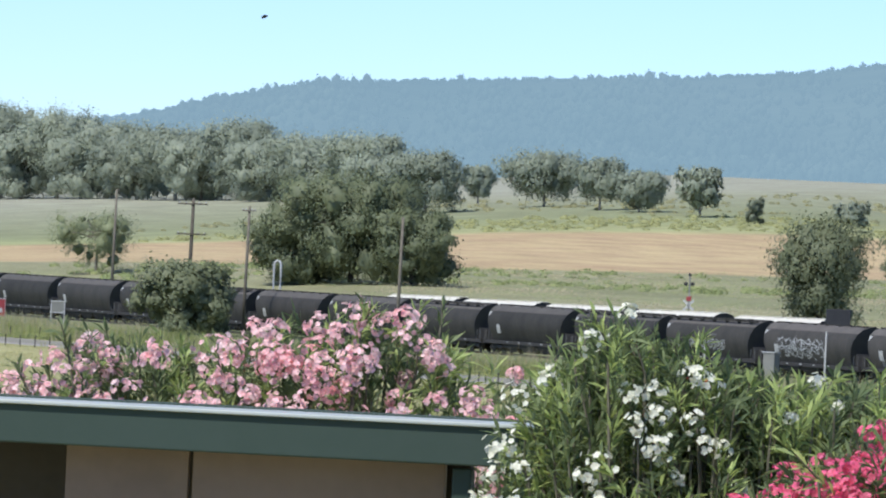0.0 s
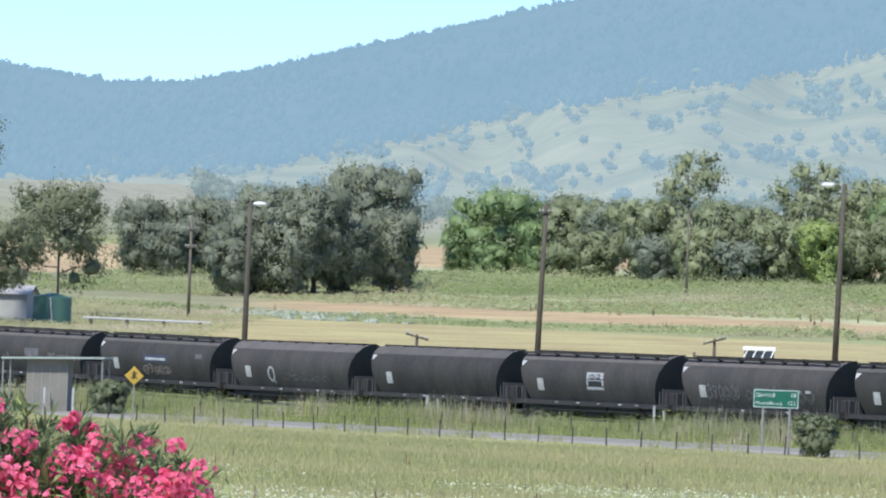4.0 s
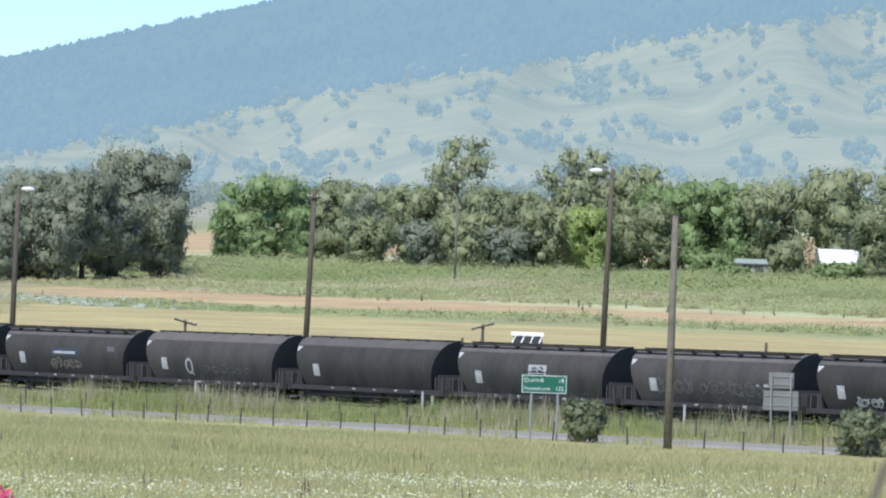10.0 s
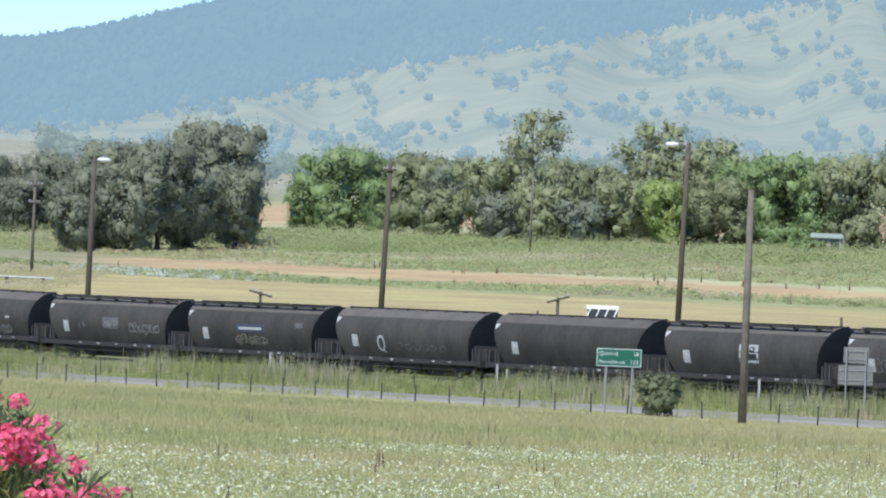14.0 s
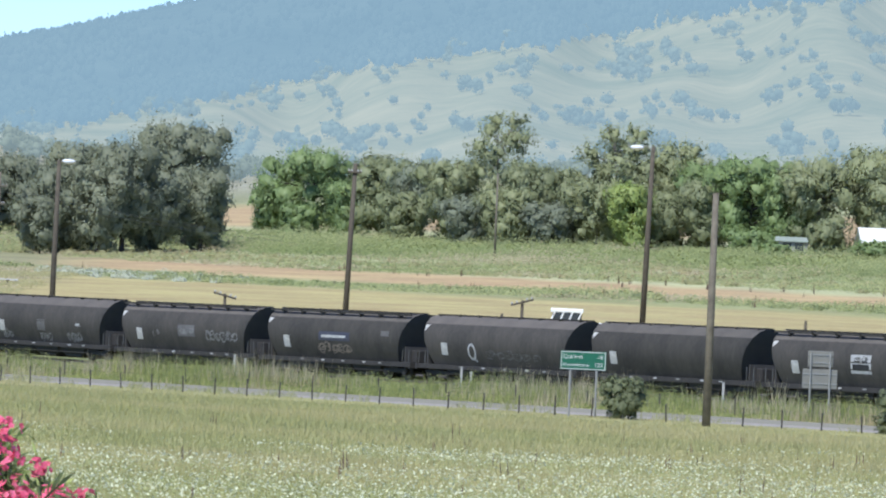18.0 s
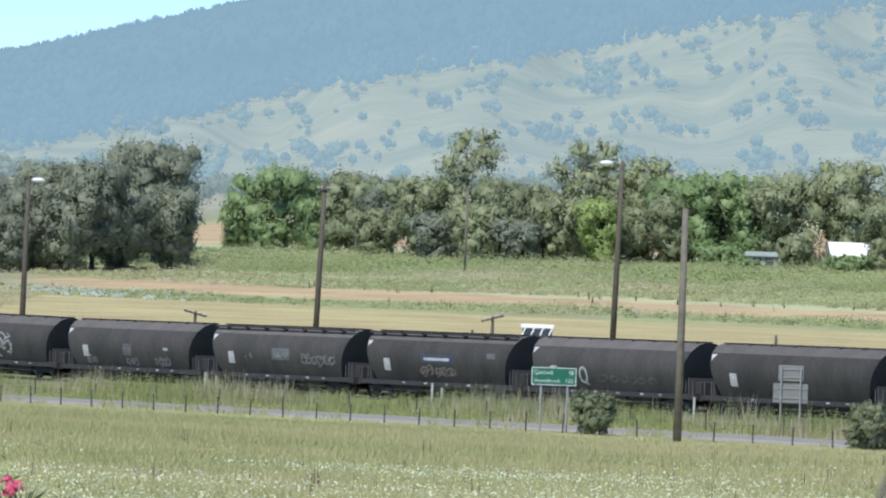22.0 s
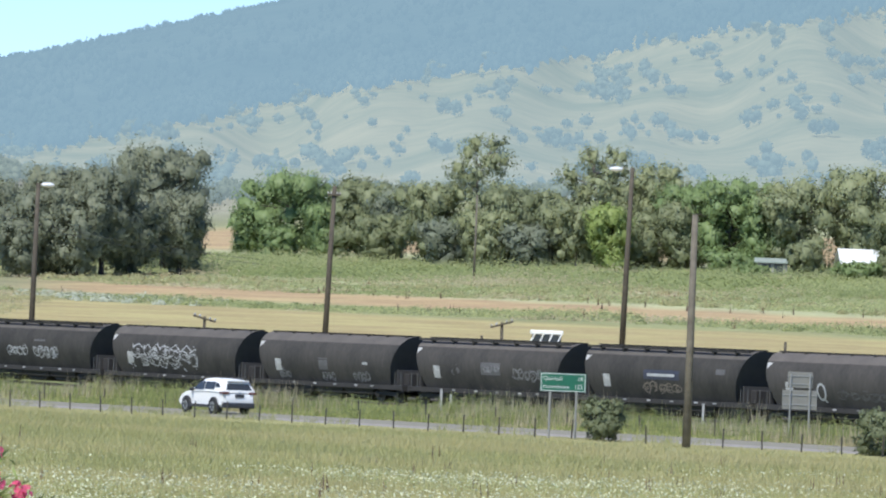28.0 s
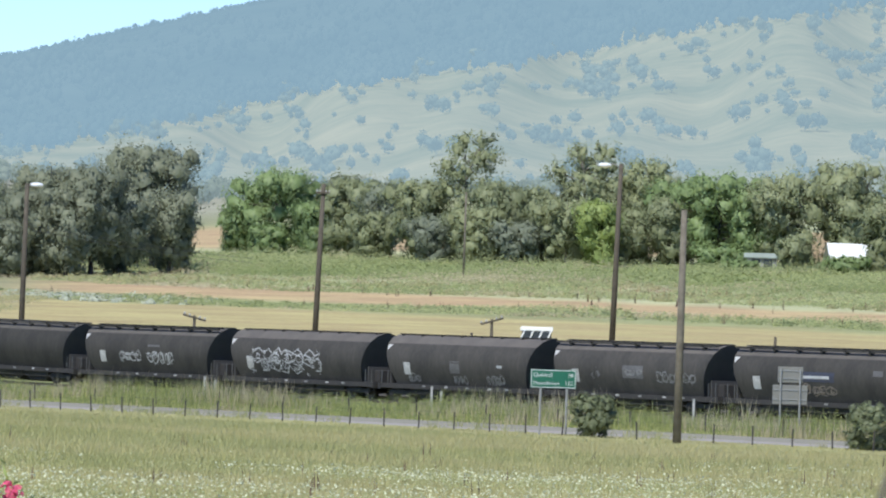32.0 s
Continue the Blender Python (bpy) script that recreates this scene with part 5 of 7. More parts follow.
def loop_frame():
    """White bent-pipe frame beside the line."""
    x, y = -131.4, 548.0
    # just an inverted U of white pipe, its purpose unknown
    root = thing("height_gauge", pose(x, y, gz(x, y)), "white inverted-U pipe frame beside the railway", "frame")
    pts = [(-0.32, 0, -0.2), (-0.32, 0, 6.0)] + [(-0.32 * math.cos(a), 0, 6.0 + 0.4 * math.sin(a)) for a in np.linspace(0.3, 2.84, 8)] + [(0.32, 0, 6.0), (0.32, 0, 3.0)]
    part("pipe", tube(pts, 0.11, 8), M["white_paint"], root)


def fence(origin, s0, s1, off, gap, height, label):
    root = thing("fence", pose(0, 0, 0), label, "fence")
    me = None
    n = int((s1 - s0) / gap)
    spots = []
    r = np.random.default_rng(int(off * 10) + 500)
    for k in range(n + 1):
        p = ROAD + ROAD_DIR * (s0 + k * gap) + ROAD_SIDE * off
        z = gz(*p)
        spots.append((p[0], p[1], z))
        if me is None:
            ob = part("fence_post", box(-0.032, 0.032, -0.03, 0.03, -0.3, 1.0), M["post_dark"], root)
            me = ob.data
        else:
            ob = new("fence_post", me)
            ob.parent = root
        hh = height * r.uniform(0.9, 1.08)
        ob.matrix_basis = pose(p[0], p[1], z, r.uniform(-3, 3), r.uniform(-3, 3), 0) @ Matrix.Diagonal((1, 1, hh, 1))
    for w in (0.45, 0.75, 0.95):
        part("wire", tube([(a, b, c + height * w) for a, b, c in spots[::2]], 0.003, 4), M["wire"], root)


# ---- buildings beyond the line ----
def gable(w, d, h, rise, over=0.35):
    """Walls and roof outlines for a plain gabled hut: returns wall and roof bmeshes, ridge along x."""
    walls = prism([(-d / 2, 0), (d / 2, 0), (d / 2, h), (0, h + rise), (-d / 2, h)], w, "x")
    roof = bmesh.new()
    for s in (-1, 1):
        vs = [roof.verts.new(p) for p in ((-w / 2 - over, s * (d / 2 + over), h - rise * over / (d / 2)), (w / 2 + over, s * (d / 2 + over), h - rise * over / (d / 2)), (w / 2 + over, 0, h + rise + 0.03), (-w / 2 - over, 0, h + rise + 0.03))]
        f = roof.faces.new(vs if s < 0 else vs[::-1])
    bmesh.ops.recalc_face_normals(roof, faces=roof.faces)
    r = bmesh.ops.extrude_face_region(roof, geom=list(roof.faces))
    bmesh.ops.translate(roof, verts=[v for v in r["geom"] if isinstance(v, bmesh.types.BMVert)], vec=(0, 0, 0.07))
    return walls, roof


def house(x, y, turn, w, d, h, rise, wall, label, windows=(), doors=(), roof="roof_iron"):
    root = thing("house", pose(x, y, gz(x, y), 0, 0, turn), label, "house", "cottages by the railway")
    a, b = gable(w, d, h, rise)
    wl = part("wall", a, M[wall], root)
    part("roof", b, M[roof], root, "pale corrugated iron roof")
    for k in range(int(w / 0.45)):
        xx = -w / 2 + 0.2 + k * 0.45
        part("roof_rib", prism([(-d / 2 - 0.3, h - rise * 0.6 / d + 0.12), (0, h + rise + 0.13), (0, h + rise + 0.09), (-d / 2 - 0.3, h - rise * 0.6 / d + 0.08)], 0.05, "x"), M[roof], root).location = (xx, 0, 0)
    for xx, z0, ww, hh in windows:
        o = part("window", box(xx - ww / 2 - 0.06, xx + ww / 2 + 0.06, -d / 2 - 0.05, -d / 2 + 0.02, z0 - 0.06, z0 + hh + 0.06), M["white_paint"], root)
        part("pane", box(xx - ww / 2, xx + ww / 2, -d / 2 - 0.06, -d / 2 - 0.045, z0, z0 + hh), M["window_dark"], o)
    for xx, ww, hh in doors:
        part("door", box(xx - ww / 2, xx + ww / 2, -d / 2 - 0.05, -d / 2 + 0.02, 0.05, hh), M["window_dark"], root, "dark open doorway")
    return root


def water_tank(x, y, r, h, mat, label):
    root = thing("water_tank", pose(x, y, gz(x, y)), label, "water tank", "water tanks")
    bm = bmesh.new()
    prof = [(r, 0.0)]
    k = 0.0
    while k < h:
        prof += [(r + 0.03, k + 0.08), (r, k + 0.16)]
        k += 0.2
    prof += [(r * 0.5, h + 0.28), (0.1, h + 0.42)]
    sides = 24
    rings = [[bm.verts.new((a * math.cos(2 * math.pi * i / sides), a * math.sin(2 * math.pi * i / sides), z)) for i in range(sides)] for a, z in prof]
    for a, b in zip(rings, rings[1:]):
        for i in range(sides):
            bm.faces.new((a[i], a[(i + 1) % sides], b[(i + 1) % sides], b[i]))
    bm.faces.new(rings[-1])
    bm.faces.new(rings[0][::-1])
    part("shell", bm, M[mat], root, smooth_angle=50)
    part("pipe", tube([(-r * 0.1, -r * 0.55, h + 0.28), (0, -r - 0.1, h - 0.1), (r * 0.15, -r - 0.12, 0.0)], 0.07, 8), M["white_paint"], root, "white downpipe")
    return root


def build_buildings():
    house(-68.3, 520, -8, 4.5, 4.6, 2.5, 1.25, "wall_white", "small white cottage with a pale iron roof", ((-1.0, 0.5, 0.5, 1.3), (0.1, 0.5, 0.5, 1.3)), ())
    house(-66.2, 518.5, -8, 1.3, 3.0, 2.4, 0.4, "wall_red", "narrow brick annex of the cottage", (), ())
    house(-64.3, 516.5, -8, 2.7, 2.4, 1.9, 0.4, "wall_grey", "grey fibro lean-to shed with a dark doorway", (), ((-0.2, 0.9, 1.8),))
    house(-63.3, 529, -6, 2.0, 5.0, 2.5, 0.9, "wall_blue", "pale blue weatherboard end room of a cottage", ((0.3, 0.8, 0.7, 1.1),), ())
    house(-59.6, 530, -6, 5.2, 6.0, 2.6, 1.7, "wall_white", "white weatherboard cottage with a bright iron roof", ((-1.9, 0.8, 0.8, 1.2), (-0.2, 0.8, 0.8, 1.2)), ((1.3, 0.8, 2.0),))
    house(-55.4, 524, -6, 3.9, 3.4, 2.5, 0.6, "wall_white", "white weatherboard shed with a dark open doorway", (), ((-1.2, 0.9, 2.1),))
    water_tank(-50.8, 515, 1.6, 2.3, "tank_green", "green corrugated water tank beside a shed")
    for x, r in ((-200.5, 1.5), (-196.4, 1.3)):
        water_tank(x, 1648, r * 0.85, 1.3, "tank_dark", "dark round water tank on the skyline")
    # homestead among the trees
    house(43.2, 656, 4, 4.8, 5.0, 1.5, 1.5, "wall_grey", "homestead with a bright white iron roof among gum trees", ((-1.2, 0.5, 0.9, 0.8), (0.9, 0.5, 0.9, 0.8)), (), "roof_bright")
    house(34.1, 664, -5, 3.1, 2.6, 1.5, 0.35, "wall_grey", "low grey open-fronted outbuilding under the trees", (), ((-0.6, 0.9, 1.3), (0.7, 0.9, 1.3)), "shelter_roof")


def pipe_stack():
    x, y = -46.4, 512
    root = thing("pipe", pose(x, y, gz(x, y) + 0.75, 0, 0, 2), "long white pipe lying on low blocks", "pipe")
    part("pipe_length", tube([(-1.5, 0, 0), (9.0, 0, -0.1)], 0.10, 10), M["white_paint"], root)
    for k in range(4):
        part("block", box(-1 + k * 3, -0.7 + k * 3, -0.1, 0.1, -1.2, -0.08), M["pole_dark"], root)


def parked_ute():
    x, y = 6.7, 420.0
    root = thing("utility_vehicle", pose(x, y, gz(x, y) - 0.15, 0, 0, 180), "white parked utility vehicle, only its cab roof showing", "car")
    part("body", box(-2.4, 2.3, -0.88, 0.88, 0.3, 0.86, 0.08), M["car_white"], root)
    part("cab", box(-0.9, 1.3, -0.7, 0.7, 1.46, 1.74, 0.06), M["car_white"], root)
    part("window_band", box(-0.8, 1.2, -0.66, 0.66, 0.86, 1.5, 0.05), M["window_dark"], root)
    for xx in (-0.8, -0.2, 0.4, 1.0):
        for s in (-1, 1):
            part("pillar", tube([(xx + 0.22, s * 0.74, 1.0), (xx, s * 0.70, 1.52)], 0.05, 6), M["car_white"], root)
    for xx in (-1.5, 1.45):
        for s in (-1, 1):
            part("wheel", tube([(xx, s * 0.7, 0.36), (xx, s * 0.9, 0.36)], 0.36, 18), M["tyre"], root)


def signal_box_bits():
    """Relay cupboard, dark hut and small posts by the line."""
    x, y = on_track(-105.2, 9)
    c = thing("relay_cabinet", pose(x, y, gz(x, y), 0, 0, -20), "grey steel relay cabinet with a pale lid", "cabinet")
    part("body", box(-0.45, 0.45, -0.4, 0.4, 0, 2.0, 0.02), M["sign_grey"], c)
    part("lid", box(-0.52, 0.52, -0.47, 0.47, 2.0, 2.08, 0.02), M["white_paint"], c)
    x, y = on_track(-121.8, -4.5)
    c = thing("signal_hut", pose(x, y, gz(x, y), 0, 0, 10), "small black railway signal head housing on a mast", "signal")
    part("mast", tube([(0, 0, -0.2), (0, 0, 4.2)], 0.1, 8), M["galv"], c)
    part("housing", box(-0.2, 1.6, -0.5, 0.5, 3.7, 5.1, 0.04), M["black"], c)
    for u, side, h in ((-102.8, 6, 3.6), (-121.2, 6, 2.4), (-91.7, 6, 2.2), (-20.7, 5, 1.15), (-19.6, 5, 0.95), (1.7, 5, 1.15), (2.6, 5, 0.9), (25.0, 5, 1.1)):
        x, y = on_track(u, side)
        c = thing("marker_post", pose(x, y, gz(x, y)), "slim white marker post beside the railway", "marker post", "trackside posts")
        part("post", box(-0.06, 0.06, -0.05, 0.05, -0.3, h, 0.01), M["white_paint"], c)
        part("cap", box(-0.08, 0.08, -0.07, 0.07, h, h + 0.06, 0.01), M["galv"], c)


def trackside_boards():
    x, y = on_track(-242.4, 9)
    c = thing("notice_board", pose(x, y, gz(x, y), 0, 0, 15), "small white framed notice board on two posts", "sign")
    part("panel", box(-0.62, 0.62, -0.03, 0.03, 0.98, 2.0, 0.01), M["sign_grey"], c)
    for z in (0.98, 2.0):
        part("frame_rail", box(-0.68, 0.68, -0.05, 0.05, z - 0.05, z + 0.05, 0.01), M["white_paint"], c)
    for s in (-0.6, 0.6):
        part("post", box(s - 0.05, s + 0.05, -0.04, 0.04, -0.3, 2.05, 0.01), M["white_paint"], c)
    x, y = on_track(-257.0, 9)
    c = thing("red_sign", pose(x, y, gz(x, y), 0, 0, 15), "tall red board with a white border on a post", "sign")
    part("board", box(-0.5, 0.5, -0.03, 0.03, 0.25, 1.85, 0.1), M["red_paint"], c)
    part("border", box(-0.54, 0.54, -0.01, 0.035, 0.21, 1.89, 0.02), M["white_paint"], c)
    part("marking", box(-0.25, 0.25, -0.045, -0.03, 0.6, 1.0, 0.01), M["white_paint"], c)
    part("post", box(-0.05, 0.05, 0.035, 0.1, -0.3, 1.8, 0.01), M["galv"], c)


# ---- grass ----
def blades(name, pts, heights, per, width, spread, mat, label, kind_of="grass", droop=0.35):
    n = len(pts) * per
    base = np.repeat(np.asarray(pts, float), per, 0)
    h = np.repeat(np.asarray(heights, float), per) * rng.uniform(0.55, 1.1, n)
    base[:, :2] += rng.normal(0, spread, (n, 2))
    ang = rng.uniform(0, 2 * np.pi, n)
    w = width * rng.uniform(0.6, 1.4, n)
    dx, dy = np.cos(ang) * w, np.sin(ang) * w
    la = rng.uniform(0, 2 * np.pi, n)
    lx, ly = np.cos(la) * h * droop * rng.uniform(0.2, 1, n), np.sin(la) * h * droop * rng.uniform(0.2, 1, n)
    o = np.zeros(n)
    v = np.stack([base + np.stack([-dx, -dy, o - 0.05], 1), base + np.stack([dx, dy, o - 0.05], 1), base + np.stack([lx, ly, h], 1)], 1).reshape(-1, 3)
    return tagged(sheet(name, mesh_np(name, v, np.arange(n * 3).reshape(-1, 3), [mat])), label, kind_of, kind="stuff")


def weeds(name, pts, heights, per, leaf, mat, label, spread=0.3):
    """Leafy weeds: many small upturned leaves heaped over each root."""
    n = len(pts) * per
    h = np.repeat(np.asarray(heights, float), per)
    k = rng.uniform(0.15, 1.0, n)
    c = np.repeat(np.asarray(pts, float), per, 0)
    c[:, :2] += rng.normal(0, spread, (n, 2)) * (1.25 - k[:, None])
    c[:, 2] += h * k
    nrm = rng.normal(0, 0.33, (n, 3)) + np.array([-0.1, -0.45, 0.75])
    nrm /= np.linalg.norm(nrm, axis=1, keepdims=True)
    a = np.cross(nrm, rng.normal(size=(n, 3)))
    a /= np.linalg.norm(a, axis=1, keepdims=True)
    b = np.cross(nrm, a)
    s = leaf * rng.uniform(0.5, 1.3, (n, 1))
    v = np.stack([c - a * s, c + a * s * 0.7 + b * s * 0.6, c + a * s * 0.7 - b * s * 0.6], 1).reshape(-1, 3)
    return tagged(sheet(name, mesh_np(name, v, np.arange(n * 3).reshape(-1, 3), [mat])), label, "weeds", kind="stuff")


def mounds(name, at, rad, mat, label, per=38, leaf=0.12, tall=0.6):
    """Rounded leafy weeds: a low clump under a coat of leaves each."""
    n = len(at)
    v, f, nn = lumps(at, rad * np.array([0.8, 0.8, tall * 0.7]), rng, 1, 0.25)
    d = rng.normal(size=(n * per, 3))
    d[:, 2] = np.abs(d[:, 2])
    d /= np.linalg.norm(d, axis=1, keepdims=True)
    rr = np.repeat(rad, per, 0)
    c = np.repeat(at, per, 0) + d * rr * np.array([1, 1, tall]) * rng.uniform(0.85, 1.25, (n * per, 1))
    a = np.cross(d, rng.normal(size=d.shape))
    a /= np.linalg.norm(a, axis=1, keepdims=True)
    b = np.cross(d, a)
    s = leaf * rng.uniform(0.6, 1.5, (n * per, 1)) * (0.6 + 0.4 * rr)
    t = np.stack([c - a * s + b * s * 0.6, c - a * s - b * s * 0.6, c + a * s * 1.4], 1).reshape(-1, 3)
    soft = np.concatenate([nn, np.repeat(d, 3, 0)]) + np.array([0, -0.15, 0.35])
    soft /= np.linalg.norm(soft, axis=1, keepdims=True)
    k = len(v)
    me = mesh_np(name, np.concatenate([v, t]), np.concatenate([f, np.arange(len(t)).reshape(-1, 3) + k]), [mat], flat=False)
    me.normals_split_custom_set_from_vertices(soft.tolist())
    return tagged(sheet(name, me), label, "weeds", kind="stuff")


def lumpy(x, y, s):
    return np.sin(x * s + 1.3 * np.sin(y * s * 0.7)) + np.sin(y * s * 1.3 + 2.1 * np.sin(x * s * 0.6 + 1))


def build_meadow():
    def spots(n, y0, y1, a0, a1):
        y = np.sqrt(rng.uniform(y0 * y0, y1 * y1, n))
        a = rng.uniform(a0, a1, n)
        x = y * np.tan(np.radians(a))
        keep = (y < 281 - 1.16 * x) & (y > 60)
        x, y = x[keep], y[keep]
        return np.stack([x, y, ground_z(x, y)], 1)
    p = np.concatenate([spots(52000, 125, 330, -6.5, 6.5), spots(12000, 150, 420, -16.5, -6.5)])
    dry = lumpy(p[:, 0], p[:, 1], 0.12) + rng.normal(0, 0.8, len(p))
    hh = (0.20 + 0.03 * lumpy(p[:, 0], p[:, 1], 0.3) ** 2) * np.clip((282 - 1.16 * p[:, 0] - p[:, 1]) / 32, 0.2, 1)
    blades("meadow_grass", p[dry > -0.2], hh[dry > -0.2], 8, 0.017, 0.25, M["grass_dry"], "pale seeding meadow grass going dry", droop=0.9)
    blades("meadow_green", p[dry <= -0.2], hh[dry <= -0.2] * 1.1, 7, 0.018, 0.25, M["meadow_green"], "greener patches of meadow grass", droop=0.9)
    f = spots(72000, 120, 210, -8.5, 6.5)
    k = lumpy(f[:, 0], f[:, 1], 0.22) + rng.normal(0, 0.7, len(f)) + np.clip((172 - f[:, 1]) / 16, -2.2, 2.3)
    f = f[k > 0.55]
    weeds("flower_stems", f[::2], np.full(len(f[::2]), 0.27), 3, 0.03, M["flower_leaf"], "soft green leaves and stems of the wild flowers", 0.22)
    n = len(f)
    f[:, 2] += rng.uniform(0.24, 0.46, n)
    s = rng.uniform(0.012, 0.032, (n, 1))
    tilt = rng.normal(0, 0.45, (n, 2))
    ex = np.concatenate([s, s * 0, s * tilt[:, :1]], 1)
    ey = np.concatenate([s * 0, s, s * tilt[:, 1:]], 1)
    v = np.stack([f - ex - ey * 0.6, f + ex * 0.7 - ey, f + ex + ey * 0.7, f - ex * 0.6 + ey], 1).reshape(-1, 3)
    tagged(sheet("wild_flowers", mesh_np("wild_flowers", v, np.arange(n * 4).reshape(-1, 4), [M["umbel"]])), "drifts of small white wild flowers in the meadow", "flowers", kind="stuff")
    d = spots(70, 130, 230, -6, 6.5)
    blades("dead_stalks", d, np.full(len(d), 0.55), 3, 0.03, 0.08, M["dead_stalk"], "dark dead weed stalks in the meadow", droop=0.15)


def build_verges():
    # rank grass between the road and the line
    n = 52000
    m = rng.uniform(-75, 330, n)
    off = -rng.uniform(5.9, 26, n) ** 1.0
    p = ROAD + ROAD_DIR * m[:, None] + ROAD_SIDE * off[:, None]
    side = (p - TRACK) @ TRACK_SIDE
    k = side > 3.0
    p, m, off = p[k], m[k], off[k]
    tall = lumpy(p[:, 0], p[:, 1], 0.35)
    z = ground_z(p[:, 0], p[:, 1])
    q = np.column_stack([p, z])
    hh = 0.74 + 0.34 * tall + 0.14 * lumpy(p[:, 0], p[:, 1], 0.9) + rng.normal(0, 0.1, len(p))
    hh *= np.clip((-off - 5) / 5, 0.3, 1.0)
    near = np.clip((11 - side[k]) / 6, 0, 1)
    hh += near * 0.4 * np.clip(lumpy(p[:, 0], p[:, 1], 0.22), -0.6, 1.5)
    hh *= np.clip((side[k] - 1.5) / 7, 0.4, 1)
    green = lumpy(p[:, 0], p[:, 1], 0.5) + rng.normal(0, 0.8, len(p)) < 1.35
    weeds("verge_weeds", q[green], np.clip(hh[green], 0.15, 2.0), 8, 0.036, M["grass_green"], "leafy green weeds along the railway verge")
    blades("verge_grass", q[green], np.clip(hh[green], 0.15, 2.0), 2, 0.028, 0.25, M["grass_green"], "tall rank green grass along the railway verge")
    blades("verge_seed", q[~green], np.clip(hh[~green] * 1.3, 0.2, 1.9), 5, 0.022, 0.22, M["grass_seed"], "dry seeding grass along the railway verge")
    # low grass at the near edge of the road
    m = rng.uniform(-75, 330, 9000)
    off = rng.uniform(6.4, 10.5, 9000)
    p = ROAD + ROAD_DIR * m[:, None] + ROAD_SIDE * off[:, None]
    blades("roadside_grass", np.column_stack([p, ground_z(p[:, 0], p[:, 1])]), rng.uniform(0.03, 0.09, 9000), 5, 0.028, 0.15, M["grass_dry"], "short dry grass beside the road")
    m = rng.uniform(-75, 330, 1500)
    off = 4.6 + np.abs(rng.normal(0, 1.6, 1500))
    p = ROAD + ROAD_DIR * m[:, None] + ROAD_SIDE * off[:, None]
    ok = lumpy(p[:, 0], p[:, 1], 0.27) + rng.normal(0, 0.5, 1500) > 0.6
    blades("road_edge_tufts", np.column_stack([p, ground_z(p[:, 0], p[:, 1])])[ok], rng.uniform(0.15, 0.6, ok.sum()), 26, 0.014, 0.22, M["meadow_green"], "uneven tufts of tall grass at the road's edge", droop=0.7)
    # weeds in the fields beyond
    for name, q0, q1, count, h, mat, lab in (("field_weeds", 272, 352, 30000, 1.0, "grass_weed", "rank green weeds below the row of gum trees"), ("field_stalks", 226, 270, 12000, 0.5, "grass_weed", "mixed dry stalks in a weedy strip"),
                                            ("field_edge", 166, 186, 6000, 0.45, "grass_weed", "thin green strip of weeds along a field fence"), ("line_weeds", 60, 240, 16000, 0.5, "grass_weed", "green weeds in the paddock beyond the railway"), ("yard_weeds", 22, 175, 9000, 0.5, "grass_pale", "olive weeds round the cottages by the railway")):
        if name == "line_weeds":
            x = rng.uniform(-190, -62, count)
        elif name == "yard_weeds":
            x = rng.uniform(-66, -36, count)
        else:
            x = rng.uniform(-70, 95, count)
        q = rng.uniform(q0, q1, count) + 8 * np.sin(x * 0.07) 
        y = q + 358.5 - 1.327 * x
        ok = (lumpy(x, y, 0.09) + rng.normal(0, 0.9, count) > -0.9) & ((x > -40) | (y - 0.5 * x < 806))
        x, y = x[ok], y[ok]
        p = np.column_stack([x, y, ground_z(x, y)])
        hh = rng.uniform(0.45, 1.1, len(x)) * h * (1 + 0.42 * lumpy(x, y, 0.2))
        pick = lumpy(x, y, 0.13) + 0.6 * lumpy(x, y, 0.41) + rng.normal(0, 0.55, len(x))
        pale = pick > 1.15
        weeds(name, p[~pale], hh[~pale], 10, 0.06 if name == "line_weeds" else 0.10, M[mat], lab, 0.95)
        weeds(name + "_pale", p[pale], hh[pale] * 0.8, 8, 0.10, M["grass_seed"], "pale seeding weeds among the green in the paddock", 0.8)
    for name, q0, q1, count, size, mat, lab in (("weed_mounds", 284, 354, 2600, (0.45, 1.15), "weed_lush", "lush green mounds of tall weeds below the gum trees"), ("weed_hummocks", 230, 284, 800, (0.35, 0.8), "grass_pale", "pale green hummocks in the weedy strip"), ("weed_line", 168, 184, 420, (0.3, 0.7), "grass_weed", "thin line of low weeds along a field fence")):
        x = rng.uniform(-62, 92, count)
        q = rng.uniform(q0, q1, count) + 6 * np.sin(x * 0.07)
        y = q + 358.5 - 1.327 * x
        rad = rng.uniform(*size, (count, 1)) * (1 + 0.3 * lumpy(x, y, 0.11))[:, None]
        mounds(name, np.column_stack([x, y, ground_z(x, y)]), rad, M[mat], lab)
    for name, x0, x1, w0, w1, count, size, mat, lab in (("upland_weeds", -240, -60, 1022, 1100, 1100, (0.4, 1.1), "weed_yellow", "yellow-green weeds beyond the stubble"), ("paddock_tussocks", -260, -60, 1110, 1330, 700, (0.4, 1.0), "grass_pale", "pale tussocks on the upper paddock"), ("paddock_scrub", -190, -62, 700, 806, 700, (0.4, 1.0), "weed_lush", "green weeds in the paddock beyond the railway")):
        x = rng.uniform(x0, x1, count)
        y = rng.uniform(w0, w1, count) + 0.5 * x
        ok = (lumpy(x, y, 0.06) + rng.normal(0, 0.6, count) > -0.3) & (y - 358.5 + 1.327 * x > 45)
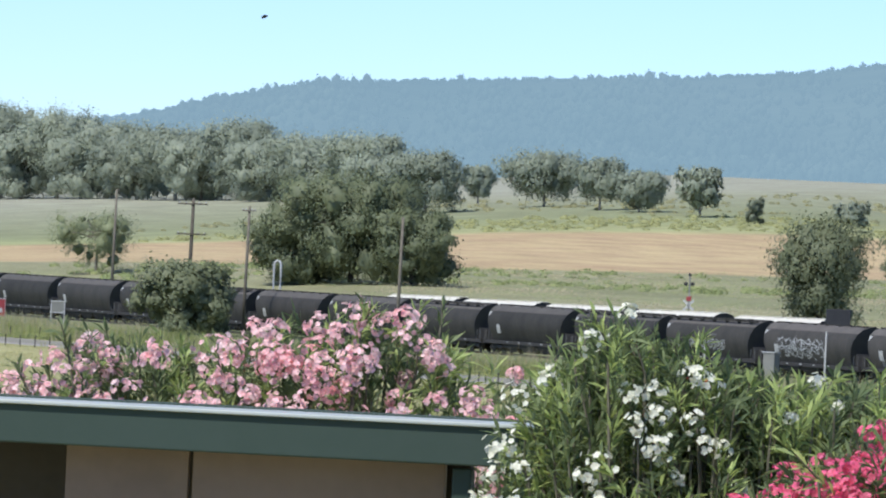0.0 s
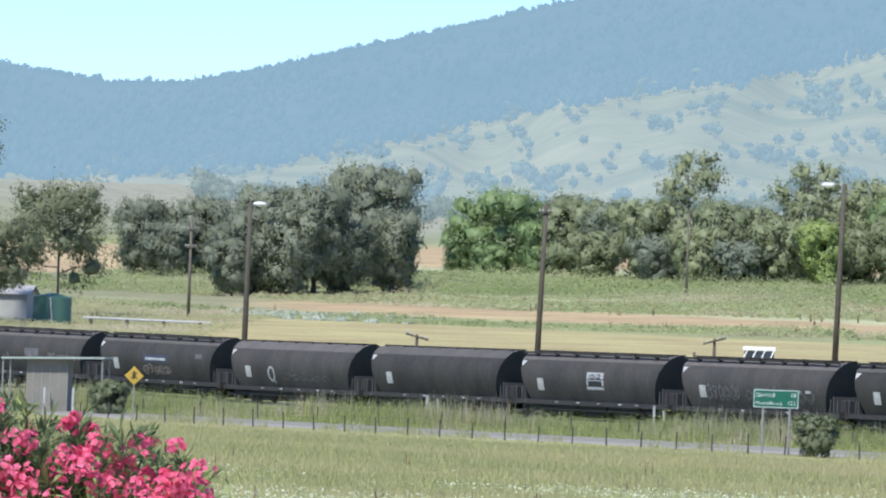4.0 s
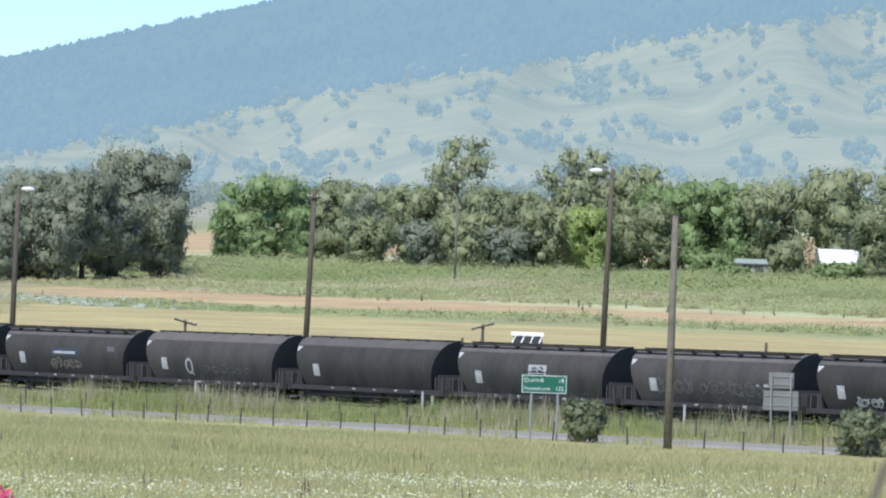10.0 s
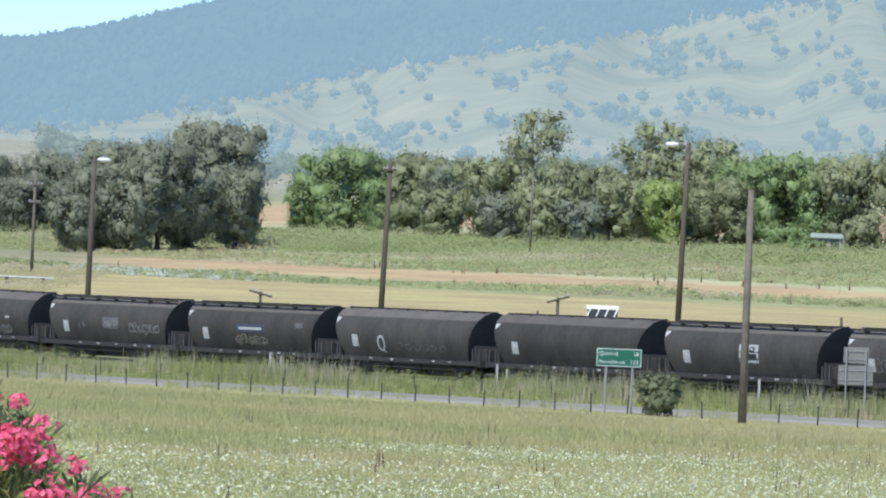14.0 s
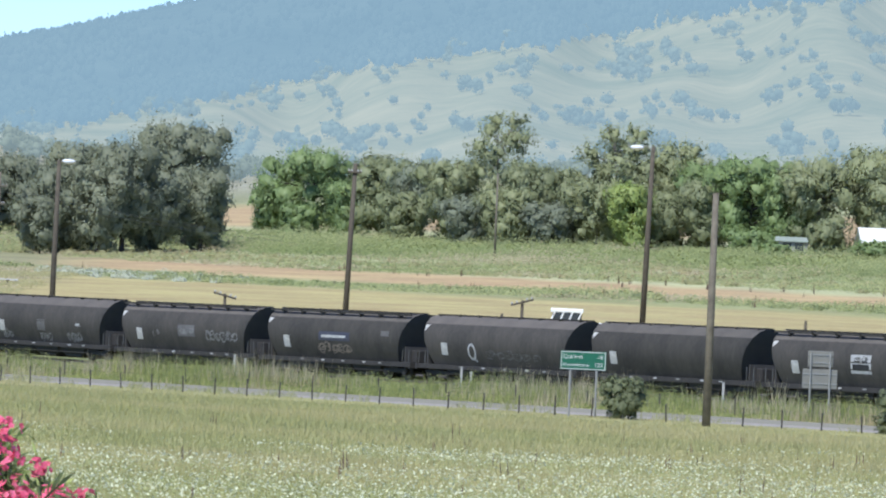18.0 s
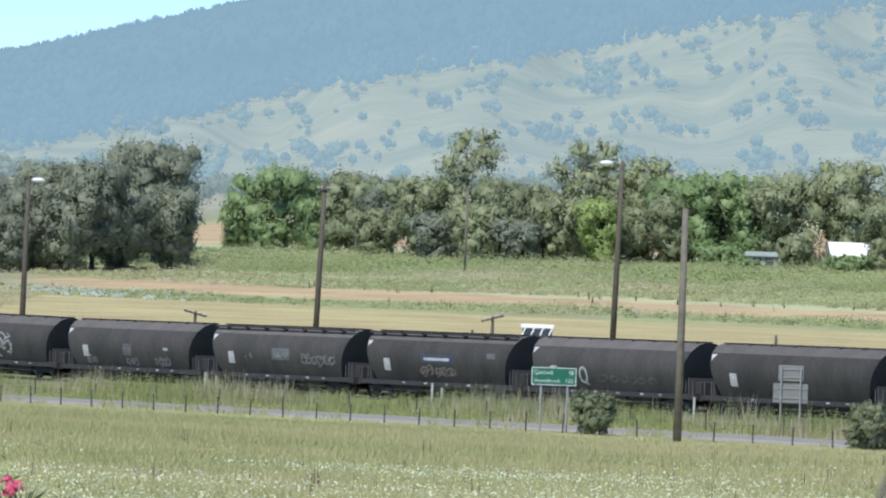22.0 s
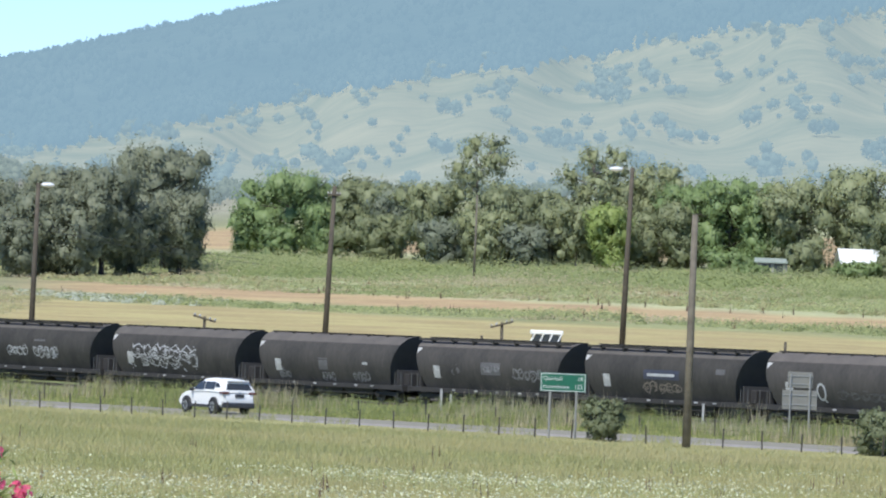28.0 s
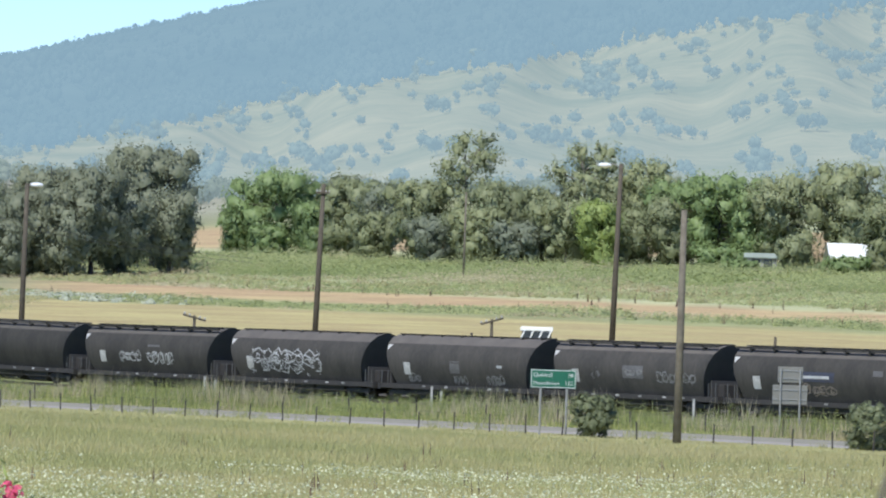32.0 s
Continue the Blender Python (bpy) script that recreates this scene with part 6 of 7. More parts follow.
        x, y = x[ok], y[ok]
        rad = rng.uniform(*size, (len(x), 1))
        mounds(name, np.column_stack([x, y, ground_z(x, y)]), rad, M[mat], lab, leaf=0.13)
    # a pale patch of thistles, brown seed stalks and dark dock along the strips
    x = rng.normal(-31.5, 4.5, 130)
    y = 358.5 - 1.327 * x + rng.normal(166.0, 4.5, 130)
    mounds("thistle_patch", np.column_stack([x, y, ground_z(x, y)]), rng.uniform(0.3, 0.8, (130, 1)), M["thistle"], "pale grey-green patch of thistles in the paddock")
    for name, q0, q1, count, h, wide, mat, lab in (("seed_stalks", 234, 262, 900, 0.85, 0.035, "stalk_brown", "brown seeding dock stalks among the pale weeds"), ("dock_stalks", 168, 184, 60, 0.95, 0.055, "dead_stalk", "dark dead dock stalks along a field fence")):
        x = rng.uniform(-60, 90, count)
        y = rng.uniform(q0, q1, count) + 6 * np.sin(x * 0.07) + 358.5 - 1.327 * x
        ok = lumpy(x, y, 0.1) + rng.normal(0, 0.7, count) > -0.2
        x, y = x[ok], y[ok]
        blades(name, np.column_stack([x, y, ground_z(x, y)]), rng.uniform(0.6, 1.1, len(x)) * h, 4, wide, 0.14, M[mat], lab, droop=0.12)
    d = np.array([(x, 560 + 0 * x) for x in rng.uniform(-25, 70, 40)])
    y = 215 + 358.5 - 1.327 * d[:, 0] + rng.normal(0, 6, 40) + 10
    blades("field_dead_stalks", np.column_stack([d[:, 0], y, ground_z(d[:, 0], y)]), np.full(40, 0.8), 3, 0.06, 0.1, M["dead_stalk"], "dark dead weed stalks in the far paddock", droop=0.12)


# ---- garden shrubs ----
def oleander(name, y, outline, depth, petal, label, tips=420, hubs=40, seed=1, bare=None, young=0.25, per_cluster=12, reach=0.06, stray=0.03, bloom=1.0):
    """A dense shrub: outline gives (x, top height) pairs."""
    r = np.random.default_rng(seed)
    xs, tops = [a for a, b in outline], [b for a, b in outline]
    xc = (xs[0] + xs[-1]) / 2
    g = gz(xc, y)
    root = thing(name, pose(xc, y, g), label, "shrub", "oleanders")
    bm = bmesh.new()
    T, U, B = [], [], []
    hub = []
    while len(hub) < hubs:
        x = r.uniform(xs[0], xs[-1])
        if bare is None or not (bare[0] < x < bare[1]) or r.uniform() < 0.12:
            k = r.uniform(0, 1) ** 1.2
            dy = -depth * math.sqrt(k) * r.uniform(0.75, 1.08) + (r.uniform(0, 0.8) if r.uniform() < 0.2 else 0)
            hub.append((x - xc, dy - 0.10, np.interp(x, xs, tops) - g + 0.02 - k * 1.2 + r.normal(0, 0.03)))
    hub = np.array(hub)
    while len(T) < tips:
        x = r.uniform(xs[0], xs[-1])
        top = np.interp(x, xs, tops)
        k = r.uniform(0, 1) ** 1.5
        dy = r.uniform(-0.95 * math.sqrt(k), 0.8) * depth
        z = top - k * 1.3 + r.normal(0, 0.04)
        if r.uniform() < 0.04:
            z = top + r.uniform(0.02, 0.10)
        T.append((x - xc, dy, z - g))
        out = Vector(((x - xc) * 0.35, dy * 0.5 - 0.25, 1.2)) + Vector(r.normal(0, 0.35, 3))
        U.append(out.normalized())
        B.append(r.uniform() < stray)
    for i in range(0, tips, 2):
        t, u = Vector(T[i]), U[i]
        base = Vector((t.x * 0.35, t.y * 0.4, 0.0))
        mid = Vector((t.x * 0.75, t.y * 0.8, t.z * 0.62))
        add_tube(bm, [base, mid, t - u * 0.15, t], [0.014, 0.010, 0.006, 0.004], 4, caps=False)
    tagged(part("stem_mass", bm, M["stem"], root), kind="stuff")
    T, U, B = np.array(T), np.array([tuple(u) for u in U]), np.array(B)
    # leaves in whorls down each shoot
    per = 34
    n = tips * per
    t = np.repeat(T, per, 0)
    u = np.repeat(U, per, 0)
    down = r.uniform(0, 0.34, (n, 1))
    c = t - u * down
    side = r.normal(size=(n, 3))
    side -= (side * u).sum(1, keepdims=True) * u
    side /= np.linalg.norm(side, axis=1, keepdims=True)
    way = side + u * r.uniform(0.5, 2.2, (n, 1))
    way[:, 2] -= 0.15
    way /= np.linalg.norm(way, axis=1, keepdims=True)
    ln = r.uniform(0.07, 0.135, (n, 1))
    wd = np.cross(way, u + r.normal(0, 0.25, (n, 3)))
    wd /= np.linalg.norm(wd, axis=1, keepdims=True)
    wd *= ln * 0.075
    sagv = np.zeros((n, 3))
    sagv[:, 2] = -ln[:, 0] * r.uniform(0, 0.22, n)
    v = np.stack([c, c + way * ln * 0.5 + wd, c + way * ln + sagv, c + way * ln * 0.5 - wd], 1).reshape(-1, 3)
    young_leaf = np.repeat(r.uniform(size=tips) < young, per)
    f = np.arange(n * 4).reshape(-1, 4)
    tagged(sheet("leaves", mesh_np("leaves", v, f, [M["leaf_ole"], M["leaf_ole_young"]], young_leaf.astype(int)), root), kind="stuff")
    if petal:
        heads = np.concatenate([T[B] + U[B] * 0.05, hub])
        h = len(heads)
        big = r.uniform(0.6, 1.25, (h, 1)) * reach
        big[: B.sum()] *= 0.6
        dome = r.normal(size=(h * per_cluster, 3)) + np.array([0, -0.45, 0.55])
        dome /= np.linalg.norm(dome, axis=1, keepdims=True)
        fl = np.repeat(heads, per_cluster, 0) + dome * np.repeat(big, per_cluster, 0) * r.uniform(0.6, 1.05, (h * per_cluster, 1)) * np.array([1, 1, 0.85])
        m = len(fl)
        nrm = dome + r.normal(size=(m, 3)) * 0.35
        nrm /= np.linalg.norm(nrm, axis=1, keepdims=True)
        e1 = np.cross(nrm, r.normal(size=(m, 3)))
        e1 /= np.linalg.norm(e1, axis=1, keepdims=True)
        e2 = np.cross(nrm, e1)
        rad = r.uniform(0.017, 0.026, (m, 1)) * bloom
        vs = []
        for k in range(5):
            a = 2 * math.pi * k / 5
            d = e1 * math.cos(a) + e2 * math.sin(a)
            s = e1 * math.cos(a + math.pi / 2) + e2 * math.sin(a + math.pi / 2)
            vs.append(np.stack([fl, fl + d * rad * 0.7 + s * rad * 0.5 + nrm * rad * 0.25, fl + d * rad * 1.15 + nrm * rad * 0.2, fl + d * rad * 0.7 - s * rad * 0.5 + nrm * rad * 0.35], 1))
        v = np.stack(vs, 1).reshape(-1, 3)
        tagged(sheet("blossom", mesh_np("blossom", v, np.arange(len(v)).reshape(-1, 4), [M[petal]]), root), kind="stuff")
    return root


def carport():
    """Green-edged flat roof over a tan wall, below the verandah."""
    x0, x1, y, top = -10.5, -5.545, 28.0, 3.79
    g = gz(-8, y)
    root = thing("carport", pose(x1, y, g), "flat-roofed carport with dark green fascia and tan wall", "carport")
    w, t = x1 - x0, top - g
    bm = bmesh.new()
    add_box(bm, -w, -0.02, 0.03, 1.55, t - 0.035, t + 0.0)
    part("roof", bm, M["roof_white"], root, "pale steel roof sheet")
    part("fascia", box(-w, 0.0, -0.02, 0.03, t - 0.185, t + 0.012, 0.008), M["green_steel"], root, "dark green steel fascia")
    part("gutter_lip", box(-w, 0.0, -0.045, -0.02, t - 0.004, t + 0.016, 0.006), M["roof_white"], root, "pale gutter edge catching the light")
    part("side_fascia", box(-0.03, 0.02, 0.03, 1.5, t - 0.185, t - 0.01, 0.008), M["green_steel"], root)
    part("back_cap", box(-w, 0.05, 1.5, 1.56, t - 0.03, t + 0.012, 0.006), M["green_steel"], root)
    for xx, yy in ((-0.27, 0.08), (-w + 0.2, 0.08), (-0.27, 1.3)):
        part("post", box(xx - 0.045, xx + 0.045, yy, yy + 0.09, 0, t - 0.2, 0.008), M["green_steel"], root)
    for p0, p1 in ((2.68, 3.28), (3.30, 4.52)):
        part("wall_panel", box(-w + p0, -w + p1, 0.5, 0.54, 0, t - 0.04, 0.005), M["tan_wall"], root)
    # these walls carry the carport's inner shade in their colour
    part("back_wall", box(-w, -0.5, 1.4, 1.46, 0, t - 0.04), M["brown_shade_wall"], root)
    part("side_wall", box(-w + 0.02, -w + 0.1, 0.5, 1.4, 0, t - 0.04), M["brown_shade_wall"], root)


def garden_fence():
    y = 50.0
    root = thing("steel_fence", pose(0, y, gz(0, y) - 0.02, 0, 0, 0), "green corrugated steel garden fence", "fence")
    for k in range(64):
        x = -7.5 + k * 0.2
        part("fence_sheet", prism([(-0.1, 0.0), (-0.07, -0.035), (0.03, -0.035), (0.06, 0.0), (0.1, 0.0), (0.1, 0.01), (0.06, 0.01), (0.03, -0.025), (-0.07, -0.025), (-0.1, 0.01)], 1.74, "y"), M["fence_green"], root).matrix_basis = pose(x, 0, 0.87, 90, 0, 0) @ Matrix.Diagonal((1, 1, -1, 1))
    part("top_rail", box(-7.6, 5.4, 0.012, 0.05, 1.68, 1.745, 0.01), M["fence_green"], root)


def chime_at(dx):
    return pose((0.551 + dx) * 0.55, 5.97 * 0.55, EYE.z + 0.042 * 0.55)


def vine():
    """A bare vine climbing near the verandah and a hanging metal tube."""
    y = 6.0
    pts = [(0.285, 0.9), (0.345, 2.5), (0.398, 3.75), (0.426, 4.14), (0.440, 4.184), (0.463, 4.229), (0.470, 4.246), (0.484, 4.301), (0.502, 4.351), (0.515, 4.362), (0.534, 4.356), (0.548, 4.40), (0.563, 4.462), (0.573, 4.507), (0.597, 4.573), (0.62, 4.75), (0.60, 5.0)]
    near = 0.55
    root = thing("vine", pose(0, y * near, EYE.z * (1 - near)) @ Matrix.Scale(near, 4), "bare dark twisted vine stem beside the verandah", "vine")
    r = np.random.default_rng(5)
    path = [(a, r.normal(0, 0.004), b) for a, b in pts]
    part("stem", tube(path, [0.0041, 0.0041, 0.0034, 0.0034, 0.0031, 0.0041, 0.0051, 0.0037, 0.0037, 0.0037, 0.0027, 0.0020, 0.0027, 0.0034, 0.0027, 0.0027, 0.0020], 7), M["twig"], root, smooth_angle=70)
    part("knot", tube([(0.462, 0, 4.225), (0.472, 0, 4.245), (0.474, -0.003, 4.265)], [0.004, 0.0075, 0.004], 7), M["twig"], root)
    part("side_shoot", tube([(0.466, 0, 4.24), (0.477, 0, 4.225), (0.479, 0, 4.212)], [0.005, 0.004, 0.002], 5), M["twig"], root)
    part("side_shoot", tube([(0.573, 0, 4.57), (0.60, 0, 4.58)], [0.004, 0.003], 5), M["twig"], root)
    ch = thing("wind_chime", chime_at(0.0) @ Matrix.Scale(near, 4), "dull grey metal chime tube hanging on a cord", "wind chime")
    part("chime_tube", tube([(0.010, 0, 0), (-0.016, 0, 0.75)], [0.0150, 0.0185], 14), M["tube_grey"], ch, smooth_angle=60)
    part("chime_tube", tube([(0.055, 0.03, 0.24), (0.055, 0.03, 0.75)], 0.015, 14), M["tube_grey"], ch, smooth_angle=60)
    part("cord", tube([(0, 0, 0.75), (0.02, 0.01, 1.0)], 0.003, 5), M["wire"], ch)
    part("disc", tube([(0.03, 0.015, 1.0), (0.03, 0.015, 1.02)], 0.08, 16), M["pole_dark"], ch)
    part("hanger", tube([(0.03, 0.015, 1.02), (0.03, 0.015, 1.5)], 0.003, 5), M["wire"], ch)
    bm = thing("verandah_beam", pose(0, 3.3, EYE.z + 1.542 * near), "plain timber verandah beam overhead", "beam", kind="structure")
    part("beam", box(-3.5, 3.5, -0.06, 0.06, 0.0, 0.2, 0.01), M["pole"], bm)
    for x in (-3.4, 3.4):
        part("beam_post", box(x - 0.06, x + 0.06, -0.06, 0.06, -4.4, 0.0, 0.01), M["pole"], bm)
    return ch


def make_bird():
    root = thing("bird", Matrix(), "small dark bird flying over the paddocks", "bird")
    bm = bmesh.new()
    bmesh.ops.create_uvsphere(bm, u_segments=10, v_segments=6, radius=0.1, matrix=Matrix.Diagonal((1.8, 0.7, 0.7, 1)))
    part("body", bm, M["black"], root, smooth_angle=60)
    for s in (-1, 1):
        bm = bmesh.new()
        vs = [bm.verts.new(q) for q in ((0.08, s * 0.04, 0.02), (-0.08, s * 0.04, 0.02), (-0.1, s * 0.2, 0.08), (-0.05, s * 0.36, 0.05), (0.06, s * 0.2, 0.09))]
        bm.faces.new(vs)
        r = bmesh.ops.extrude_face_region(bm, geom=list(bm.faces))
        bmesh.ops.translate(bm, verts=[v for v in r["geom"] if isinstance(v, bmesh.types.BMVert)], vec=(0, 0, 0.012))
        part("wing", bm, M["black"], root)
    return root


# ---- build: setting ----
build_ground()
build_road()
build_railway(0.0, "ballast")
build_railway(-9.0, "siding_ballast")
build_hill()

# ---- build: things ----
build_train()
build_parked()
build_cars()
BIRD = make_bird()

power_pole(10.0, 259, 9.75, 0.165, (0.0, 0), (), "pole", "grey weathered timber power pole beside the road")
power_pole(-55.8, 417, 11.15, 0.16, (0.1, 0), ((10.8, 1.1, 2),), "pole")
power_pole(-132.5, 520, 11.7, 0.18, (0.1, 0), ((11.2, 1.3, 0), (8.6, 1.3, 0)), "pole_dark", "old timber railway telegraph pole with two crossarms")
power_pole(-127.5, 520, 11.2, 0.14, (0.1, 0), ((10.8, 0.6, 0),), "pole")
power_pole(-103.0, 470, 10.6, 0.14, (0.1, 0), (), "pole")
power_pole(-160.8, 600, 11.6, 0.15, (0.1, 0), (), "pole")
power_pole(-42.9, 560, 9.3, 0.14, (0.0, 0), ((8.0, 0.7, 0), (6.4, 0.5, 0)), "pole")
power_pole(-66.0, 560, 9.5, 0.14, (0.2, 0), ((9.3, 0.8, 10),), "pole_dark")
power_pole(-60.9, 500, 8.4, 0.13, (0.0, 0), (), "pole")
power_pole(2.2, 640, 9.0, 0.12, (0.0, 0), (), "pole")
power_pole(39.95, 480, 15.2 - gz(39.95, 480), 0.13, (0.0, 0), ((14.9 - gz(39.95, 480), 0.5, 0),), "pole")
power_pole(35.1, 400, 7.2 - gz(35.1, 400), 0.11, (0, 0), (), "pole_dark", "short dark timber post")
power_line((-66.0, 560.0, gz(-66.0, 560) + 9.3), (-42.9, 560.0, gz(-42.9, 560) + 8.0), 0.6)
power_line((-42.9, 560.0, gz(-42.9, 560) + 8.0), (-17.0, 556.0, 10.4), 0.5)
yard_lamp(-29.0, 430, 13.7, 0.1, 0.6)
power_pole(-8.6, 425, 14.2 - gz(-8.6, 425), 0.2, (0.3, 0), ((13.6 - gz(-8.6, 425), 0.45, 0),), "pole_dark", "tall dark timber pole beyond the railway")
yard_lamp(11.6, 420, 16.1, 0.25, -1.0)
for x, y, h, tilt in ((-15.8, 399, 4.4, 14), (3.3, 400, 3.4, -16)):
    power_pole(x, y, h, 0.12, (0, 0), ((h - 0.15, 0.75, tilt),), "pole_dark", "short old timber signal post with a tilted arm")
for x, y, h in ((2.0, 396, 2.8), (21.4, 397, 1.7)):
    power_pole(x, y, h, 0.11, (0, 0), (), "pole_dark", "short dark timber post")
distance_sign()
back_sign()
warning_sign()
bus_shelter()
white_pole()
crossing_signal()
loop_frame()
signal_box_bits()
trackside_boards()
build_buildings()
pipe_stack()
parked_ute()

# ---- build: trees ----
tree(-41.9, 656, 11.9, 7.0, "round", "dark", 1, 1.3)
tree(-37.1, 656, 11.9, 7.0, "round", "dark", 2, 1.3)
tree(-31.5, 676, 13.9, 9.2, "round", "dark", 3, 1.3)
tree(-19.4, 737, 10.4, 10.9, "round", "green", 4, 1.4, label="dense dark green broad-crowned tree")
tree(-20.2, 731, 3.8, 5.3, "bush", "green", 5, 1.0, label="bright green shrub under the trees", name="bush")
tree(-10.9, 726, 9.8, 6.8, "round", "gum", 6, 1.3)
tree(-6.4, 717, 9.0, 5.0, "gum", "grey", 7, 1.0)
tree(2.5, 700, 14.9, 6.0, "tall", "gum", 8, 1.2)
tree(-2.5, 703, 9.5, 6.5, "round", "gum", 40, 1.2)
tree(6.1, 692, 9.4, 6.5, "round", "gum", 9, 1.2)
tree(11.0, 691, 8.8, 6.0, "round", "gum", 10, 1.2)
tree(15.8, 690, 13.8, 7.0, "tall", "gum", 11, 1.2)
tree(17.0, 676, 7.4, 4.8, "round", "lime", 12, 1.3, label="bright lime green young tree")
tree(22.6, 688, 11.9, 6.0, "tall", "gum", 13, 1.2)
tree(29.9, 678, 10.5, 9.6, "round", "green", 14, 1.0, label="fresh green leafy tree")
tree(30.0, 674, 2.8, 8.0, "bush", "green", 15, 1.0, label="low spreading green shrub", name="bush")
tree(37.2, 674, 10.5, 8.4, "round", "gum", 16, 1.2)
tree(43.8, 674, 11.7, 7.5, "round", "gum", 17, 1.2)
tree(49.2, 640, 12.4, 6.8, "round", "gum", 18, 1.2)
tree(52.5, 623, 12.7, 6.8, "round", "dark", 19, 1.2)
tree(59.4, 595, 12.2, 7.0, "round", "gum", 20, 1.2)
tree(66.0, 600, 12.0, 8.0, "round", "gum", 41, 1.1)
tree(-61.7, 735, 9.8, 7.5, "round", "dark", 21, 1.3)
tree(-54.0, 735, 9.8, 8.5, "round", "dark", 22, 1.3)
tree(-46.5, 735, 10.4, 7.5, "round", "dark", 23, 1.3)
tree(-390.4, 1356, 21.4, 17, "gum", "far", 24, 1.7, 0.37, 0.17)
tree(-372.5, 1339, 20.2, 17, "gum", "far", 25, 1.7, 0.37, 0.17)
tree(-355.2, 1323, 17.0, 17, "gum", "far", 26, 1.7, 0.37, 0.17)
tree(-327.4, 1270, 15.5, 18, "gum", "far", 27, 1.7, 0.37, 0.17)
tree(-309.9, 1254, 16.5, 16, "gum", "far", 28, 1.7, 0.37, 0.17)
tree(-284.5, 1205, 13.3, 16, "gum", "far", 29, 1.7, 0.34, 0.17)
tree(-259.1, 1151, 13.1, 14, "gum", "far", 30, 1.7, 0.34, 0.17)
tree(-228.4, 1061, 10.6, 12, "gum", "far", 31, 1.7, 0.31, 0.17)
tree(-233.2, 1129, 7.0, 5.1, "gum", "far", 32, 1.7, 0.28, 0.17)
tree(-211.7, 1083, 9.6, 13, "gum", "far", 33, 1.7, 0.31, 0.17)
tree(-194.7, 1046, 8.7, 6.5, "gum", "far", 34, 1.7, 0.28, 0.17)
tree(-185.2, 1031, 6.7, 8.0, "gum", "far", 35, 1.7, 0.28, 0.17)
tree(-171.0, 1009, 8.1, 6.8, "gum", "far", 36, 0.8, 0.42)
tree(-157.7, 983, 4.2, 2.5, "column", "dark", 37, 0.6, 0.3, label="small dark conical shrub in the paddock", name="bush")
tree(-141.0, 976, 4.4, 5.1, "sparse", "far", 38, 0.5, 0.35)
tree(-179.0, 661, 6.9, 8.4, "gum", "gum", 39, 1.0, 0.13, 0.17, label="sparse twiggy grey-green tree")
tree(-141.4, 622, 11.0, 16.0, "round", "bush", 42, 2.6, 0.2, label="large dense dark green tree beside the railway")
tree(-134.2, 618, 7.6, 9.0, "round", "bush", 43, 2.0, 0.2, label="dense dark green tree beside the railway")
tree(-147.0, 622, 7.5, 11.0, "round", "bush", 44, 2.0, 0.2, label="dense dark green tree beside the railway")
tree(-131.3, 515, 6.2, 8.5, "bush", "yard", 45, 1.8, 0.22, label="broad dark green bush in front of the railway", name="bush")
tree(-71.7, 480, 11.4, 5.8, "gum", "yard", 46, 2.2, 0.17, 0.15)
tree(-71.2, 545, 8.6, 9.0, "round", "yard", 47, 1.5, 0.2)
tree(-57.7, 512, 17.4, 4.0, "tall", "yard", 48, 2.0, 0.16, 0.105, label="tall slender gum tree with an open crown")
tree(-53.3, 545, 12.2, 8.6, "tall", "yard", 49, 2.2, 0.16, 0.14)
tree(6.7, 269, 1.9, 1.7, "bush", "bush", 50, 0.8, 0.08, label="small round dark green bush by the road", name="bush")
tree(18.2, 258, 2.0, 2.4, "bush", "bush", 51, 0.9, 0.08, label="rounded dark green bush with pale flowers by the road", name="bush")
tree(-28.6, 322, 1.9, 1.9, "bush", "bush", 52, 0.8, 0.09, label="small dark green bush beside a warning sign", name="bush")
tree(-45.6, 375, 1.7, 2.2, "bush", "bush", 53, 0.7, 0.09, label="low green bush beside the road", name="bush")
tree(-120.5, 470, 1.8, 2.4, "bush", "bush", 54, 0.7, 0.1, label="low green bush beside the road", name="bush")
for x, y, h, w, lf, sd in ((-45.5, 652, 6.0, 6.0, "dark", 60), (-34.5, 660, 8.5, 6.0, "dark", 61), (-39.5, 652, 9.5, 6.5, "dark", 62), (-29.2, 664, 9.0, 6.0, "dark", 63), (18.8, 690, 9.8, 6.5, "gum", 101), (25.6, 684, 9.6, 6.0, "green", 102), (-7.6, 712, 5.5, 6.0, "gum", 103), (-24.0, 738, 6.5, 5.0, "green", 104), (-43.8, 654, 9.0, 6.5, "dark", 105), (31.5, 684, 9.0, 7.0, "gum", 106), (-14.5, 728, 6.5, 6.0, "green", 64), (-0.5, 694, 5.5, 6.0, "grey", 65),
                          (8.5, 686, 5.0, 6.5, "grey", 66), (4.0, 688, 6.5, 6.0, "gum", 67), (13.5, 684, 7.5, 6.0, "gum", 68), (20.0, 682, 6.5, 6.5, "gum", 69), (25.5, 680, 8.0, 6.5, "gum", 70), (33.8, 676, 8.5, 6.5, "green", 71),
                          (37.0, 657, 3.6, 3.6, "gum", 72), (46.3, 648, 7.5, 4.6, "gum", 107), (51.0, 628, 8.5, 6.0, "gum", 73), (55.5, 612, 9.0, 6.5, "dark", 74), (63.0, 588, 6.0, 6.0, "dark", 75), (-57.8, 728, 7.0, 7.0, "dark", 76), (-50.0, 728, 7.0, 7.0, "dark", 77)):
    tree(x, y, h, w, "round", lf, sd, 1.2, label="bushy gum sapling filling the row of trees")
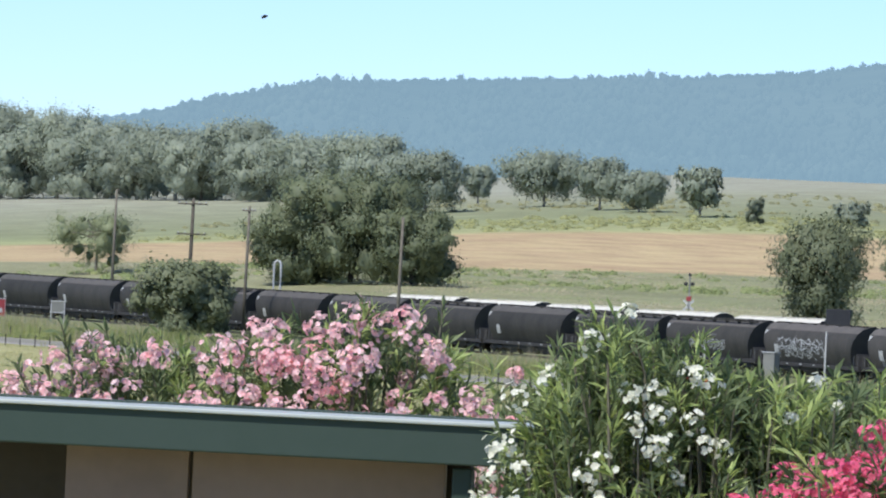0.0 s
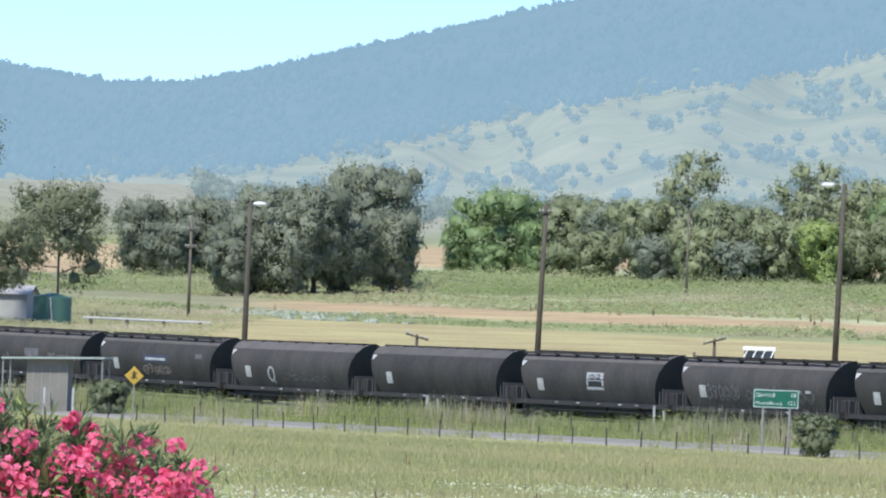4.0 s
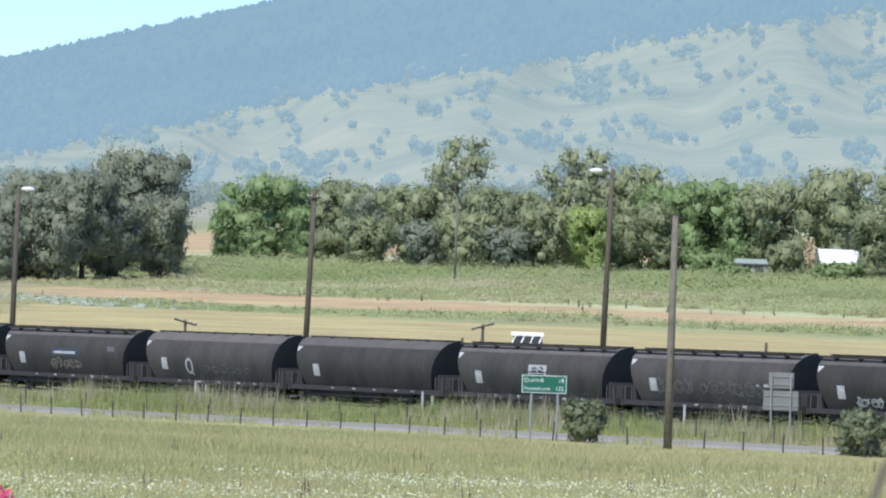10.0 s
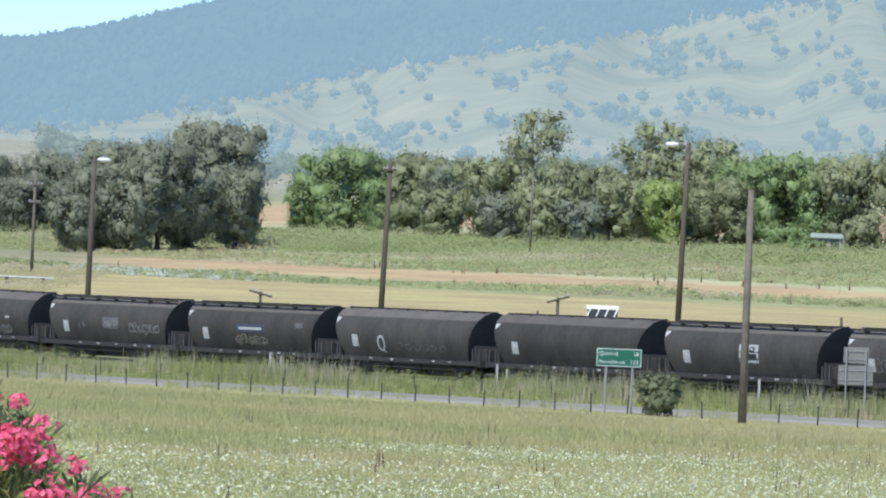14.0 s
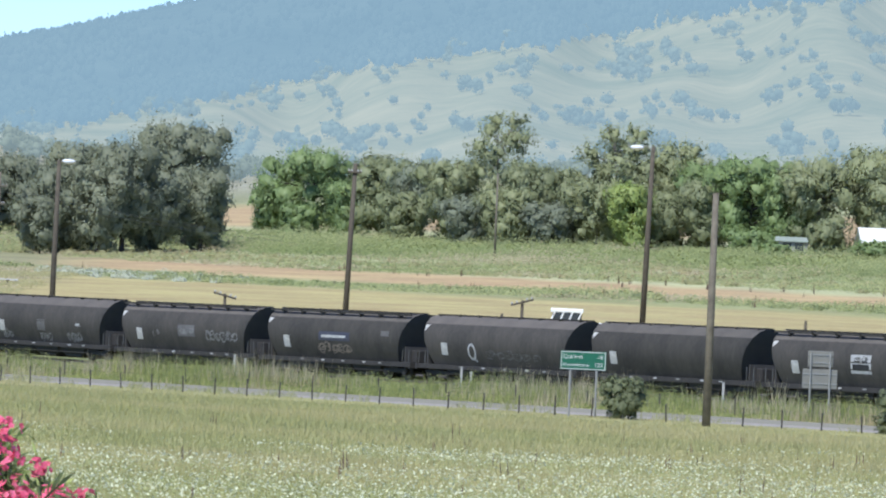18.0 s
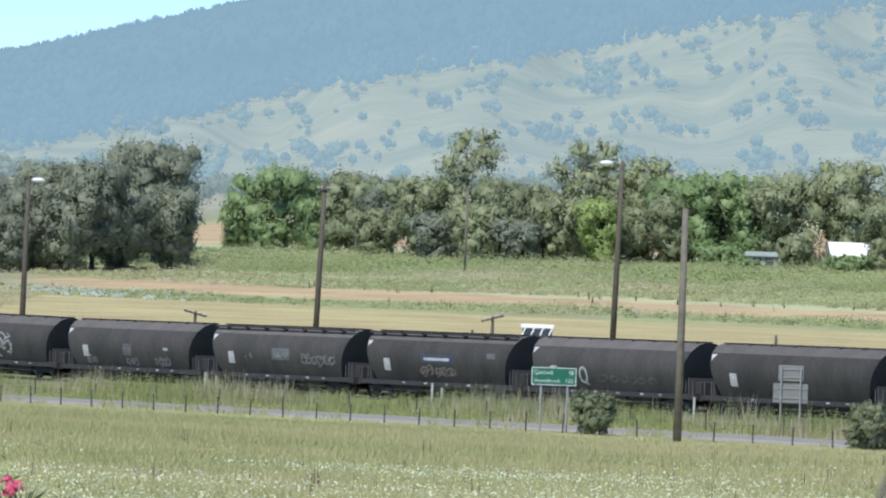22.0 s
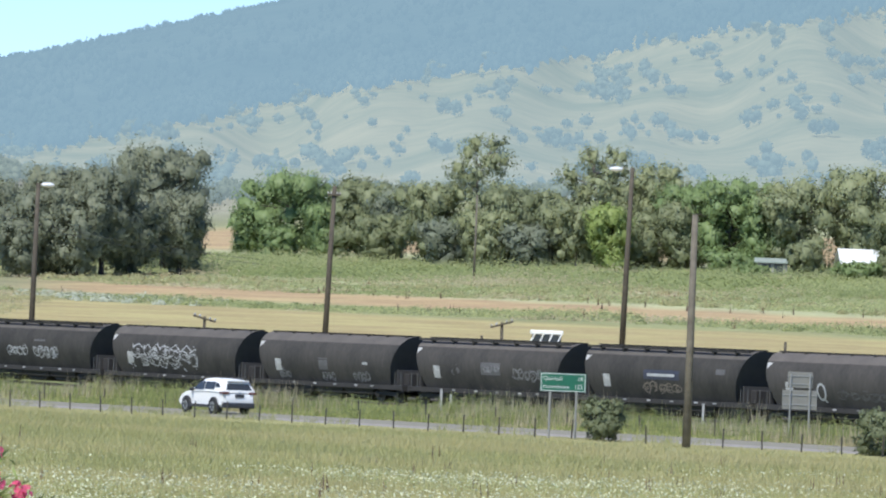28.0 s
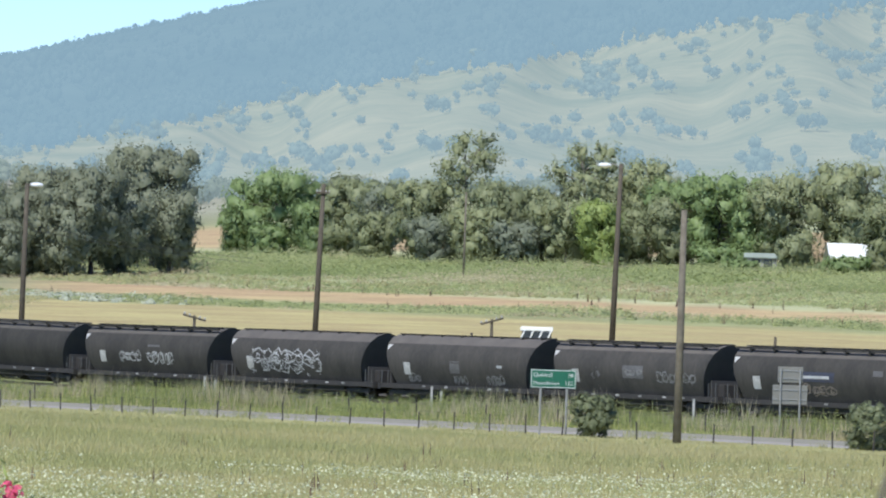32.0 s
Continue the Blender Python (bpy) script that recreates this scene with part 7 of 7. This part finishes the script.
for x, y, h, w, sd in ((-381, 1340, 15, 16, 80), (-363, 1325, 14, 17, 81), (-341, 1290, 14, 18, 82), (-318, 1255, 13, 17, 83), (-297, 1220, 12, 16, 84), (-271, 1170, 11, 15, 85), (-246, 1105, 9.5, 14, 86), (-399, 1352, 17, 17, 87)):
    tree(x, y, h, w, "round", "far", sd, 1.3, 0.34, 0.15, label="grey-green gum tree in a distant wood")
tree(-60.6, 508, 9.6, 7.0, "tall", "yard", 90, 2.0, 0.16, 0.12, label="multi-stemmed gum tree beside a cottage")
tree(-55.4, 511, 9.0, 6.0, "tall", "yard", 91, 2.0, 0.16, 0.125, label="leaning gum tree beside a shed")

tree(42.0, 646, 2.0, 5.0, "bush", "green", 110, 1.0, label="low green shrub before a homestead", name="bush")
tree(31.6, 655, 1.4, 3.6, "bush", "green", 111, 0.9, label="low green shrub before an outbuilding", name="bush")

# ---- build: garden ----
oleander("pink_oleander", 31.0, ((-8.95, 3.62), (-8.45, 4.06), (-8.0, 4.08), (-7.75, 4.02), (-7.45, 4.18), (-7.3, 4.1), (-7.0, 4.26), (-6.7, 4.26), (-6.45, 3.97), (-6.15, 3.82), (-5.9, 3.7)), 0.9, "pink", "pink-flowered oleander shrub in full bloom", 760, 260, 3, per_cluster=20, reach=0.095, stray=0.03, bloom=0.8)
oleander("white_oleander", 27.2, ((-5.5, 3.5), (-5.38, 3.95), (-5.2, 4.2), (-5.0, 4.24), (-4.8, 4.2), (-4.5, 4.1), (-4.2, 4.0), (-4.0, 4.02), (-3.75, 3.98), (-3.5, 3.78)), 0.9, "white_petal", "white-flowered oleander shrub with glossy narrow leaves", 1050, 60, 4, bare=(-4.4, -3.4), young=0.3, per_cluster=14, reach=0.075, stray=0.015, bloom=0.72)
oleander("red_oleander", 26.0, ((-4.44, 3.28), (-4.03, 3.62), (-3.68, 3.84), (-3.41, 3.92), (-3.14, 3.86), (-2.78, 3.93), (-2.51, 3.88), (-2.15, 3.79), (-1.88, 3.62), (-1.54, 3.36)), 0.9, "red", "crimson-flowered oleander shrub in full bloom", 980, 430, 6, per_cluster=20, reach=0.078, stray=0.06, bloom=0.72)
oleander("green_oleander", 28.6, ((-4.35, 3.75), (-4.2, 4.02), (-4.05, 4.11), (-3.9, 4.06), (-3.72, 3.8)), 0.4, None, "leafy oleander shoots without flowers", 120, 1, 9, young=0.75)
carport()
garden_fence()
CHIME = vine()

# ---- build: grass and fences last ----
build_meadow()
build_verges()
fence(ROAD, -55, 215, 9.2, 2.4, 0.82, "low dark steel-post wire fence along the road")
fence(ROAD, -55, 215, -9.5, 5.2, 0.85, "steel-post wire fence along the railway verge")


# ---- what moves ----
def motions():
    for k, w in TRAIN:
        walk(w, [(t, wagon_pose(u + 4.75 + (k - 4) * PITCH)) for t, u in zip(TRAIN_T, TRAIN_U)])
    speed = 13.5
    walk(CARS["suv"], [(t, car_pose(-5.9 + speed * (t - 26.5), 2.4)) for t in np.arange(0, 32.01, 2.0)])
    walk(CARS["sedan"], [(t, car_pose(91.5 + 10.8 * t, 1.9)) for t in np.arange(0, 32.01, 2.0)])

    walk(CHIME, [(t, chime_at(dx)) for t, dx in ((0, 0), (6.5, -0.01), (7, -0.013), (8, -0.02), (9, -0.012), (11, 0), (32, 0))])
    walk(BIRD, [(t, pose(-73.2 + 14 * t, 300.0 + 4 * t, 18.6 + 14 * t - 0.15 * t * t, 0, -25, 20)) for t in np.arange(0, 32.01, 4.0)])


motions()
